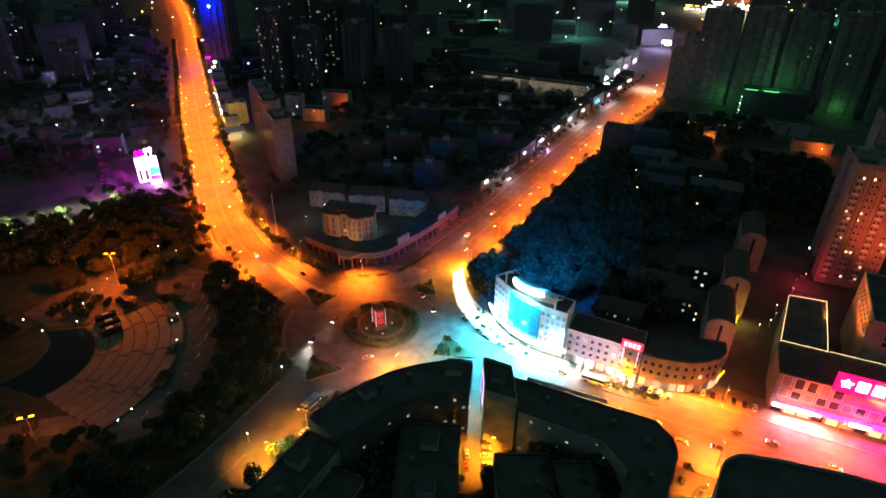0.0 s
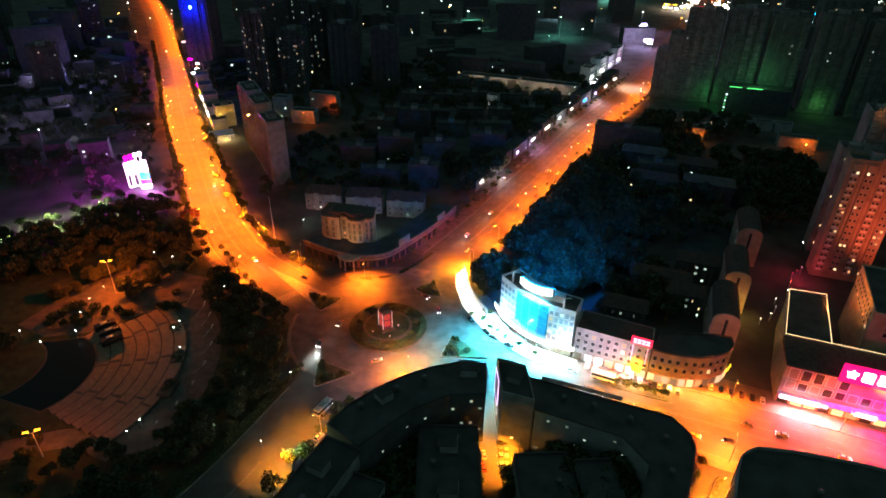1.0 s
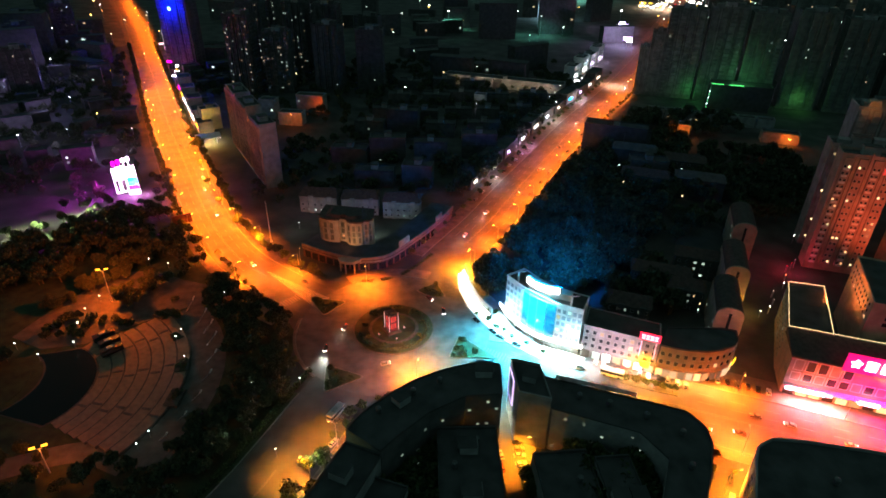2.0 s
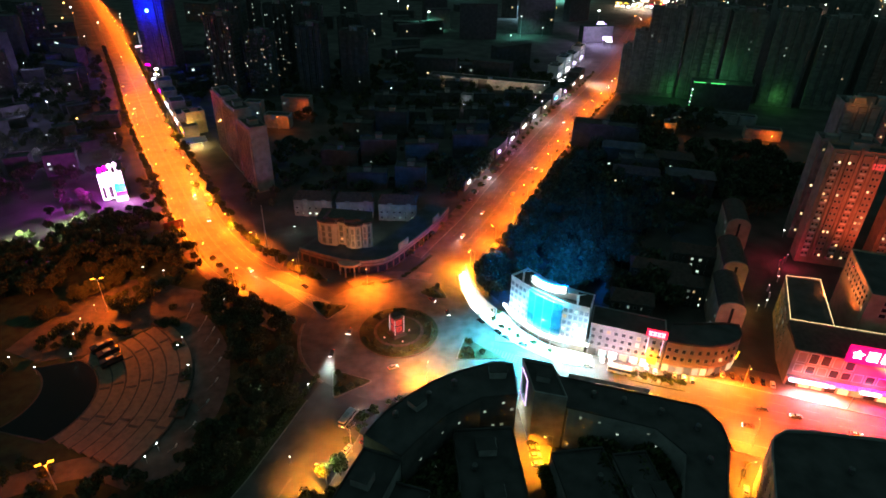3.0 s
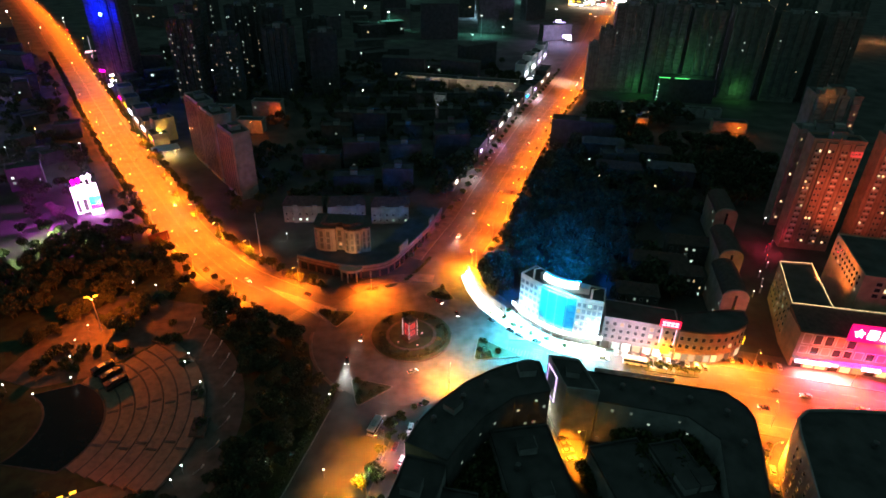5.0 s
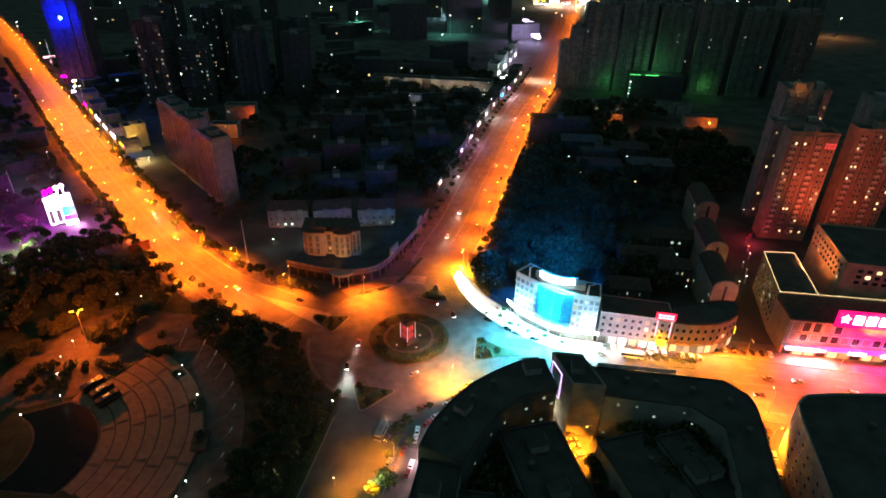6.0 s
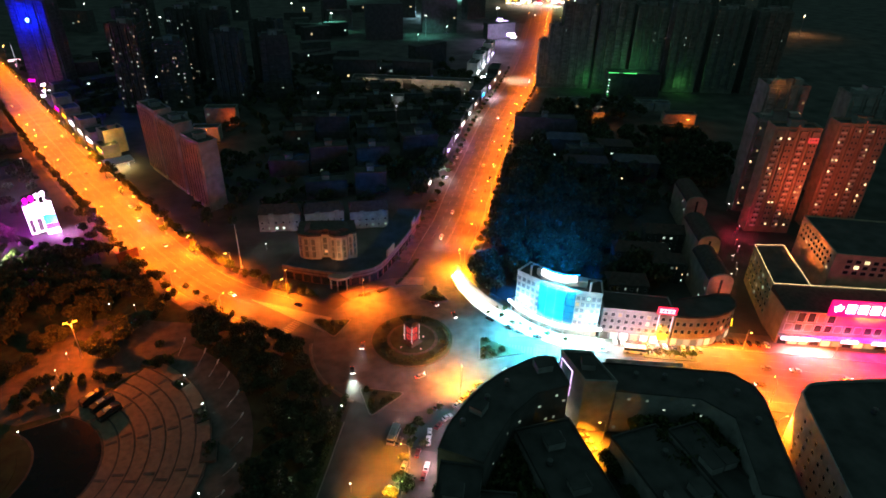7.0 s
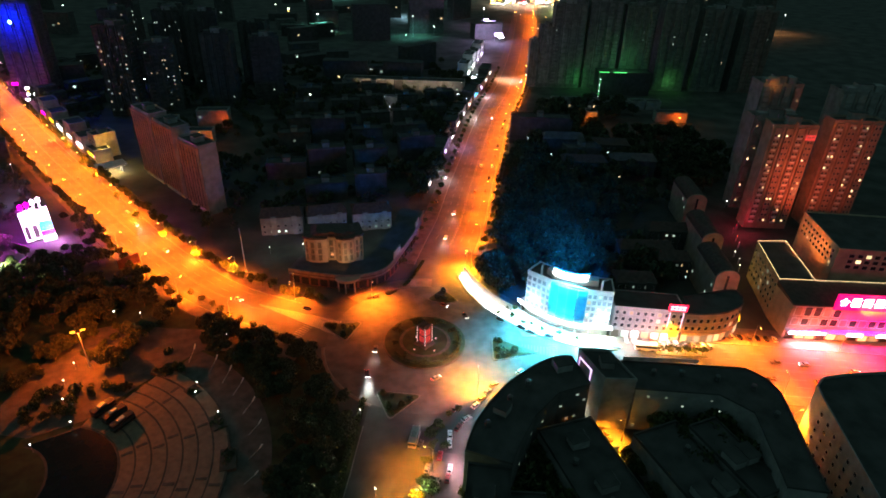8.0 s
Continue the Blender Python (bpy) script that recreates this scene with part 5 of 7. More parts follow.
for k in range(6):
    p, h = along(ROAD_A, 250 + k * 22, 5, -27, 1)[0]
    g = ("yellow", "white", "pale", "white", "yellow", "magenta")[k]
    sh = block("avenue_shop", p.x, p.y, h - 90 + 90, 15, 10, 8.0 + (k % 3) * 3, "low shop building with glowing signs", group="avenue shops", lit=0.1, faces=(2,), seed=k, huts=0, all_glass=False)
    q, _ = along(ROAD_A, 252 + k * 22, 5, -16.8, 1)[0]
    bm = bmesh.new()
    box(bm, 0, 10, -0.2, 0.2, 0, 1.6)
    solid("shop_sign", bm, G[g], "glowing shop sign above the walk", "sign", "avenue shop signs", at=pose(q.x, q.y, 4.2, 0, 0, h))
rng = random.Random(64)
for k in range(16):
    p, h = along(ROAD_A, 236 + k * 15, 5, -18.5 - 3 * (k % 3), 1)[0]
    bm = bmesh.new()
    box(bm, 0, rng.uniform(2, 5), -0.2, 0.2, 0, rng.uniform(0.8, 1.8))
    solid("shop_sign", bm, G[rng.choice(("white", "yellow", "pale", "white", "magenta", "red", "cyan", "white"))], "small glowing shop sign on a wall", "sign", "avenue shop signs", at=pose(p.x, p.y, 4.6 if k % 3 else 3.0, 0, 0, h + rng.choice((0, 0, 90))))
# broad tower at the end of the view, added to catch the blue lamp's halo
bt = tower("blue_halo_tower", -231, 612, -25, 34, 14, 70, "broad tower added to catch the blue lamp's halo", 0.0, 5, wall="plaster_shaded", group="", tones=("cool",), glass_share=False)
bl = thing("blue_searchlight", pose(*local((-231, 612), 17, -3.0, -25), 56.0, 0, 0, -25), "blue searchlight bracketed on a tower front", "searchlight")
bm = bmesh.new()
tube(bm, (0, 3.0, 0), (0, 0.6, 0), 0.5, sides=8)
tube(bm, (0, 0.8, 0), (0, -0.2, 0), 1.2, 1.6, 14)
part("housing", bm, M["metal"], bl)
bm = bmesh.new()
tube(bm, (0, -0.2, 0), (0, -0.5, 0), 1.5, 1.3, 14)
part("lens", bm, G["cyan_white"], bl, "cyan-white glowing lens")
for k, u in enumerate((-9, 7)):
    ls = thing("lit_mast", spot_m(*local((-253, 687), u * 0.6, 0, -25)), "thin mast with a white light tube", "mast", "lit masts")
    bm = bmesh.new()
    tube(bm, (0, 0, 0), (0, 0, 24), 0.3, 0.2, 6)
    part("pole", bm, M["metal"], ls)
    bm = bmesh.new()
    box(bm, -0.15, 0.15, -0.5, -0.3, 4, 22)
    part("light_tube", bm, G["dimwhite"], ls)
zig = thing("zigzag_sign", pose(-221.5, 618.1, 0, 0, 0, 20), "yellow glowing zigzag sign on a post", "sign")
bm = bmesh.new()
tube(bm, (0, 0.4, 0), (0, 0.4, 4), 0.3, sides=6)
part("post", bm, M["metal"], zig)
bm = bmesh.new()
for x0, z0, x1, z1 in ((3.5, 14.5, -3, 10.5), (-3, 10.5, 3, 8), (3, 8, -1, 3.5)):
    tube(bm, (x0, 0, z0), (x1, 0, z1), 0.9, sides=6)
part("zigzag", bm, G["yellow"], zig)
for x, y, w_s, g in ((-247.5, 701, 11, "magenta"), (-244.7, 719, 6, "red"), (-262, 700, 10, "pinksoft")):
    bm = bmesh.new()
    box(bm, -w_s / 2, w_s / 2, -0.3, 0.3, 0, 2.0)
    box(bm, -0.3, 0.3, -0.2, 0.2, -5, 0)
    solid("far_neon_strip", bm, G[g], "far neon strip sign above a roof", "sign", "far neon strips", at=pose(x, y, 5, 0, 0, 20))

# dark tower clusters
rng = random.Random(9)
for k in range(11):
    x, y = -150 + (k % 4) * 34 + rng.uniform(-6, 6), 520 + (k // 4) * 70 + rng.uniform(-10, 10)
    tower("apartment_tower", x, y, rng.uniform(-20, 0), 22, 15, rng.uniform(48, 66), "dark apartment tower with scattered lit windows", 0.17 if k % 4 < 2 else 0.012, 200 + k, wall="plaster_shaded", group="apartment towers", tones=("dim", "dim", "dimwarm"), glass_share=False)
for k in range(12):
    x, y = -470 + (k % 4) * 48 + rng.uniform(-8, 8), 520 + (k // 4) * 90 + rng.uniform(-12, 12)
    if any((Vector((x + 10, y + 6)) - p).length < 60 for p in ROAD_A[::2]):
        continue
    tower("apartment_tower", x, y, rng.uniform(10, 30), 22, 15, rng.uniform(34, 56), "dark apartment tower west of the avenue", 0.05, 230 + k, wall="plaster_shaded", group="apartment towers", tones=("dim", "dimwarm", "cool"), glass_share=False)
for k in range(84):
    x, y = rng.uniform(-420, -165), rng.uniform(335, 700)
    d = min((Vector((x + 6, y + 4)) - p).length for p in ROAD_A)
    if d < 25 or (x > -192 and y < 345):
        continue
    b = block("west_house", x, y, rng.uniform(10, 40), rng.uniform(10, 18), 9, rng.choice((6.4, 9.4, 12.4)), "low dark house west of the avenue", group="west houses", wall="plaster_shaded", lit=0.1, faces=(0,), seed=500 + k, huts=0, bands=False, all_glass=False, tones=("dim", "cool", "dim"))
# unseen violet lamps scattered in to lift the houses west of the avenue
for k in range(14):
    x, y = rng.uniform(-340, -180), rng.uniform(345, 620)
    if min((Vector((x, y)) - p).length for p in ROAD_A) < 30:
        continue
    lamp_light("yard_light", "POINT", (x, y, 11), 2800, (0.55, 0.45, 1.0), 0.3)

# --- shops along the second avenue ---
for k in range(11):
    p, h = along(ROAD_B, 110 + k * 27, 5, 23, 1)[0]
    block("avenue_shop", p.x, p.y, h, 24, 10, 5.0 + (k * 5 % 3) * 1.6, "low shop building beside the avenue with lit signs", group="avenue shops", lit=0.04, faces=(0,), seed=300 + k, huts=0, all_glass=False, wall="plaster_shaded")
    q, _ = along(ROAD_B, 114 + k * 27, 5, 22.4, 1)[0]
    bm = bmesh.new()
    w = (4, 7, 3, 6, 9, 5)[k % 6]
    box(bm, 0, w, -0.2, 0.2, 0, 1.4)
    solid("shop_sign", bm, G[("pale", "cyan", "violet", "softwhite", "pale", "softwhite")[k % 6]], "glowing shop sign on the avenue", "sign", "avenue shop signs", at=pose(q.x, q.y, 3.2, 0, 0, h))
block("gable_block", 108, 372, -25, 40, 11, 18.6, "dark block whose end wall catches orange light", lit=0.02, faces=(0,), seed=8, all_glass=False, wall="plaster_shaded", rim="roof")
# a long low hall with a dimly lit eave, and pale fronts farther on
hall = block("long_hall", 32, 548, -24.2, 108, 12, 8.0, "long low hall with a dim lit front beside the avenue", lit=0.12, faces=(0,), seed=61, huts=0, bands=False, all_glass=False, cols=26, tones=("dim", "dimwarm", "cool"), wall="plaster_grey")
lamp_light("hall_light", "AREA", (*local((32, 548), 55, -5, -24.2), 9), 1500, (1.0, 0.75, 0.5), target=(*local((32, 548), 55, 0, -24.2), 3), size=(90, 0.6), spot=150)
kiosk = block("lit_kiosk", 49, 474, -20, 9, 7, 9.5, "small pale building with a bright white front", lit=0.0, faces=(), huts=0, bands=False, wall="plaster_grey")
bm = bmesh.new()
box(bm, 0.8, 8.2, -0.3, -0.02, 0.6, 2.4)
part("lit_front", bm, G["softwhite"], kiosk, "bright white shop front", at=pose(49, 474, 0, 0, 0, -20))
lamp_light("kiosk_light", "POINT", (51, 467, 6), 250, (0.85, 0.95, 1.0), 0.4)
for k in range(4):
    x, y = 153 + k * 15.5, 549 + k * 24
    pf = block("pale_front", x, y, 57, 20, 10, 12.5 + 2.5 * (k % 2), "pale three-storey shop building lit white from below", group="pale fronts", lit=0.1, faces=(0,), seed=620 + k, huts=1, wall="plaster_white", tones=("cool", "dim"), all_glass=True)
    bm = bmesh.new()
    box(bm, 1, 8 + 3 * (k % 2), -0.5, -0.1, 3.4, 5.0)
    part("shop_sign", bm, G["white" if k < 2 else "violet"], pf, "glowing sign over the shop front", at=pose(x, y, 0, 0, 0, 57))
    lamp_light("front_light", "POINT", (*local((x, y), 8, -6, 57), 5.5), 1900, (0.7, 0.95, 1.0) if k < 2 else (0.75, 0.7, 1.0), 0.4)
string = thing("light_string", spot_m(230.5, 446, 0), "green and white lamps strung up a thin mast", "light string")
bm = bmesh.new()
tube(bm, (0, 0, 0), (0, 0, 20), 0.2, 0.12, 6)
part("pole", bm, M["metal"], string)
for k in range(7):
    bm = bmesh.new()
    box(bm, -0.35, 0.35, -0.7, -0.2, 3 + k * 2.5, 3.6 + k * 2.5)
    part("lamp", bm, G["green" if k % 2 else "softwhite"], string)
fence = thing("roadside_wall", spot_m(0, 0), "low plastered wall along the avenue", "wall")
bm = bmesh.new()
strip(bm, smooth_line([(46, 273), (60, 296), (66, 305)], 2), 0.0, -0.4, 0, 3.0)
part("wall", bm, M["plaster_buff"], fence)
bm = bmesh.new()
strip(bm, smooth_line([(70, 312), (82, 333), (93, 352), (97, 358)], 2), 0.0, -0.4, 0, 4.0)
part("wall", bm, M["plaster_buff"], fence)

# --- far town: low dark blocks with lit windows, out to the horizon ---
rng = random.Random(77)
for k in range(120):
    y = 560 + (k / 120) ** 1.3 * 900
    x = rng.uniform(-0.62, 0.75) * (y + 100)
    if any((Vector((x, y)) - p).length < 45 for p in ROAD_A[::3]) or any((Vector((x, y)) - p).length < 45 for p in ROAD_B[::3]):
        continue
    if 160 < x < 440 and y < 660:
        continue
    w = rng.uniform(20, 45)
    b = thing("far_building", spot_m(x, y, 0, rng.uniform(-30, 30)), "dark far-off town building", "building", "far buildings")
    h = rng.choice((9, 12, 15, 18, 24, 40))
    bm = bmesh.new()
    box(bm, -w / 2, w / 2, -6, 6, 0, h)
    part("wall", bm, M["plaster_shaded"], b)
    bm = bmesh.new()
    box(bm, -w / 2 - 0.2, w / 2 + 0.2, -6.2, 6.2, h, h + 0.6)
    part("roof", bm, M["roof"], b)
    for _ in range(rng.choice((0, 1, 1, 2, 3))):
        part("window", window_of(2.2, 2.0, rng.choice(("cool", "warm", "cool"))), None, b, "lit window", at=pose(rng.uniform(-w / 2 + 2, w / 2 - 2), -6.01, rng.uniform(2, h - 3)))

# --- bright lamps far off ---
FAR = [(-31, 664, 18, "far"), (128, 883, 9, "far"), (96, 905, 9, "far"), (170, 900, 9, "far"), (150, 727, 8, "far"), (265, 731, 17, "violet"), (276, 745, 8, "white"), (262, 700, 9, "violet"), (176, 477, 18, "white"), (184, 500, 6, "white"), (58, 505, 4, "white"), (62, 508, 4, "white"),
       (128, 505, 8, "white"), (-120, 545, 18, "far"), (-126, 545, 19, "far"), (-70, 477, 4, "far_orange"), (-91, 431, 9, "far_orange"), (160, 217.5, 3.4, "red"), (157, 216, 3, "crimson"), (162.5, 219, 4, "white"), (147.6, 203, 3, "far"), (135.9, 191.3, 3, "far"), (193, 255.3, 3, "white"), (176, 241.3, 4, "white"), (145.2, 191, 3, "far_orange"), (125.7, 183.8, 3, "far"), (139, 197, 3, "far"), (152, 209, 3, "far_orange"), (131, 186, 3.4, "far"), (-247, 543, 9, "yellow"), (-222, 615, 6, "yellow"), (-262, 640, 8, "white"), (-200, 470, 6, "white")]
rng = random.Random(31)
for x, y, g in ((430, 900, "white"), (463, 905, "far_orange"), (492, 880, "yellow"), (500, 845, "white"), (455, 915, "white"), (560, 770, "green"), (440, 880, "far_orange"), (470, 870, "white"), (520, 900, "far"), (545, 860, "far")):
    FAR.append((x, y, 14, g))
for x, y, g in ((422, 1004, "white"), (438, 1002, "yellow"), (456, 998, "white"), (470, 994, "pale"), (488, 988, "red"), (501, 962, "white"), (481, 900, "white"), (531, 945, "green"), (621, 1005, "green"), (581, 900, "cyan"), (596, 898, "cyan"), (675, 951, "white"), (723, 980, "far"), (775, 991, "far"), (766, 935, "far_orange"), (790, 906, "far"), (272, 940, "far_orange"), (252, 997, "far"),
                (290, 797, "violet"), (283, 800, "violet"), (297, 794, "white"), (258, 708, "white"), (266, 706, "violet"), (530, 690, "far_orange"), (459, 582, "far_orange"), (516, 625, "far"), (557, 622, "far_orange"), (65, 575, "far"), (51, 482, "white"), (154, 529, "white"), (112, 457, "white"), (110, 471, "white"),
                (-269, 572, "yellow"), (-230, 443, "far_orange"), (-352, 599, "far_orange"), (-432, 966, "white"), (-414, 780, "white"), (-405, 800, "white"), (-268, 487, "far"), (-194, 409, "white"), (-236, 409, "far"), (-239, 376, "far"), (-262, 398, "far"), (-316, 816, "red"), (-208, 567, "white"), (-231, 630, "yellow"), (-180, 479, "white"), (-5, 505, "far"), (81, 918, "far")):
    FAR.append((x, y, 8, g))
for _ in range(110):
    y = 1020 - 420 * rng.random() ** 2.2
    FAR.append((y * rng.uniform(0.42, 0.95), y, 10, rng.choice(("far", "far", "far_orange", "far", "white"))))
for _ in range(34):
    y = rng.uniform(600, 1060)
    FAR.append((y * rng.uniform(-0.6, 0.3), y, 10, rng.choice(("far", "far", "far_orange"))))
for x, y, z, g in FAR:
    s = max(0.2, y / 1400) * rng.uniform(0.6, 1.3)
    t = thing("far_lamp", spot_m(x, y), "far bright lamp on a post", "lamp", "far lamps")
    bm = bmesh.new()
    tube(bm, (0, 0, 0), (0, 0, z), 0.15, sides=5)
    part("pole", bm, M["metal"], t)
    bm = bmesh.new()
    box(bm, -s, s, -s * 0.4, s * 0.4, z, z + s * 1.1)
    part("lens", bm, G[g], t)

rng = random.Random(88)
for k in range(46):
    x, y = rng.uniform(380, 500), rng.uniform(955, 1010)
    t = thing("market_stall", spot_m(x, y, 0, rng.uniform(-30, 10)), "far lit market stall under a bright canopy", "stall", "far market stalls")
    w_s = rng.uniform(2.5, 6.0)
    for u in (-w_s / 2, w_s / 2):
        bm = bmesh.new()
        tube(bm, (u, 0, 0), (u, 0, 5), 0.2, sides=5)
        part("post", bm, M["metal"], t)
    bm = bmesh.new()
    box(bm, -w_s / 2, w_s / 2, -1.6, 1.2, 5, 5.6 + rng.uniform(0.4, 1.6))
    part("canopy", bm, G[rng.choice(("pale", "white", "yellow", "pale", "red", "pale", "far_orange"))], t)
# masts added to light far ground; the teal spots stand for haze there
for x, y, p, col in ((420, 985, 500000, (1.0, 0.75, 0.5)), (470, 975, 500000, (1.0, 0.9, 0.6)), (465, 890, 220000, (0.9, 1.0, 0.35)), (562, 905, 160000, (0.1, 1.0, 0.8)), (285, 800, 60000, (0.7, 0.5, 1.0)), (330, 1080, 250000, (0.3, 1.0, 0.8)), (150, 1150, 250000, (0.3, 1.0, 0.8)), (60, 800, 40000, (0.2, 1.0, 0.7)), (170, 760, 40000, (0.2, 1.0, 0.8)), (215, 900, 150000, (0.4, 0.8, 1.0)), (700, 960, 100000, (1.0, 0.5, 0.3)), (520, 625, 40000, (1.0, 0.35, 0.1)), (600, 640, 40000, (1.0, 0.35, 0.1)), (672, 655, 50000, (1.0, 0.4, 0.12))):
    t = thing("added_far_mast", spot_m(x, y), "far tall mast added to carry light for the far town", "lamp mast", "far masts")
    bm = bmesh.new()
    tube(bm, (0, 0, 0), (0, 0, 24), 0.35, 0.2, 6)
    part("pole", bm, M["metal"], t)
    bm = bmesh.new()
    box(bm, -0.8, 0.8, -0.5, 0.5, 24, 24.8)
    part("lens", bm, G["far"], t)
    lamp_light("high_mast_light", "SPOT", (x, y, 23.5), p, col, 0.6, 168, blend=1.0)
# a road on the far hillside
bm = bmesh.new()
strip(bm, smooth_line([(440, 575), (490, 606), (555, 626), (640, 652), (720, 690)], 3), 4, -4, 0.001, 0.05)
solid("road_far", bm, M["asphalt_worn"], "narrow far road under dim lamps", "road", kind="structure")
for x, y, w, z, g in ((266, 737, 11, 15, "violet"), (262, 706, 10, 6, "violet"), (288, 797, 7, 9, "violet"), (258, 690, 6, 7, "white"), (150, 528, 4, 5, "white"), (440, 1000, 12, 8, "pale"), (470, 985, 9, 8, "white"), (500, 962, 7, 6, "yellow"), (585, 900, 12, 6, "cyan"), (481, 902, 8, 5, "green"), (621, 1004, 9, 8, "green"), (-232, 628, 4, 5, "magenta"), (-228, 606, 5, 7, "magenta"), (-214, 580, 4, 4, "white")):
    t = thing("far_sign", spot_m(x, y, 0, -20), "far glowing sign board on two posts", "sign", "far signs")
    for u in (-w / 2 + 0.4, w / 2 - 0.4):
        bm = bmesh.new()
        tube(bm, (u, 0, 0), (u, 0, z), 0.2, sides=6)
        part("post", bm, M["metal"], t)
    bm = bmesh.new()
    box(bm, -w / 2, w / 2, -0.3, 0.0, z, z + w * 0.35)
    part("board", bm, G[g], t)

# ---- trees ----
def tree_meshes(seed, height, spread, leaf=0.5, count=300, leaves="leaves"):
    rng = random.Random(seed)
    bm = bmesh.new()
    top = Vector((rng.uniform(-0.3, 0.3), rng.uniform(-0.3, 0.3), height * 0.55))
    tube(bm, (0, 0, 0), top, height * 0.028, height * 0.016, 7)
    lobes = []
    for k in range(6):
        a = k * math.tau / 6 + rng.uniform(-0.4, 0.4)
        r = spread * rng.uniform(0.3, 0.62)
        tip = Vector((r * math.cos(a), r * math.sin(a), height * rng.uniform(0.5, 0.82)))
        tube(bm, top * rng.uniform(0.6, 1.0), tip, height * 0.012, height * 0.004, 5)
        lobes.append((tip, spread * rng.uniform(0.34, 0.52)))
    lobes.append((Vector((0, 0, height * 0.84)), spread * 0.45))
    trunk = mesh_from("trunk", bm, M["bark"])
    bm = bmesh.new()
    for tip, r in lobes:
        leaf_cloud(bm, rng, tip, (r, r, r * 0.75), count // 7, leaf)
    return trunk, mesh_from("crown", bm, M[leaves])


TREES = {
    "street": [tree_meshes(k, 5.6, 2.5, 0.4, 520) for k in range(3)],
    "park": [tree_meshes(20 + k, 7.0, 3.7, 0.5, 900, "leaves_dark") for k in range(4)],
    "small": [tree_meshes(40 + k, 3.6, 1.7, 0.32, 420) for k in range(2)],
}
TREES["mid"] = [tree_meshes(70 + k, 7.0, 3.7, 0.75, 340, "leaves_dark") for k in range(4)]
TREES["far"] = [tree_meshes(60 + k, 6.8, 3.4, 0.95, 150, "leaves_dark") for k in range(3)]
TREE_LABEL = {"street": "leafy street tree beside the road", "park": "broad dark park tree", "small": "small round planted tree"}


def tree(kind, x, y, seed, scale=1.0, z=0.0, group=""):
    rng = random.Random(seed)
    trunk, crown = TREES[kind][seed % len(TREES[kind])]
    s = scale * rng.uniform(0.8, 1.2)
    t = thing("tree", pose(x, y, z, 0, 0, rng.uniform(0, 360)) @ Matrix.Diagonal((s, s, s * rng.uniform(0.9, 1.15), 1)), TREE_LABEL[kind], "tree", group or kind + " trees")
    part("trunk", trunk, None, t)
    part("crown", crown, None, t)
    return t


def grove(name, label, kind, places, seed):
    """Many far trees, too many to count, as one object."""
    rng = random.Random(seed)
    stock = []
    for pair in TREES[kind]:
        stock.append([(np.array([v.co[:] for v in me.vertices]), [tuple(p.vertices) for p in me.polygons]) for me in pair])
    verts, faces, slots, count = [], [], [], 0
    for x, y, scale in places:
        chosen = rng.choice(stock)
        s = scale * rng.uniform(0.8, 1.2)
        a = rng.uniform(0, math.tau)
        turn = np.array(((math.cos(a), math.sin(a), 0), (-math.sin(a), math.cos(a), 0), (0, 0, 1))) * s
        for mi, (co, polys) in enumerate(chosen):
            verts.append(co @ turn + np.array((x, y, 0.05)))
            faces += [tuple(v + count for v in p) for p in polys]
            slots += [mi] * len(polys)
            count += len(co)
    me = bpy.data.meshes.new(name)
    me.from_pydata(np.concatenate(verts).tolist(), [], faces)
    me.materials.append(M["bark"])
    me.materials.append(M["leaves" if kind == "street" else "leaves_dark"])
    me.polygons.foreach_set("material_index", slots)
    me.update()
    return solid(name, me, None, label, "trees", kind="stuff")


k = 0
far_street = []
for line, start, gap, off, n, kind in ((ROAD_A, 26, 6.2, -13.2, 90, "street"), (ROAD_A, 75, 6.6, 13.0, 78, "street"), (ROAD_B, 40, 9, -15.5, 40, "small"), (ROAD_B, 30, 11, 17, 36, "small")):
    for p, h in along(line, start, gap, off, n):
        k += 1
        if p.y > 335:
            far_street.append((p.x, p.y, 1.0 if kind == "street" else 0.7))
            continue
        tree(kind, p.x + random.Random(k).uniform(-0.8, 0.8), p.y + random.Random(k + 500).uniform(-0.8, 0.8), k)
grove("far_street_trees", "far street trees along both avenues", "street", far_street, 4)
# the dark belt between plaza and road
rng = random.Random(3)
count, belt = 0, []
while count < 190:
    a, r = rng.uniform(-50, 52), rng.uniform(67, 90)
    x, y = AC[0] + r * math.cos(radians(a)), AC[1] + r * math.sin(radians(a))
    count += 1
    if (x + 147) ** 2 + (y - 163) ** 2 < 67.5 ** 2 or min((Vector((x, y)) - p).length for p in ROAD_D) < 14.5 or min((Vector((x, y)) - p).length for p in ROAD_A) < 14 or math.hypot(x - HUB[0], y - HUB[1]) < 41:
        continue
    if x > -84:
        tree("park", x, y, 1000 + count, 0.8)
    else:
        belt.append((x, y, 0.8))
grove("belt_trees", "dark belt of trees round the plaza", "park", belt, 6)
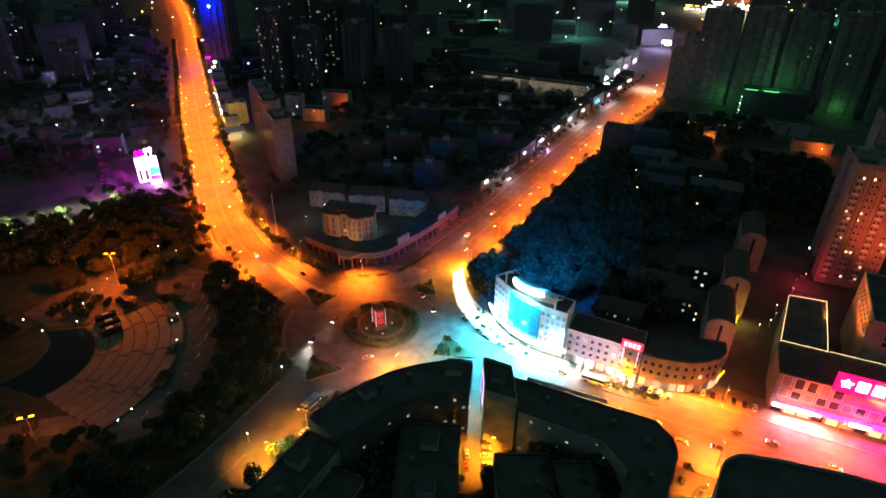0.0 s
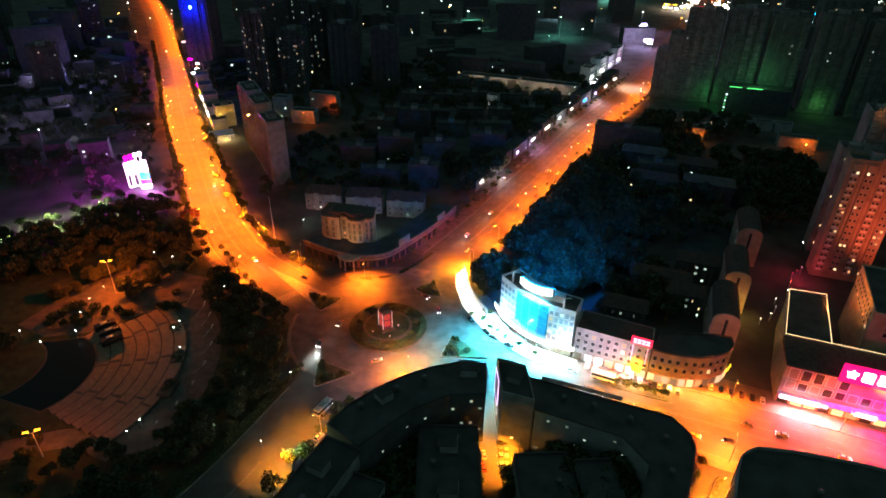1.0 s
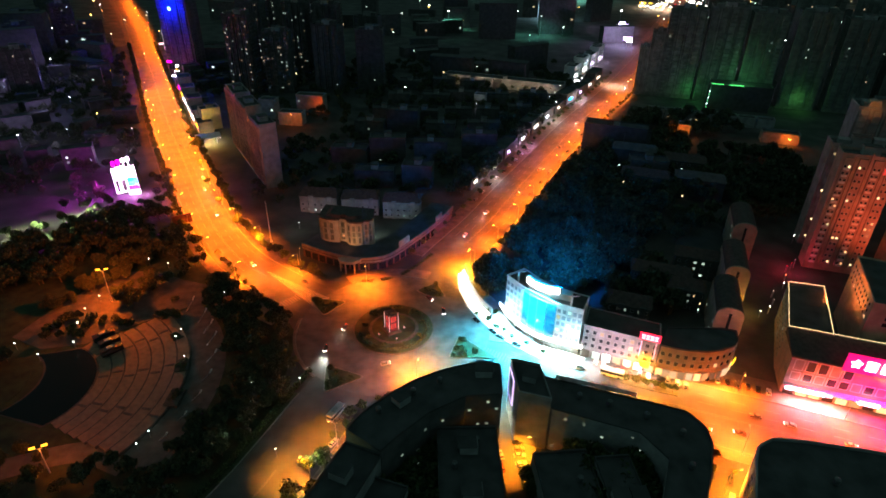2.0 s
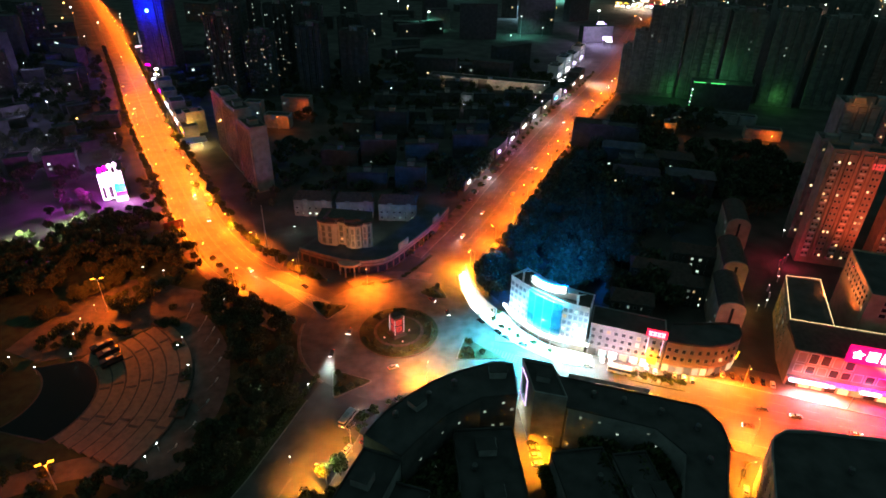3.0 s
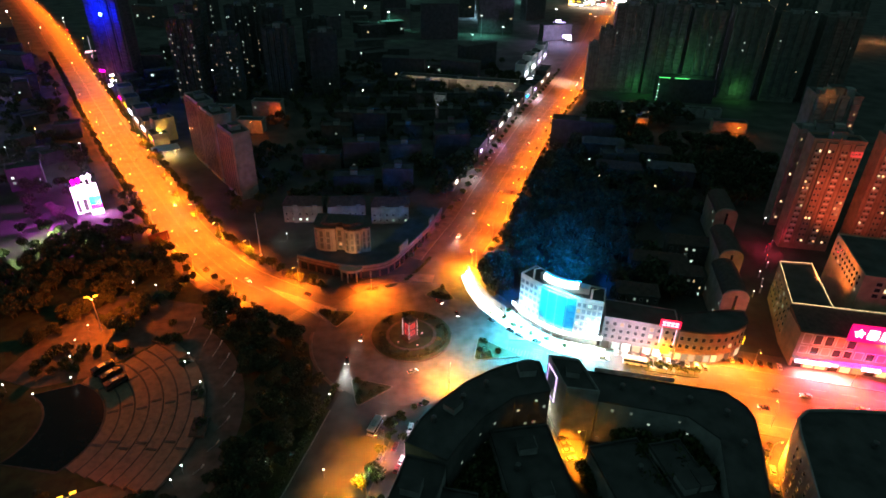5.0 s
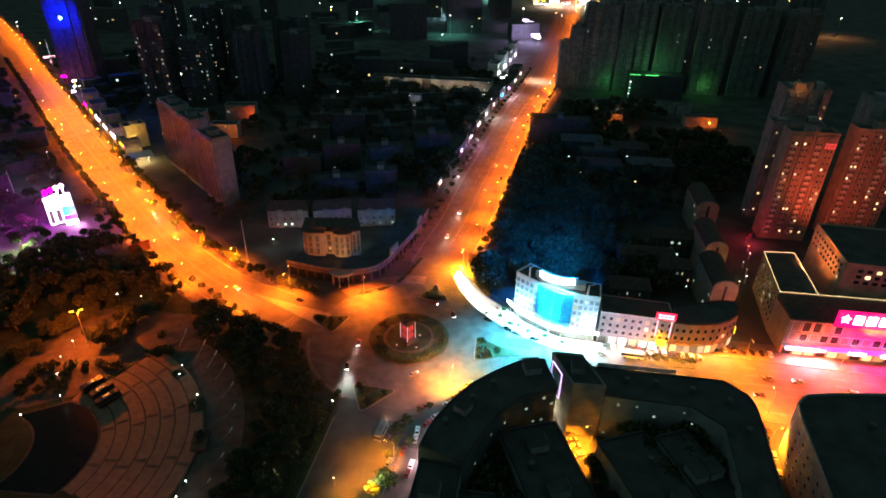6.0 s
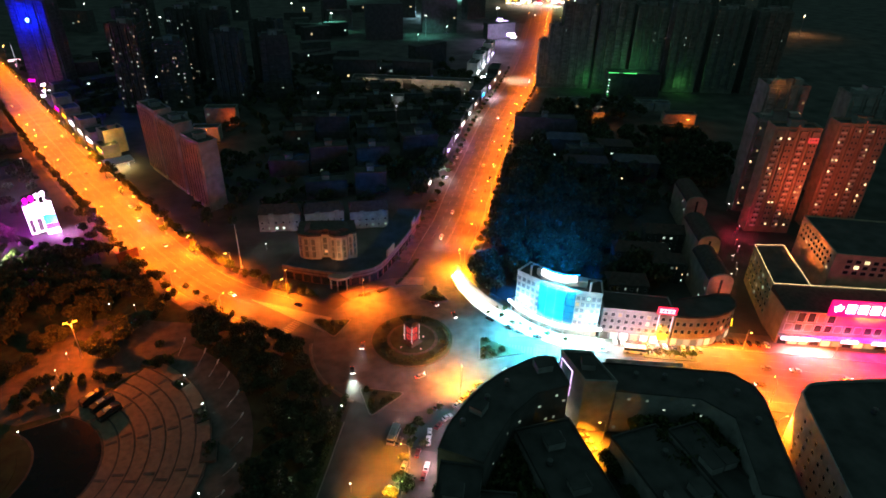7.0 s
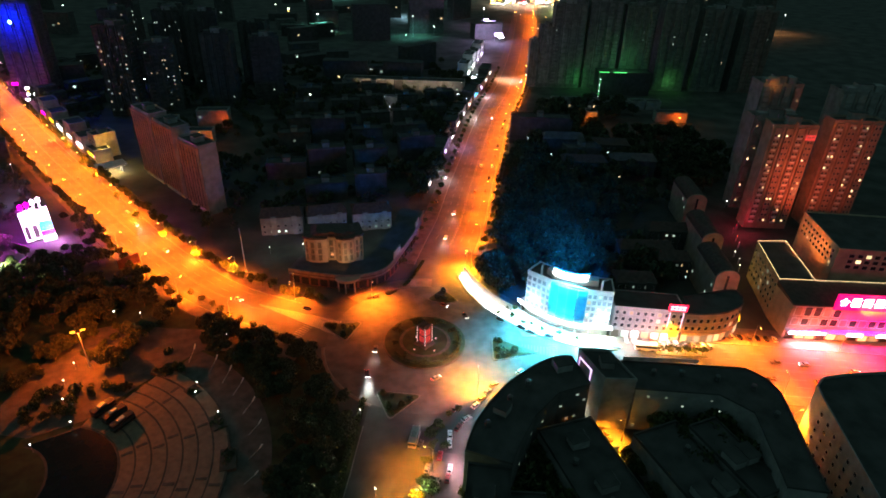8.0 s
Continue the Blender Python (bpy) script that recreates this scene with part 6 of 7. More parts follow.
# the wood on the far side of the plaza
wood = []
for j in range(420):
    x, y = rng.uniform(-235, -100), rng.uniform(215, 292)
    if min((Vector((x, y)) - p).length for p in ROAD_A) < 17 or (x + 147) ** 2 + (y - 163) ** 2 < 68 ** 2 or (-162 < x < -92 and y < 238):
        continue
    if y > 262 + (x + 200) * 0.5 and x < -172 or (-150 < x < -105 and y < 226) or (-141 < x < -116 and 270 < y < 284):
        continue
    wood.append((x, y, 1.0))
grove("woodland", "dark park woodland beyond the plaza", "mid", wood, 8)
for j, (x, y, s) in enumerate(((-132, 217, 0.8), (-128, 212, 0.95), (-125, 207, 0.9), (-130, 210, 0.9), (-126, 214, 0.8), (-120.6, 222, 1.0), (-123, 218, 0.95), (-117, 226, 1.0), (-124, 228, 0.9), (-112, 231, 0.9), (-110, 199, 0.55), (-107, 201, 0.5), (-144, 202, 0.55), (-138.4, 200.6, 0.5),
                               (-134, 200.5, 0.32), (-133.6, 197.6, 0.32), (-129.2, 200, 0.4), (-125.7, 197, 0.4), (-123.2, 197, 0.42), (-148, 202, 0.5), (-149.5, 198, 0.5), (-143, 193.5, 0.5), (-139.2, 196, 0.45), (-139.5, 191, 0.5), (-146, 191, 0.55), (-150, 189, 0.6), (-152, 194, 0.5),
                               (-131, 134, 0.75), (-124.6, 131.6, 0.7), (-136, 130, 0.8), (-108, 127, 0.9), (-103.7, 128.5, 0.8), (-98.6, 126, 0.9), (-117.7, 114, 0.9), (-115, 120, 0.8), (-109.5, 122, 0.9), (-103, 119, 0.8), (-103.6, 109, 0.9), (-93, 112, 0.9), (-90.4, 120, 0.9), (-123.5, 124, 0.8), (-128, 118, 0.9), (-136, 120, 0.9), (-144, 132, 0.8), (-150, 128, 0.9), (-96, 103, 1.0), (-110, 100, 1.0))):
    if s > 0.52:
        tree("park", x, y, 1700 + j, s)
    else:
        solid("shrub", SHRUB[j % 3], None, "round clipped shrub on the plaza", "shrub", "plaza shrubs", at=pose(x, y, 0.12, 0, 0, j * 31) @ Matrix.Diagonal((s * 4, s * 4, s * 4.4, 1)))
rng = random.Random(140)
for j in range(34):
    x, y = rng.uniform(-196, -156), rng.uniform(140, 186)
    tree("park", x, y, 3000 + j, rng.uniform(0.6, 0.95))
for j in range(26):
    u = rng.random()
    x, y = -160 + 26 * u + rng.uniform(-4, 4), 207 + 33 * u + rng.uniform(-3, 5)
    tree("park", x, y, 3100 + j, rng.uniform(0.5, 0.8))
for j in range(12):
    solid("shrub", SHRUB[j % 3], None, "round clipped shrub on the plaza", "shrub", "plaza shrubs", at=pose(rng.uniform(-150, -110), rng.uniform(204, 234), 0.15, 0, 0, j * 31) @ Matrix.Diagonal((1.5, 1.5, 1.5, 1)))
for j, (x, y) in enumerate(((-91.2, 233), (-88.6, 227), (-84.4, 223.2), (-80.3, 218), (-76.3, 212), (-71.4, 206.5), (-94, 237.5), (-73.5, 209), (-98, 243), (-102, 249), (-69, 203.5))):
    solid("shrub", SHRUB[j % 3], None, "round shrub at the avenue's kerb", "shrub", "kerb shrubs", at=pose(x, y, 0.15, 0, 0, j * 47) @ Matrix.Diagonal((1.3, 1.3, 1.35, 1)))
# near the shops of the street by the park, in the courtyards and lanes
for j, (x, y, s) in enumerate(((-42.8, 113.6, 1.4), (-42.5, 122.5, 1.3), (-50.5, 111, 1.6), (-45, 112.5, 1.2), (-54, 103.5, 1.4), (-39, 133.5, 0.55), (-35, 139.5, 0.5), (-31.2, 144, 0.5), (-42.5, 127, 0.7), (-17, 150.5, 0.3), (17.5, 114.5, 0.6), (17.2, 109, 0.7), (17, 103, 0.7), (7.6, 113, 0.55), (7.4, 107, 0.6), (73.5, 117, 0.7), (70, 112, 0.7), (76, 110.5, 0.5), (30, 112, 0.9), (36, 106, 1.0), (28, 100, 1.0), (42, 100, 0.9), (-10, 112, 1.0), (-16, 104, 1.0))):
    tree("street", x, y, 1900 + j, s)
for j, (p, h) in enumerate(along(ROAD_D, 18, 6.2, -13.6, 15)):
    solid("hedge", HEDGE[j % 3], None, "dark hedge on the verge of the park street", "hedge", "hedges along the park street", at=pose(p.x, p.y, 0.15, 0, 0, h) @ Matrix.Diagonal((1.2, 1.5, 1.5, 1)))
# dark trees and shrubs between the park street and the curved block
for j, (x, y, s) in enumerate(((-35.8, 141.4, 0.75), (-32.2, 145.0, 0.7), (-27.2, 148.2, 0.6), (-23.4, 149.2, 0.55), (-40.9, 133.6, 0.6), (-37.0, 137.4, 0.7), (-33.0, 136.4, 0.6), (-43.9, 126.4, 0.9), (-47.0, 121.3, 1.0), (-52.5, 104.5, 1.0), (-56, 99, 1.1), (-34.6, 119, 0.9), (-38.4, 112, 1.0), (-41, 106.5, 1.0), (-44.5, 101, 1.0), (-47, 95, 1.1))):
    tree("street", x, y, 2700 + j, s)
# trees on the lit back road and round the neon building
for j in range(14):
    tree("park", -222 + j * 5.2, 258 + j * 3.1 + (j % 2) * 5, 2100 + j, 0.75)
for j, (x, y) in enumerate(((-150, 316), (-146, 322), (-143, 312), (-153, 330), (-147, 393), (-152, 404), (-180, 316), (-186, 324), (-160, 340), (-152, 345), (-176, 309), (-170, 303), (-163, 300), (-157, 296), (-181, 301), (-174, 296), (-167, 293), (-186, 308), (-149, 300), (-144, 304), (-152, 291), (-160, 288), (-190, 315), (-193, 303))):
    tree("park", x, y, 2200 + j, 0.8)
# leafy yards behind the hotel, added to take the blue haze light
rng = random.Random(51)
yard = []
for j in range(420):
    x, y = rng.uniform(18, 108), rng.uniform(186, 345)
    if min((Vector((x, y)) - p).length for p in ROAD_B) < 21 or y < 205 and x < 62 or x > 96 and y < 250:
        continue
    yard.append((x, y, 1.45))
for j in range(480):
    x, y = rng.uniform(62, 235), rng.uniform(245, 432)
    if min((Vector((x, y)) - p).length for p in ROAD_B) < 24 or x > 150 and y < 262 or x > 180 and y > 428 or 180 < x < 268 and 360 < y < 394:
        continue
    yard.append((x, y, rng.uniform(1.1, 1.7)))
grove("yard_trees", "dark trees added among the estate houses, blue-lit behind the hotel", "mid", yard, 17)
west = []
for j in range(1100):
    x, y = rng.uniform(-430, -160), rng.uniform(320, 700)
    if min((Vector((x, y)) - p).length for p in ROAD_A[::2]) < 21 or (x + 169) ** 2 + (y - 322) ** 2 < 18 ** 2:
        continue
    west.append((x, y, rng.uniform(0.7, 1.1)))
grove("west_trees", "dark trees among the houses west of the avenue", "far", west, 29)
middle = []
for j in range(800):
    x, y = rng.uniform(-130, 150), rng.uniform(300, 620)
    if min((Vector((x, y)) - p).length for p in ROAD_A[::2] + ROAD_B[::2]) < 25 or x < -88 and 330 < y < 425:
        continue
    middle.append((x, y, rng.uniform(0.7, 1.2)))
grove("middle_trees", "dark trees among the old blocks", "far", middle, 31)
# leafy courtyards behind the near street blocks, and between the old blocks
court = []
for x0, x1, y0, y1, n, size in ((-26, -10, 84, 121, 60, 1.9), (30, 50, 82, 119, 90, 1.9), (14.5, 16, 84, 114, 14, 1.0)):
    for j in range(n):
        x, y = rng.uniform(x0, x1), rng.uniform(y0, y1)
        if min((Vector((x, y)) - p).length for p in ROAD_A + ROAD_B) < 24:
            continue
        if y < 125 and (x < 9 and (y > 112 + (x + 22) * 0.75 or x < -28 + (y - 84) * 0.1) or x > 17 and (y > 122 - (x - 24) * 0.46 or x > 50 and y > 95 or x > 46 and y < 84)):
            continue
        if x < -90 and 330 < y < 420:
            continue
        court.append((x, y, size))
grove("courtyard_trees", "dark leafy courtyards between the blocks", "street", court, 23)
# a short verge with round trees before the shop row
bm = bmesh.new()
strip(bm, smooth_line([(57, 151.6), (65.5, 147.4), (74, 143.8)], 2), 0.9, -0.9, 0.0, 0.22)
solid("tree_verge", bm, M["lawn"], "narrow planted verge before the shop row", "verge", kind="structure")
for j in range(6):
    tree("small", 58.4 + 2.8 * j, 151 - 1.3 * j, 2340 + j, 0.95, z=0.2, group="verge trees")
# rows of clipped trees before the hotel
for j, (x, y) in enumerate(((12.2, 192.8), (16.4, 189.0), (18.2, 183.2), (21.2, 181.8), (23.4, 177.5), (17.2, 194.5), (19.8, 192.8), (33, 167.6), (28, 172.5))):
    tree("small", x, y, 2300 + j, 0.7)

# ---- lamps ----
def street_lamp_meshes():
    bm = bmesh.new()
    tube(bm, (0, 0, 0), (0, 0, 9.2), 0.13, 0.08)
    box(bm, -0.25, 0.25, -0.25, 0.25, 0, 0.4)
    pole = mesh_from("pole", bm, M["metal"])
    bm = bmesh.new()
    tube(bm, (0, 0, 9.2), (0, -1.0, 9.7), 0.06, sides=6)
    tube(bm, (0, -1.0, 9.7), (0, -2.0, 9.8), 0.06, sides=6)
    arm = mesh_from("arm", bm, M["metal"])
    bm = bmesh.new()
    box(bm, -0.2, 0.2, -2.9, -1.9, 9.76, 9.95)
    head = mesh_from("head", bm, M["metal"])
    bm = bmesh.new()
    box(bm, -0.17, 0.17, -2.8, -2.0, 9.62, 9.76)
    lens = mesh_from("lens", bm, G["sodium"])
    return pole, arm, head, lens


LAMP = street_lamp_meshes()


def street_lamp(x, y, turn, power, spot=146, colour=SODIUM, lit=True):
    """A post whose arm points to -y, turned; with its light."""
    t = thing("street_lamp", spot_m(x, y, 0.0, turn), "tall street lamp with a glowing sodium head", "street lamp", "street lamps")
    for name, me in zip(("pole", "arm", "head", "lens"), LAMP):
        part(name, me, None, t)
    if lit:
        hx, hy = x + math.sin(radians(turn)) * 2.4, y - math.cos(radians(turn)) * 2.4
        reach = (math.sin(radians(turn)) * 3.0, -math.cos(radians(turn)) * 3.0)
        lamp_light("street_lamp_light", "SPOT", (hx, hy, 9.55), power, colour, 0.2, spot, (hx + reach[0], hy + reach[1], 0))


POWER = 118000
A_RUN = along(ROAD_A, 0, 1, 0, 900)
# lamps with a tree lit from above at their feet
for j, (x, y) in enumerate(((-84.3, 257.2), (-99.6, 277.4), (-113.3, 301.3), (-126.4, 329.8), (-137.2, 356.2), (-148.5, 385), (-159.5, 414), (-171, 444))):
    h = min(A_RUN, key=lambda q: (q[0] - Vector((x, y))).length)[1]
    n = Vector((math.sin(radians(h)), -math.cos(radians(h))))
    street_lamp(x + n.x * 1.6, y + n.y * 1.6, h + 180, POWER, 150)
    tree("street", x + n.x * 0.6, y + n.y * 0.6, 2500 + j, 1.0)
    lamp_light("tree_lamp_light", "SPOT", (x + n.x * 0.3, y + n.y * 0.3, 10.0), 260000, (1.0, 0.36, 0.01), 0.3, 44)
for p, h in along(ROAD_A, 38, 27, -11.4, 1):
    street_lamp(p.x, p.y, h + 180, POWER)
for p, h in along(ROAD_A, 52, 27, 11.4, 13):
    street_lamp(p.x, p.y, h, POWER * 0.9, 142)
for p, h in along(ROAD_B, 34, 26, -13.4, 14):
    street_lamp(p.x, p.y, h + 180, POWER * 0.95, 140)
for j, (p, h) in enumerate(along(ROAD_C, 70, 30, -14.4, 5)):
    street_lamp(p.x, p.y, h + 180, POWER * 1.5, colour=AMBER if j == 0 else (1.0, 0.12, 0.008))
for p, h in along(ROAD_C, 68, 32, 14.2, 4):
    street_lamp(p.x, p.y, h, POWER * 0.7, 140)
for p, h in along(ROAD_A, 318, 30, -11.4, 30):
    street_lamp(p.x, p.y, h + 180, POWER * 1.0, 146)
for p, h in along(ROAD_B, 402, 28, -13.4, 26):
    street_lamp(p.x, p.y, h + 180, POWER * 0.55, 146)
street_lamp(-32.4, 220.8, 0, POWER * 1.0, 140)
street_lamp(-14.0, 155.0, 160, POWER * 0.9, spot=128, colour=AMBER)
lamp_light("street_lamp_light", "SPOT", (-16, 158, 9.5), POWER * 0.3, SODIUM, 0.2, 165, (-24, 168, 0))
street_lamp(-39.3, 130.5, 240, POWER * 0.3, spot=104, colour=(1.0, 0.25, 0.01))
street_lamp(-46.0, 117.8, 240, POWER * 0.7, spot=96, colour=(1.0, 0.27, 0.01))
street_lamp(19.4, 121.0, 270, POWER * 0.95, spot=100, colour=(1.0, 0.27, 0.008))
street_lamp(70.5, 105, 90, POWER * 0.8, spot=130, colour=(1.0, 0.25, 0.01))
street_lamp(-61.7, 233, 180, 1, lit=False)
street_lamp(14.2, 229.6, 323, POWER * 0.9, spot=130, colour=AMBER)


def mast(x, y, z_top, turn, power, label):
    t = thing("twin_mast_lamp", spot_m(x, y, 0.1, turn), label, "lamp mast", "lamp masts")
    bm = bmesh.new()
    tube(bm, (0, 0, 0), (0, 0, z_top - 0.8), 0.2, 0.1)
    part("pole", bm, M["steel_white"], t)
    for s in (-1, 1):
        bm = bmesh.new()
        tube(bm, (0, 0, z_top - 0.8), (s * 1.5, 0, z_top), 0.09, sides=6)
        part("arm", bm, M["steel_white"], t)
        bm = bmesh.new()
        box(bm, s * 1.5 - 0.7, s * 1.5 + 0.7, -0.3, 0.3, z_top, z_top + 0.25)
        part("lens", bm, G["mast"], t, "glowing sodium lamp head")
    lamp_light("mast_light", "POINT", (x, y, z_top - 0.8), power * 0.31, SODIUM, 0.4)


mast(-135.7, 213.0, 15.6, 8, 150000, "tall white mast with two glowing sodium heads")
mast(-120.9, 127.2, 10.5, 20, 14000, "white mast with two sodium heads among trees")
bm = bmesh.new()
tube(bm, (0, 0, 0), (0, 0, 22), 0.25, 0.1)
box(bm, -0.5, 0.5, -0.5, 0.5, 0, 0.6)
solid("tall_mast", bm, M["steel_white"], "tall thin grey mast", "mast", at=spot_m(-79, 259, 0.1))


def park_lamp_meshes():
    bm = bmesh.new()
    tube(bm, (0, 0, 0), (0, 0, 3.2), 0.07, 0.05, 6)
    pole = mesh_from("pole", bm, M["metal"])
    bm = bmesh.new()
    bmesh.ops.create_icosphere(bm, subdivisions=2, radius=0.2, matrix=Matrix.Translation((0, 0, 3.4)))
    return pole, mesh_from("globe", bm, G["led"])


PARK_LAMP = park_lamp_meshes()
for j, (x, y) in enumerate(((-90.2, 212), (-77.6, 193), (-69.3, 156.7), (-73, 134), (-101, 188.5), (-101.6, 184.2), (-95.3, 172.5), (-96.3, 137.8), (-98.4, 133.2), (-72.2, 178.4), (-158, 184), (-147, 177.4), (-137.4, 183.4), (-142, 204.4), (-140, 213), (-120.2, 237),
                            (-129.7, 241), (-53.5, 158), (-57, 128), (-141, 195))):
    t = thing("park_lamp", spot_m(x, y, 0.0), "low park lamp with a bright white globe", "park lamp", "park lamps")
    part("pole", PARK_LAMP[0], None, t)
    part("globe", PARK_LAMP[1], None, t)
    if j in (0, 1, 2, 3, 4, 6, 7, 9, 17):
        lamp_light("park_lamp_light", "POINT", (x, y, 3.9), 45, (0.7, 1.0, 0.85), 0.25)
# curved posts round the amphitheatre
for j, a in enumerate((43.5, 33.5, 26, 18.5, 9, -0.5, -9.5, -18, -26)):
    x, y = AC[0] + 59.5 * math.cos(radians(a)), AC[1] + 59.5 * math.sin(radians(a))
    t = thing("plaza_post", spot_m(x, y, 0.15, a), "white cranked plaza post leaning outwards", "post", "plaza posts")
    bm = bmesh.new()
    tube(bm, (0, 0, 0), (3.4, 0, 3.6), 0.16, 0.1)
    part("shaft", bm, M["metal"], t)
    bm = bmesh.new()
    tube(bm, (3.4, 0, 3.6), (4.4, 0, 5.2), 0.2, 0.25)
    part("head", bm, M["steel_white"], t)

# ---- vehicles ----
def car_meshes():
    prof = [(-2.25, 0.35), (-2.25, 0.8), (-1.9, 0.95), (1.0, 1.0), (2.1, 0.8), (2.25, 0.6), (2.25, 0.35)]
    bm = bmesh.new()
    l = [bm.verts.new((x, -0.88, z)) for x, z in prof]
    r = [bm.verts.new((x, 0.88, z)) for x, z in prof]
    n = len(prof)
    bm.faces.new(l)
    bm.faces.new(r[::-1])
    for i in range(n):
        bm.faces.new((l[(i + 1) % n], l[i], r[i], r[(i + 1) % n]))
    box(bm, -1.35, 0.15, -0.66, 0.66, 1.4, 1.47)
    for a, b in ((-1.9, -1.35), (0.95, 0.15)):
        for s in (-1, 1):
            tube(bm, (a, s * 0.76, 0.95), (b, s * 0.64, 1.43), 0.05, sides=4)
    body = mesh_from("body", bm)
    bm = bmesh.new()
    lo = [bm.verts.new((x, y, 0.94)) for x, y in ((-1.85, -0.78), (0.95, -0.78), (0.95, 0.78), (-1.85, 0.78))]
    hi = [bm.verts.new((x, y, 1.41)) for x, y in ((-1.35, -0.64), (0.15, -0.64), (0.15, 0.64), (-1.35, 0.64))]
    for i in range(4):
        bm.faces.new((lo[i], lo[(i + 1) % 4], hi[(i + 1) % 4], hi[i]))
    bm.faces.new(hi)
    glass = mesh_from("windows", bm, M["glass"])
    bm = bmesh.new()
    tube(bm, (0, -0.1, 0), (0, 0.1, 0), 0.33, sides=14)
    tyre = mesh_from("tyre", bm, M["tyre"])
    bm = bmesh.new()
    tube(bm, (0, -0.115, 0), (0, 0.115, 0), 0.2, sides=10)
    rim = mesh_from("rim", bm, M["rim"])
    return body, glass, tyre, rim


CAR = car_meshes()
BODIES = {}
for c, m in PAINTS.items():
    BODIES[c] = CAR[0].copy()
    BODIES[c].materials.append(m)
lens_meshes = {}
for nm, gm, x in (("headlight", G["head"], 2.24), ("tail_light", G["tail"], -2.27), ("headlight_off", M["frame"], 2.24), ("tail_off", M["red_panel"], -2.27)):
    bm = bmesh.new()
    box(bm, x - 0.03, x + 0.04, -0.19, 0.19, -0.09, 0.09)
    lens_meshes[nm] = mesh_from("lens", bm, gm)


def car(x, y, turn, paint="black", lit=False, z=0.05, beam=0):
    words = {"black": "black", "white": "white", "silver": "silver", "red": "dark red", "grey": "grey", "yellow": "yellow"}[paint]
    t = thing("car", spot_m(x, y, z, turn) @ Matrix.Scale(0.8, 4), f"{words} saloon car {'driving with its lights on' if lit else 'parked with its lights off'}", "car", "cars on the road" if lit else "parked cars")
    part("body", BODIES[paint], None, t)
    part("glasshouse", CAR[1], None, t)
    for wx in (-1.35, 1.4):
        for wy in (-0.8, 0.8):
            w = part("wheel", CAR[2], None, t, at=spot_m(wx, wy, 0.33))
            part("rim", CAR[3], None, w)
    for s in (-0.6, 0.6):
        part("headlight", lens_meshes["headlight" if lit else "headlight_off"], None, t, at=spot_m(0, s, 0.68))
        part("tail_light", lens_meshes["tail_light" if lit else "tail_off"], None, t, at=spot_m(0, s, 0.72))
    if beam:
        c, s = math.cos(radians(turn)), math.sin(radians(turn))
        lamp_light("headlight_beam", "SPOT", (x + c * 2.5, y + s * 2.5, 0.85), beam, (0.9, 1.0, 0.85), 0.1, 62, (x + c * 14, y + s * 14, 0.0))


for x, y, turn, paint, lit, beam in (
    (-46.4, 176.5, 262, "black", 1, 14000), (-40, 188.5, 250, "grey", 1, 1500), (-6, 206, 300, "red", 1, 0),
    (-1.0, 196, 270, "black", 1, 0), (-24.5, 166.5, 15, "silver", 1, 0), (-59, 222, 135, "black", 0, 0), (-84, 238, 305, "white", 1, 2500),
    (-131, 339, 112, "white", 1, 3000), (-126, 322, 292, "silver", 1, 3000), (-112, 290, 292, "grey", 1, 0), (-160, 395, 112, "grey", 1, 0), (-185, 470, 112, "white", 1, 3000),
    (15.5, 259, 240, "white", 1, 4000), (30, 283, 238, "silver", 1, 3000), (52, 305, 58, "yellow", 1, 1500), (72, 340, 58, "white", 1, 1500), (95, 378, 58, "grey", 1, 0), (121, 427, 238, "white", 1, 2500),
    (16.7, 181.8, 300, "black", 0, 0), (11.4, 189.3, 305, "black", 0, 0), (24.4, 173.4, 320, "black", 0, 0), (19.2, 178.4, 315, "grey", 0, 0),
    (45, 159.5, 334, "white", 1, 0), (58.5, 153.0, 334, "white", 1, 0), (54, 145.5, 154, "silver", 1, 2000), (70.5, 135.5, 154, "white", 1, 1500), (76, 128, 334, "yellow", 1, 1500),
    (86, 125.5, 154, "black", 1, 0), (101, 118.5, 334, "yellow", 1, 1500), (95, 132, 154, "grey", 0, 0), (104, 127.5, 154, "silver", 1, 0), (118, 118, 334, "yellow", 1, 0),
):
    car(x, y, turn, paint, bool(lit), 0.05, beam)
rng = random.Random(12)
# parked along the shops by the hotel row, the park street, and the lanes
for j in range(11):
    p = local((51, 161.5), j * 3.1, 0, -27)
    car(p[0] + rng.uniform(-0.3, 0.3), p[1], 63 + rng.uniform(-6, 6), rng.choice(("white", "silver", "white", "grey", "red")), z=0.2)
for j in range(9):
    p, h = along(ROAD_C, 84 + j * 3.2, 5, 17.5, 1)[0]
    car(p.x, p.y, h + 90 + rng.uniform(-12, 12), rng.choice(("white", "silver", "yellow", "grey", "black")), z=0.2)
for x, y, turn, paint in ((-29.6, 141, 70, "white"), (-31, 138, 68, "white"), (-22.2, 145.4, 20, "silver"), (4.4, 159.5, 30, "white"), (1.0, 156.5, 28, "silver"), (-23.8, 151, 40, "grey"), (-7.2, 156.6, 20, "yellow"), (-10.5, 154.2, 22, "grey"), (-13.8, 152, 24, "yellow"), (-17, 149.8, 30, "silver"),
                          (-35.5, 134.5, 60, "red"), (-34.5, 129, 60, "white"), (-36.3, 126.3, 60, "red"), (-39.7, 140.6, 45, "grey"), (-40.6, 131.4, 55, "silver"), (-26, 143, 40, "red")):
    car(x, y, turn, paint, z=0.05 if y > 144 else 0.2)
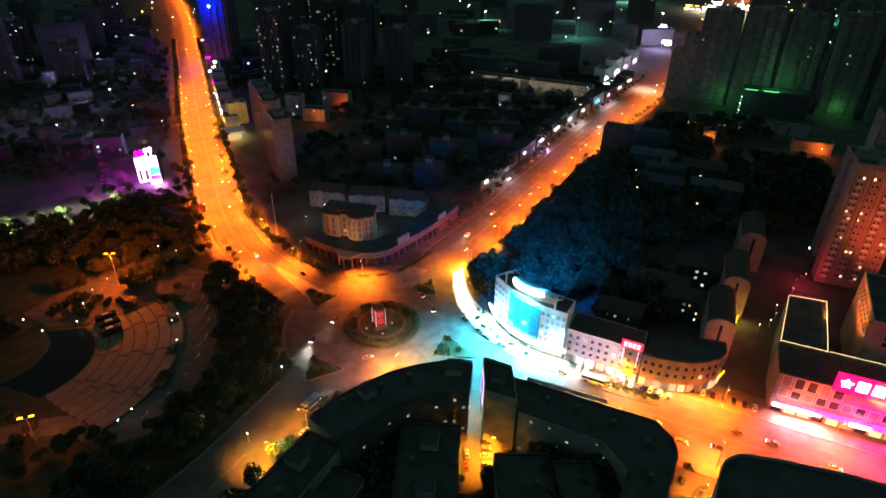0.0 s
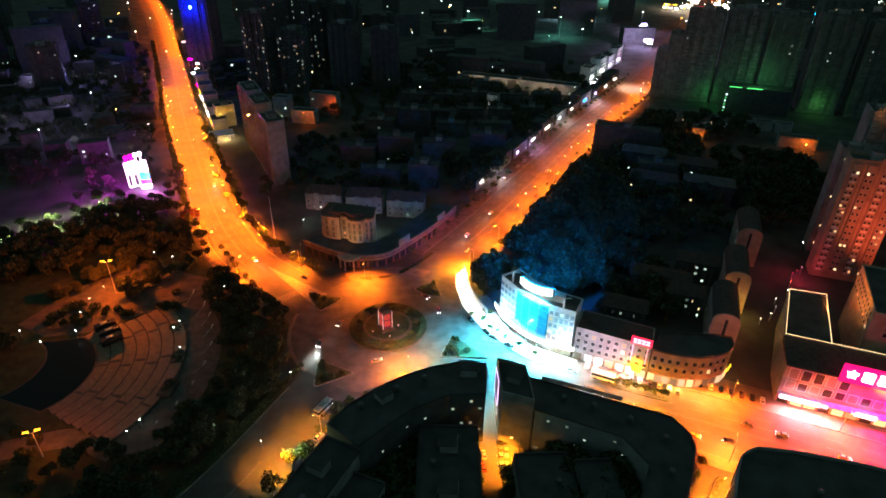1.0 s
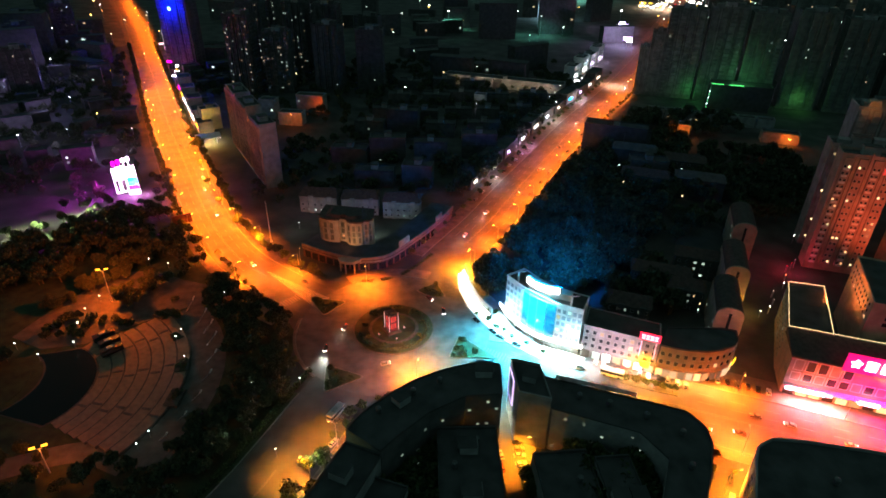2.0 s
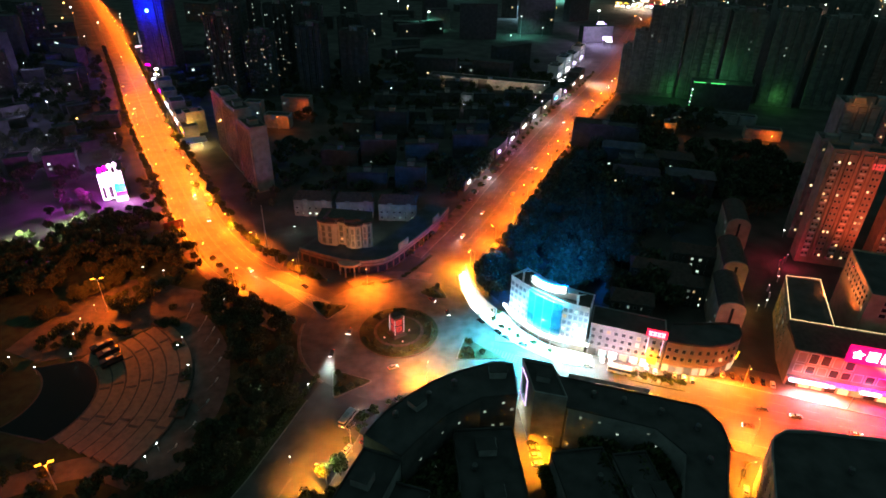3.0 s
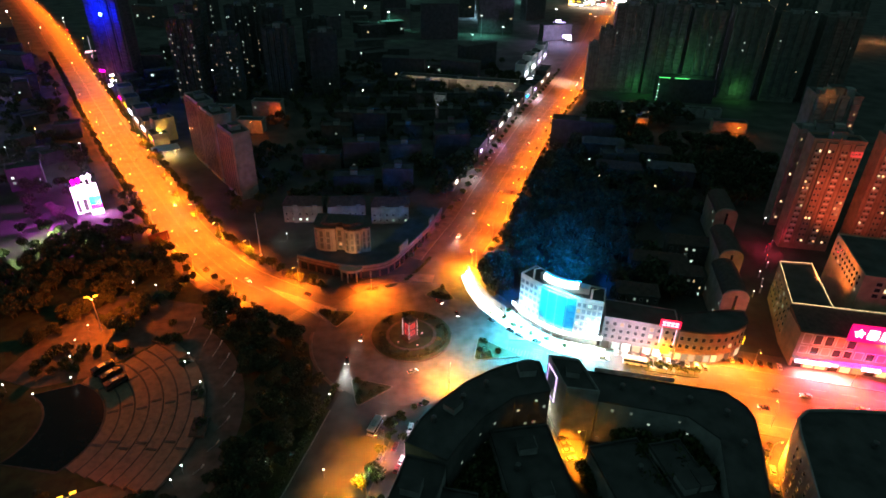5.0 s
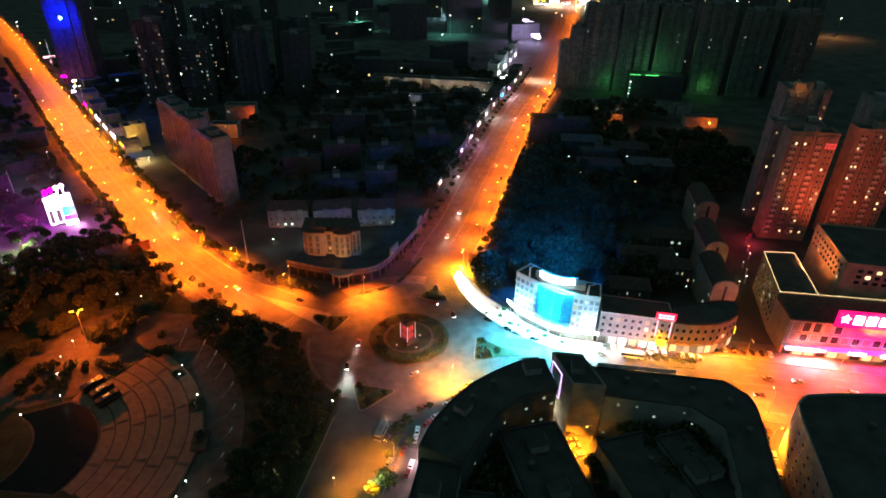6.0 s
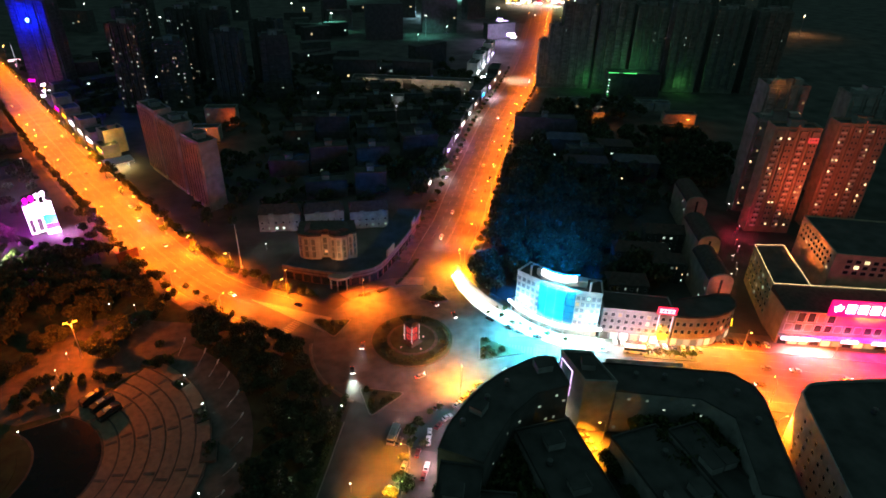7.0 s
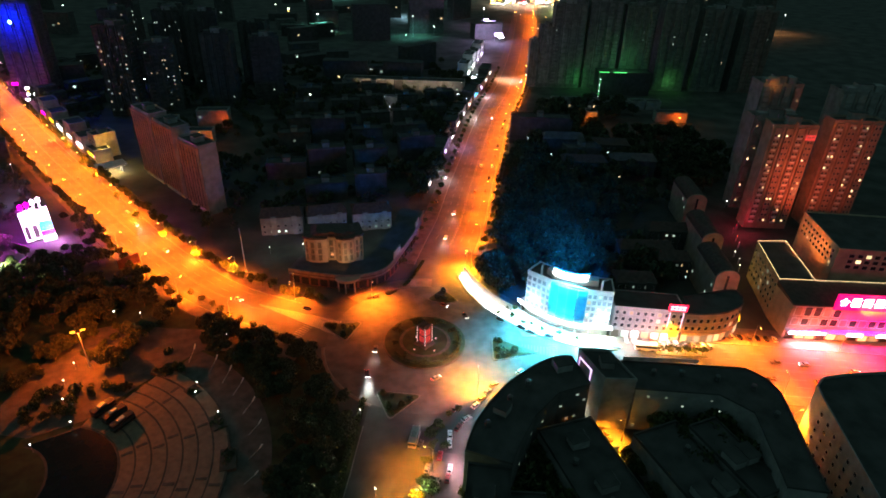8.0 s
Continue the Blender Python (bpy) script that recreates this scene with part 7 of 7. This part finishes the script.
for x, y, turn in ((15.6, 127.2, 5), (15.4, 124.7, 3), (15.2, 122.3, -4), (15.0, 119.2, 6), (9.6, 123, 95), (9.2, 118.5, 92), (71.5, 103, 58), (74, 108.5, 58), (68, 97, 58), (66, 108, 60)):
    car(x, y, turn, rng.choice(("black", "grey", "silver", "red")), z=0.05)
for j in range(10):
    p, h = along(ROAD_B, 100 + j * 11, 5, 16, 1)[0]
    car(p.x, p.y, h + rng.uniform(-5, 5), rng.choice(("white", "silver", "grey", "black")), z=0.2)
for j in range(8):
    p, h = along(ROAD_B, 120 + j * 19, 5, -9.5, 1)[0]
    car(p.x, p.y, h + 180, rng.choice(("white", "grey", "black", "red")))


def bus(x, y, turn, paint="white", length=9.6, lit=True, label="yellow-white town bus driving with its lights on"):
    t = thing("bus", spot_m(x, y, 0.05, turn), label, "bus", "buses")
    h = length / 2
    bm = bmesh.new()
    box(bm, -h, h, -1.2, 1.2, 0.4, 1.4)
    bmesh.ops.bevel(bm, geom=list(bm.edges), offset=0.12, segments=1, affect="EDGES")
    part("body", bm, PAINTS[paint], t)
    bm = bmesh.new()
    box(bm, -h, h, -1.2, 1.2, 2.4, 2.95)
    bmesh.ops.bevel(bm, geom=list(bm.edges), offset=0.15, segments=2, affect="EDGES")
    part("roof", bm, PAINTS[paint], t)
    bm = bmesh.new()
    box(bm, -h + 0.08, h - 0.08, -1.15, 1.15, 1.35, 2.45)
    part("glazing", bm, M["glass"], t)
    bm = bmesh.new()
    box(bm, -1.4, 1.0, -0.7, 0.7, 2.95, 3.2)
    part("roof_unit", bm, M["metal"], t)
    for wx in (-h * 0.62, h * 0.6):
        for wy in (-1.1, 1.1):
            bm = bmesh.new()
            tube(bm, (wx, wy - 0.14, 0.48), (wx, wy + 0.14, 0.48), 0.48, sides=14)
            part("wheel", bm, M["tyre"], t)
    for s in (-0.85, 0.85):
        bm = bmesh.new()
        box(bm, h - 0.02, h + 0.06, s - 0.2, s + 0.2, 0.7, 0.95)
        part("headlight", bm, G["head"] if lit else M["frame"], t)
    if lit:
        c, s = math.cos(radians(turn)), math.sin(radians(turn))
        lamp_light("headlight_beam", "SPOT", (x + (h + 0.4) * c, y + (h + 0.4) * s, 1.0), 3500, (1, 0.85, 0.5), 0.1, 60, (x + 16 * c, y + 16 * s, 0))


bus(-40.6, 143.0, 58, "silver", 7.0)
for x, y in ((-129.2, 188.4), (-125.7, 184.4), (-123.2, 180.0)):
    bus(x, y, 40, "black", 7.4, False, "dark coach parked on the plaza with its lights off")
bus(54.7, 154.7, -27, "white", 8.0, False, "white bus standing before the shop row")

# ---- lights of the place ----
# the hotel front and hoarding
for (a, b), power, col in ((((22.4, 191), (26.5, 181)), 16000, (0.3, 0.85, 1.0)), (((26.5, 181), (33.5, 172.2)), 18000, (0.12, 0.8, 1.0)), (((33.5, 172.2), (46.5, 165.4)), 20000, (0.6, 1.0, 0.95))):
    a, b = Vector(a), Vector(b)
    d = (b - a).normalized()
    n = Vector((d.y, -d.x))
    c = (a + b) / 2 + n * 0.8
    lamp = lamp_light("canopy_light", "AREA", (c.x, c.y, 4.6), power, col, size=((b - a).length, 0.5), spot=120)
    lamp.matrix_world = pose(UNIT * c.x, UNIT * c.y, UNIT * 4.6, 0, 0, math.degrees(math.atan2(d.y, d.x))) @ pose(0, 0, 0, -38, 0, 0)
for a, b in (((10.4, 224), (9.8, 212.5)), ((9.9, 212), (11.6, 200.5)), ((11.7, 200), (15.0, 191.8))):
    a, b = Vector(a), Vector(b)
    d = (b - a).normalized()
    lamp = lamp_light("hoarding_light", "AREA", (0, 0, 3), 9000, (1.0, 0.97, 0.88), size=((b - a).length, 0.4), spot=80)
    lamp.matrix_world = pose(UNIT * (a.x + b.x) / 2, UNIT * (a.y + b.y) / 2, UNIT * 3.3, 0, 0, math.degrees(math.atan2(d.y, d.x)))
lamp_light("facade_light", "SPOT", (26, 173, 6.0), 24000, (0.02, 0.5, 1.0), 0.5, 100, (34.5, 177.5, 13))
lamp_light("facade_light", "SPOT", (20, 186, 6.0), 9000, (0.3, 0.7, 1.0), 0.5, 90, (27, 188, 12))
lamp_light("facade_light", "SPOT", (42, 163.5, 6.0), 9500, (0.4, 0.75, 1.0), 0.5, 90, (43, 170, 12))
# lamp added behind the hotel: blue on the trees in place of haze
lamp_light("sign_back_light", "SPOT", (44, 196, 27), 110000, (0.0, 0.2, 1.0), 1.5, 135, (42, 226, 2))
lamp_light("sign_front_light", "AREA", (30.2, 175.2, 25), 70000, (0.06, 0.7, 1.0), target=(24, 168, 2), size=(13, 2), spot=115)
# the mall and its neighbours
lamp_light("mall_sign_light", "AREA", (*local(f0, 30, -1.4), 16), 50000, (1.0, 0.0, 0.2), target=(*local(f0, 30, -9), 3), size=(28, 6), spot=140)
lamp_light("shop_front_light", "AREA", (*local(f0, 9, -3.0), 4.2), 15000, (1.0, 0.28, 0.3), target=(*local(f0, 9, -7), -2), size=(14, 0.6), spot=140)
lamp_light("row_shop_light", "AREA", (59, 157.3, 3.6), 9000, (1.0, 0.6, 0.45), target=(56, 151, -2), size=(22, 0.6), spot=150)
lamp_light("corner_shop_light", "AREA", (84, 147.8, 3.6), 8000, (1.0, 0.36, 0.06), target=(82, 141, -2), size=(18, 0.6), spot=150)
# unseen spot added to wash the residential towers red
lamp_light("roof_floodlight", "SPOT", (168, 186, 19.5), 30000, (1.0, 0.1, 0.035), 0.5, 95, (190, 207, 32))
lamp_light("lane_floodlight", "SPOT", (117, 166, 15), 6000, (1.0, 0.2, 0.12), 0.5, 95, (108, 184, 4))
# unseen spot added to warm the tall block's side
lamp_light("roof_floodlight", "SPOT", (136, 168, 19.0), 16000, (1.0, 0.22, 0.04), 0.5, 120, (152, 170, 22))
lamp_light("facade_light", "SPOT", (50, 143, 8), 24000, (1.0, 0.66, 0.95), 0.5, 66, (57, 162, 9))
# two unseen spots added over the street to redden the mall and tall block
lamp_light("street_glow_lamp", "SPOT", (103, 124, 12), 60000, (1.0, 0.1, 0.04), 0.5, 56, (122, 138, 5))
lamp_light("street_glow_lamp", "SPOT", (124, 122, 16), 130000, (1.0, 0.15, 0.03), 0.5, 48, (156, 146, 19))
# neon building
lamp_light("neon_light", "POINT", (-177, 314, 15), 36000, (0.8, 0.03, 1.0), 1.5)
lamp_light("neon_entrance_light", "POINT", (-160, 317, 3.0), 9000, (1.0, 0.35, 0.9), 0.5)
# back road
for j in range(3):
    lamp_light("back_road_light", "SPOT", (-212 + j * 18, 259 + j * 15, 8.5), 30000, (0.75, 1.0, 0.45), 0.3, 150)
# filling station, shops on the first avenue
lamp_light("station_light", "POINT", (-141, 399, 4.0), 7000, (1.0, 0.6, 0.06), 0.5)
lamp_light("shop_light", "POINT", (-148, 420, 8), 8000, (1.0, 0.65, 0.1), 0.5)
lamp_light("shop_light", "POINT", (-178, 482, 6), 20000, (0.85, 0.9, 1.0), 0.5)
lamp_light("shop_light", "POINT", (-224, 588, 7), 6000, (1.0, 0.05, 0.4), 0.5)
lamp_light("shop_light", "POINT", (-240, 655, 7), 9000, (1.0, 0.05, 0.5), 0.5)
# point lamp added before the broad tower to spread a round blue halo
lamp_light("searchlight_light", "POINT", (*local((-231, 612), 17, -9, -25), 57), 80000, (0.0, 0.01, 1.0), 1.0)
# shops on the second avenue
for j, col in enumerate(((0.9, 0.95, 1.0), (0.7, 0.45, 1.0), (0.9, 1.0, 1.0), (0.9, 0.85, 1.0))):
    p, h = along(ROAD_B, 130 + j * 62, 5, 16, 1)[0]
    lamp_light("shop_light", "POINT", (p.x, p.y, 5), 3200 + 1800 * j, col, 0.4)
# lanes between the near blocks, and the shops by the park street
lamp_light("lane_light", "SPOT", (12.2, 138, 7), 5000, (1.0, 1.0, 0.7), 0.3, 150)
for x, y in ((-33, 128.5), (-20, 140)):
    lamp_light("shop_front_light", "POINT", (x, y, 3.6), 3500, (1.0, 0.5, 0.6), 0.4)
lamp_light("shop_front_light", "POINT", (-46.0, 121.5, 7.5), 1600, (0.7, 1.0, 0.45), 0.4)
lamp_light("monument_light", "POINT", (-24.5, 179.5, 1.6), 25, (1.0, 0.6, 0.55), 0.3)
lamp_light("estate_sign_light", "POINT", (158, 215, 6), 2500, (1.0, 0.02, 0.1), 0.5)
lamp_light("yard_lamp_light", "POINT", (-88, 426, 6), 1200, SODIUM, 0.4)
lamp_light("yard_lamp_light", "POINT", (-74, 462, 6), 1200, (1.0, 0.12, 0.01), 0.4)
lamp_light("lane_sign_light", "POINT", (70.5, 90, 6), 6000, (1.0, 0.0, 0.1), 0.4)
lamp_light("gable_light", "SPOT", (106, 148, 9), 6000, (1.0, 0.3, 0.2), 0.4, 70, (100, 165, 14))
lamp_light("podium_floodlight", "SPOT", (-41, 233.5, 7.2), 1500, (1.0, 0.5, 0.2), 0.3, 110, (-41, 244, 12))
for x, y in ((-67, 272), (-52, 270), (-30, 262), (-14, 262)):
    t = thing("park_lamp", spot_m(x, y, 0.0), "low courtyard lamp with a bright white globe", "park lamp", "courtyard lamps")
    part("pole", PARK_LAMP[0], None, t)
    part("globe", PARK_LAMP[1], None, t)
    lamp_light("courtyard_light", "POINT", (x, y, 4.2), 350, (0.7, 1.0, 0.85), 0.25)
lamp_light("junction_light", "SPOT", (186, 530, 11), 60000, (1.0, 0.6, 0.35), 0.5, 140)
lamp_light("junction_light", "POINT", (252, 700, 14), 45000, (0.6, 0.5, 1.0), 0.5)

# --- small things on the plaza and along the lane ---
bm = bmesh.new()
box(bm, 0, 9.5, -0.5, 0.5, 0, 0.5)
box(bm, 0.1, 9.4, -0.3, 0.3, 0.5, 4.6)
solid("brick_board", bm, M["tile_red"], "long red-brown board standing beside the avenue", "board", at=pose(-131.0, 279.6, 0.05, 0, 0, 30))
for k, (x, y, w, d, turn) in enumerate(((-112.5, 201.0, 6.5, 3.4, -38), (-102.6, 187.4, 4.6, 4.0, -58), (-95.9, 170.3, 6.5, 4.2, -78), (-93.9, 154.3, 8.0, 4.6, -96))):
    t = thing("planter", pose(x, y, 0.1, 0, 0, turn), "dark square planter bed on the steps", "planter", "plaza planters")
    bm = bmesh.new()
    box(bm, -w / 2, w / 2, -d / 2, d / 2, 0, 1.2)
    part("kerb", bm, M["stone_dark"], t)
    bm = bmesh.new()
    r2 = random.Random(900 + k)
    for _ in range(5):
        leaf_cloud(bm, r2, (r2.uniform(-w / 2 + 0.8, w / 2 - 0.8), r2.uniform(-d / 2 + 0.8, d / 2 - 0.8), 1.4), (1.4, 1.2, 0.7), 60, 0.3)
    part("plants", bm, M["hedge"], t, "dark clipped plants")
bm = bmesh.new()
box(bm, -1.8, 1.8, -0.15, 0.15, 2.6, 3.6)
box(bm, -1.7, -1.5, -0.1, 0.1, 0, 2.6)
box(bm, 1.5, 1.7, -0.1, 0.1, 0, 2.6)
solid("lane_sign", bm, G["yellow"], "small yellow glowing sign at the lane's edge", "sign", at=pose(118.6, 187.6, 0, 0, 0, 60))
lamp_light("lane_sign_light", "POINT", (119.6, 186.4, 3.0), 900, (1.0, 0.7, 0.1), 0.3)
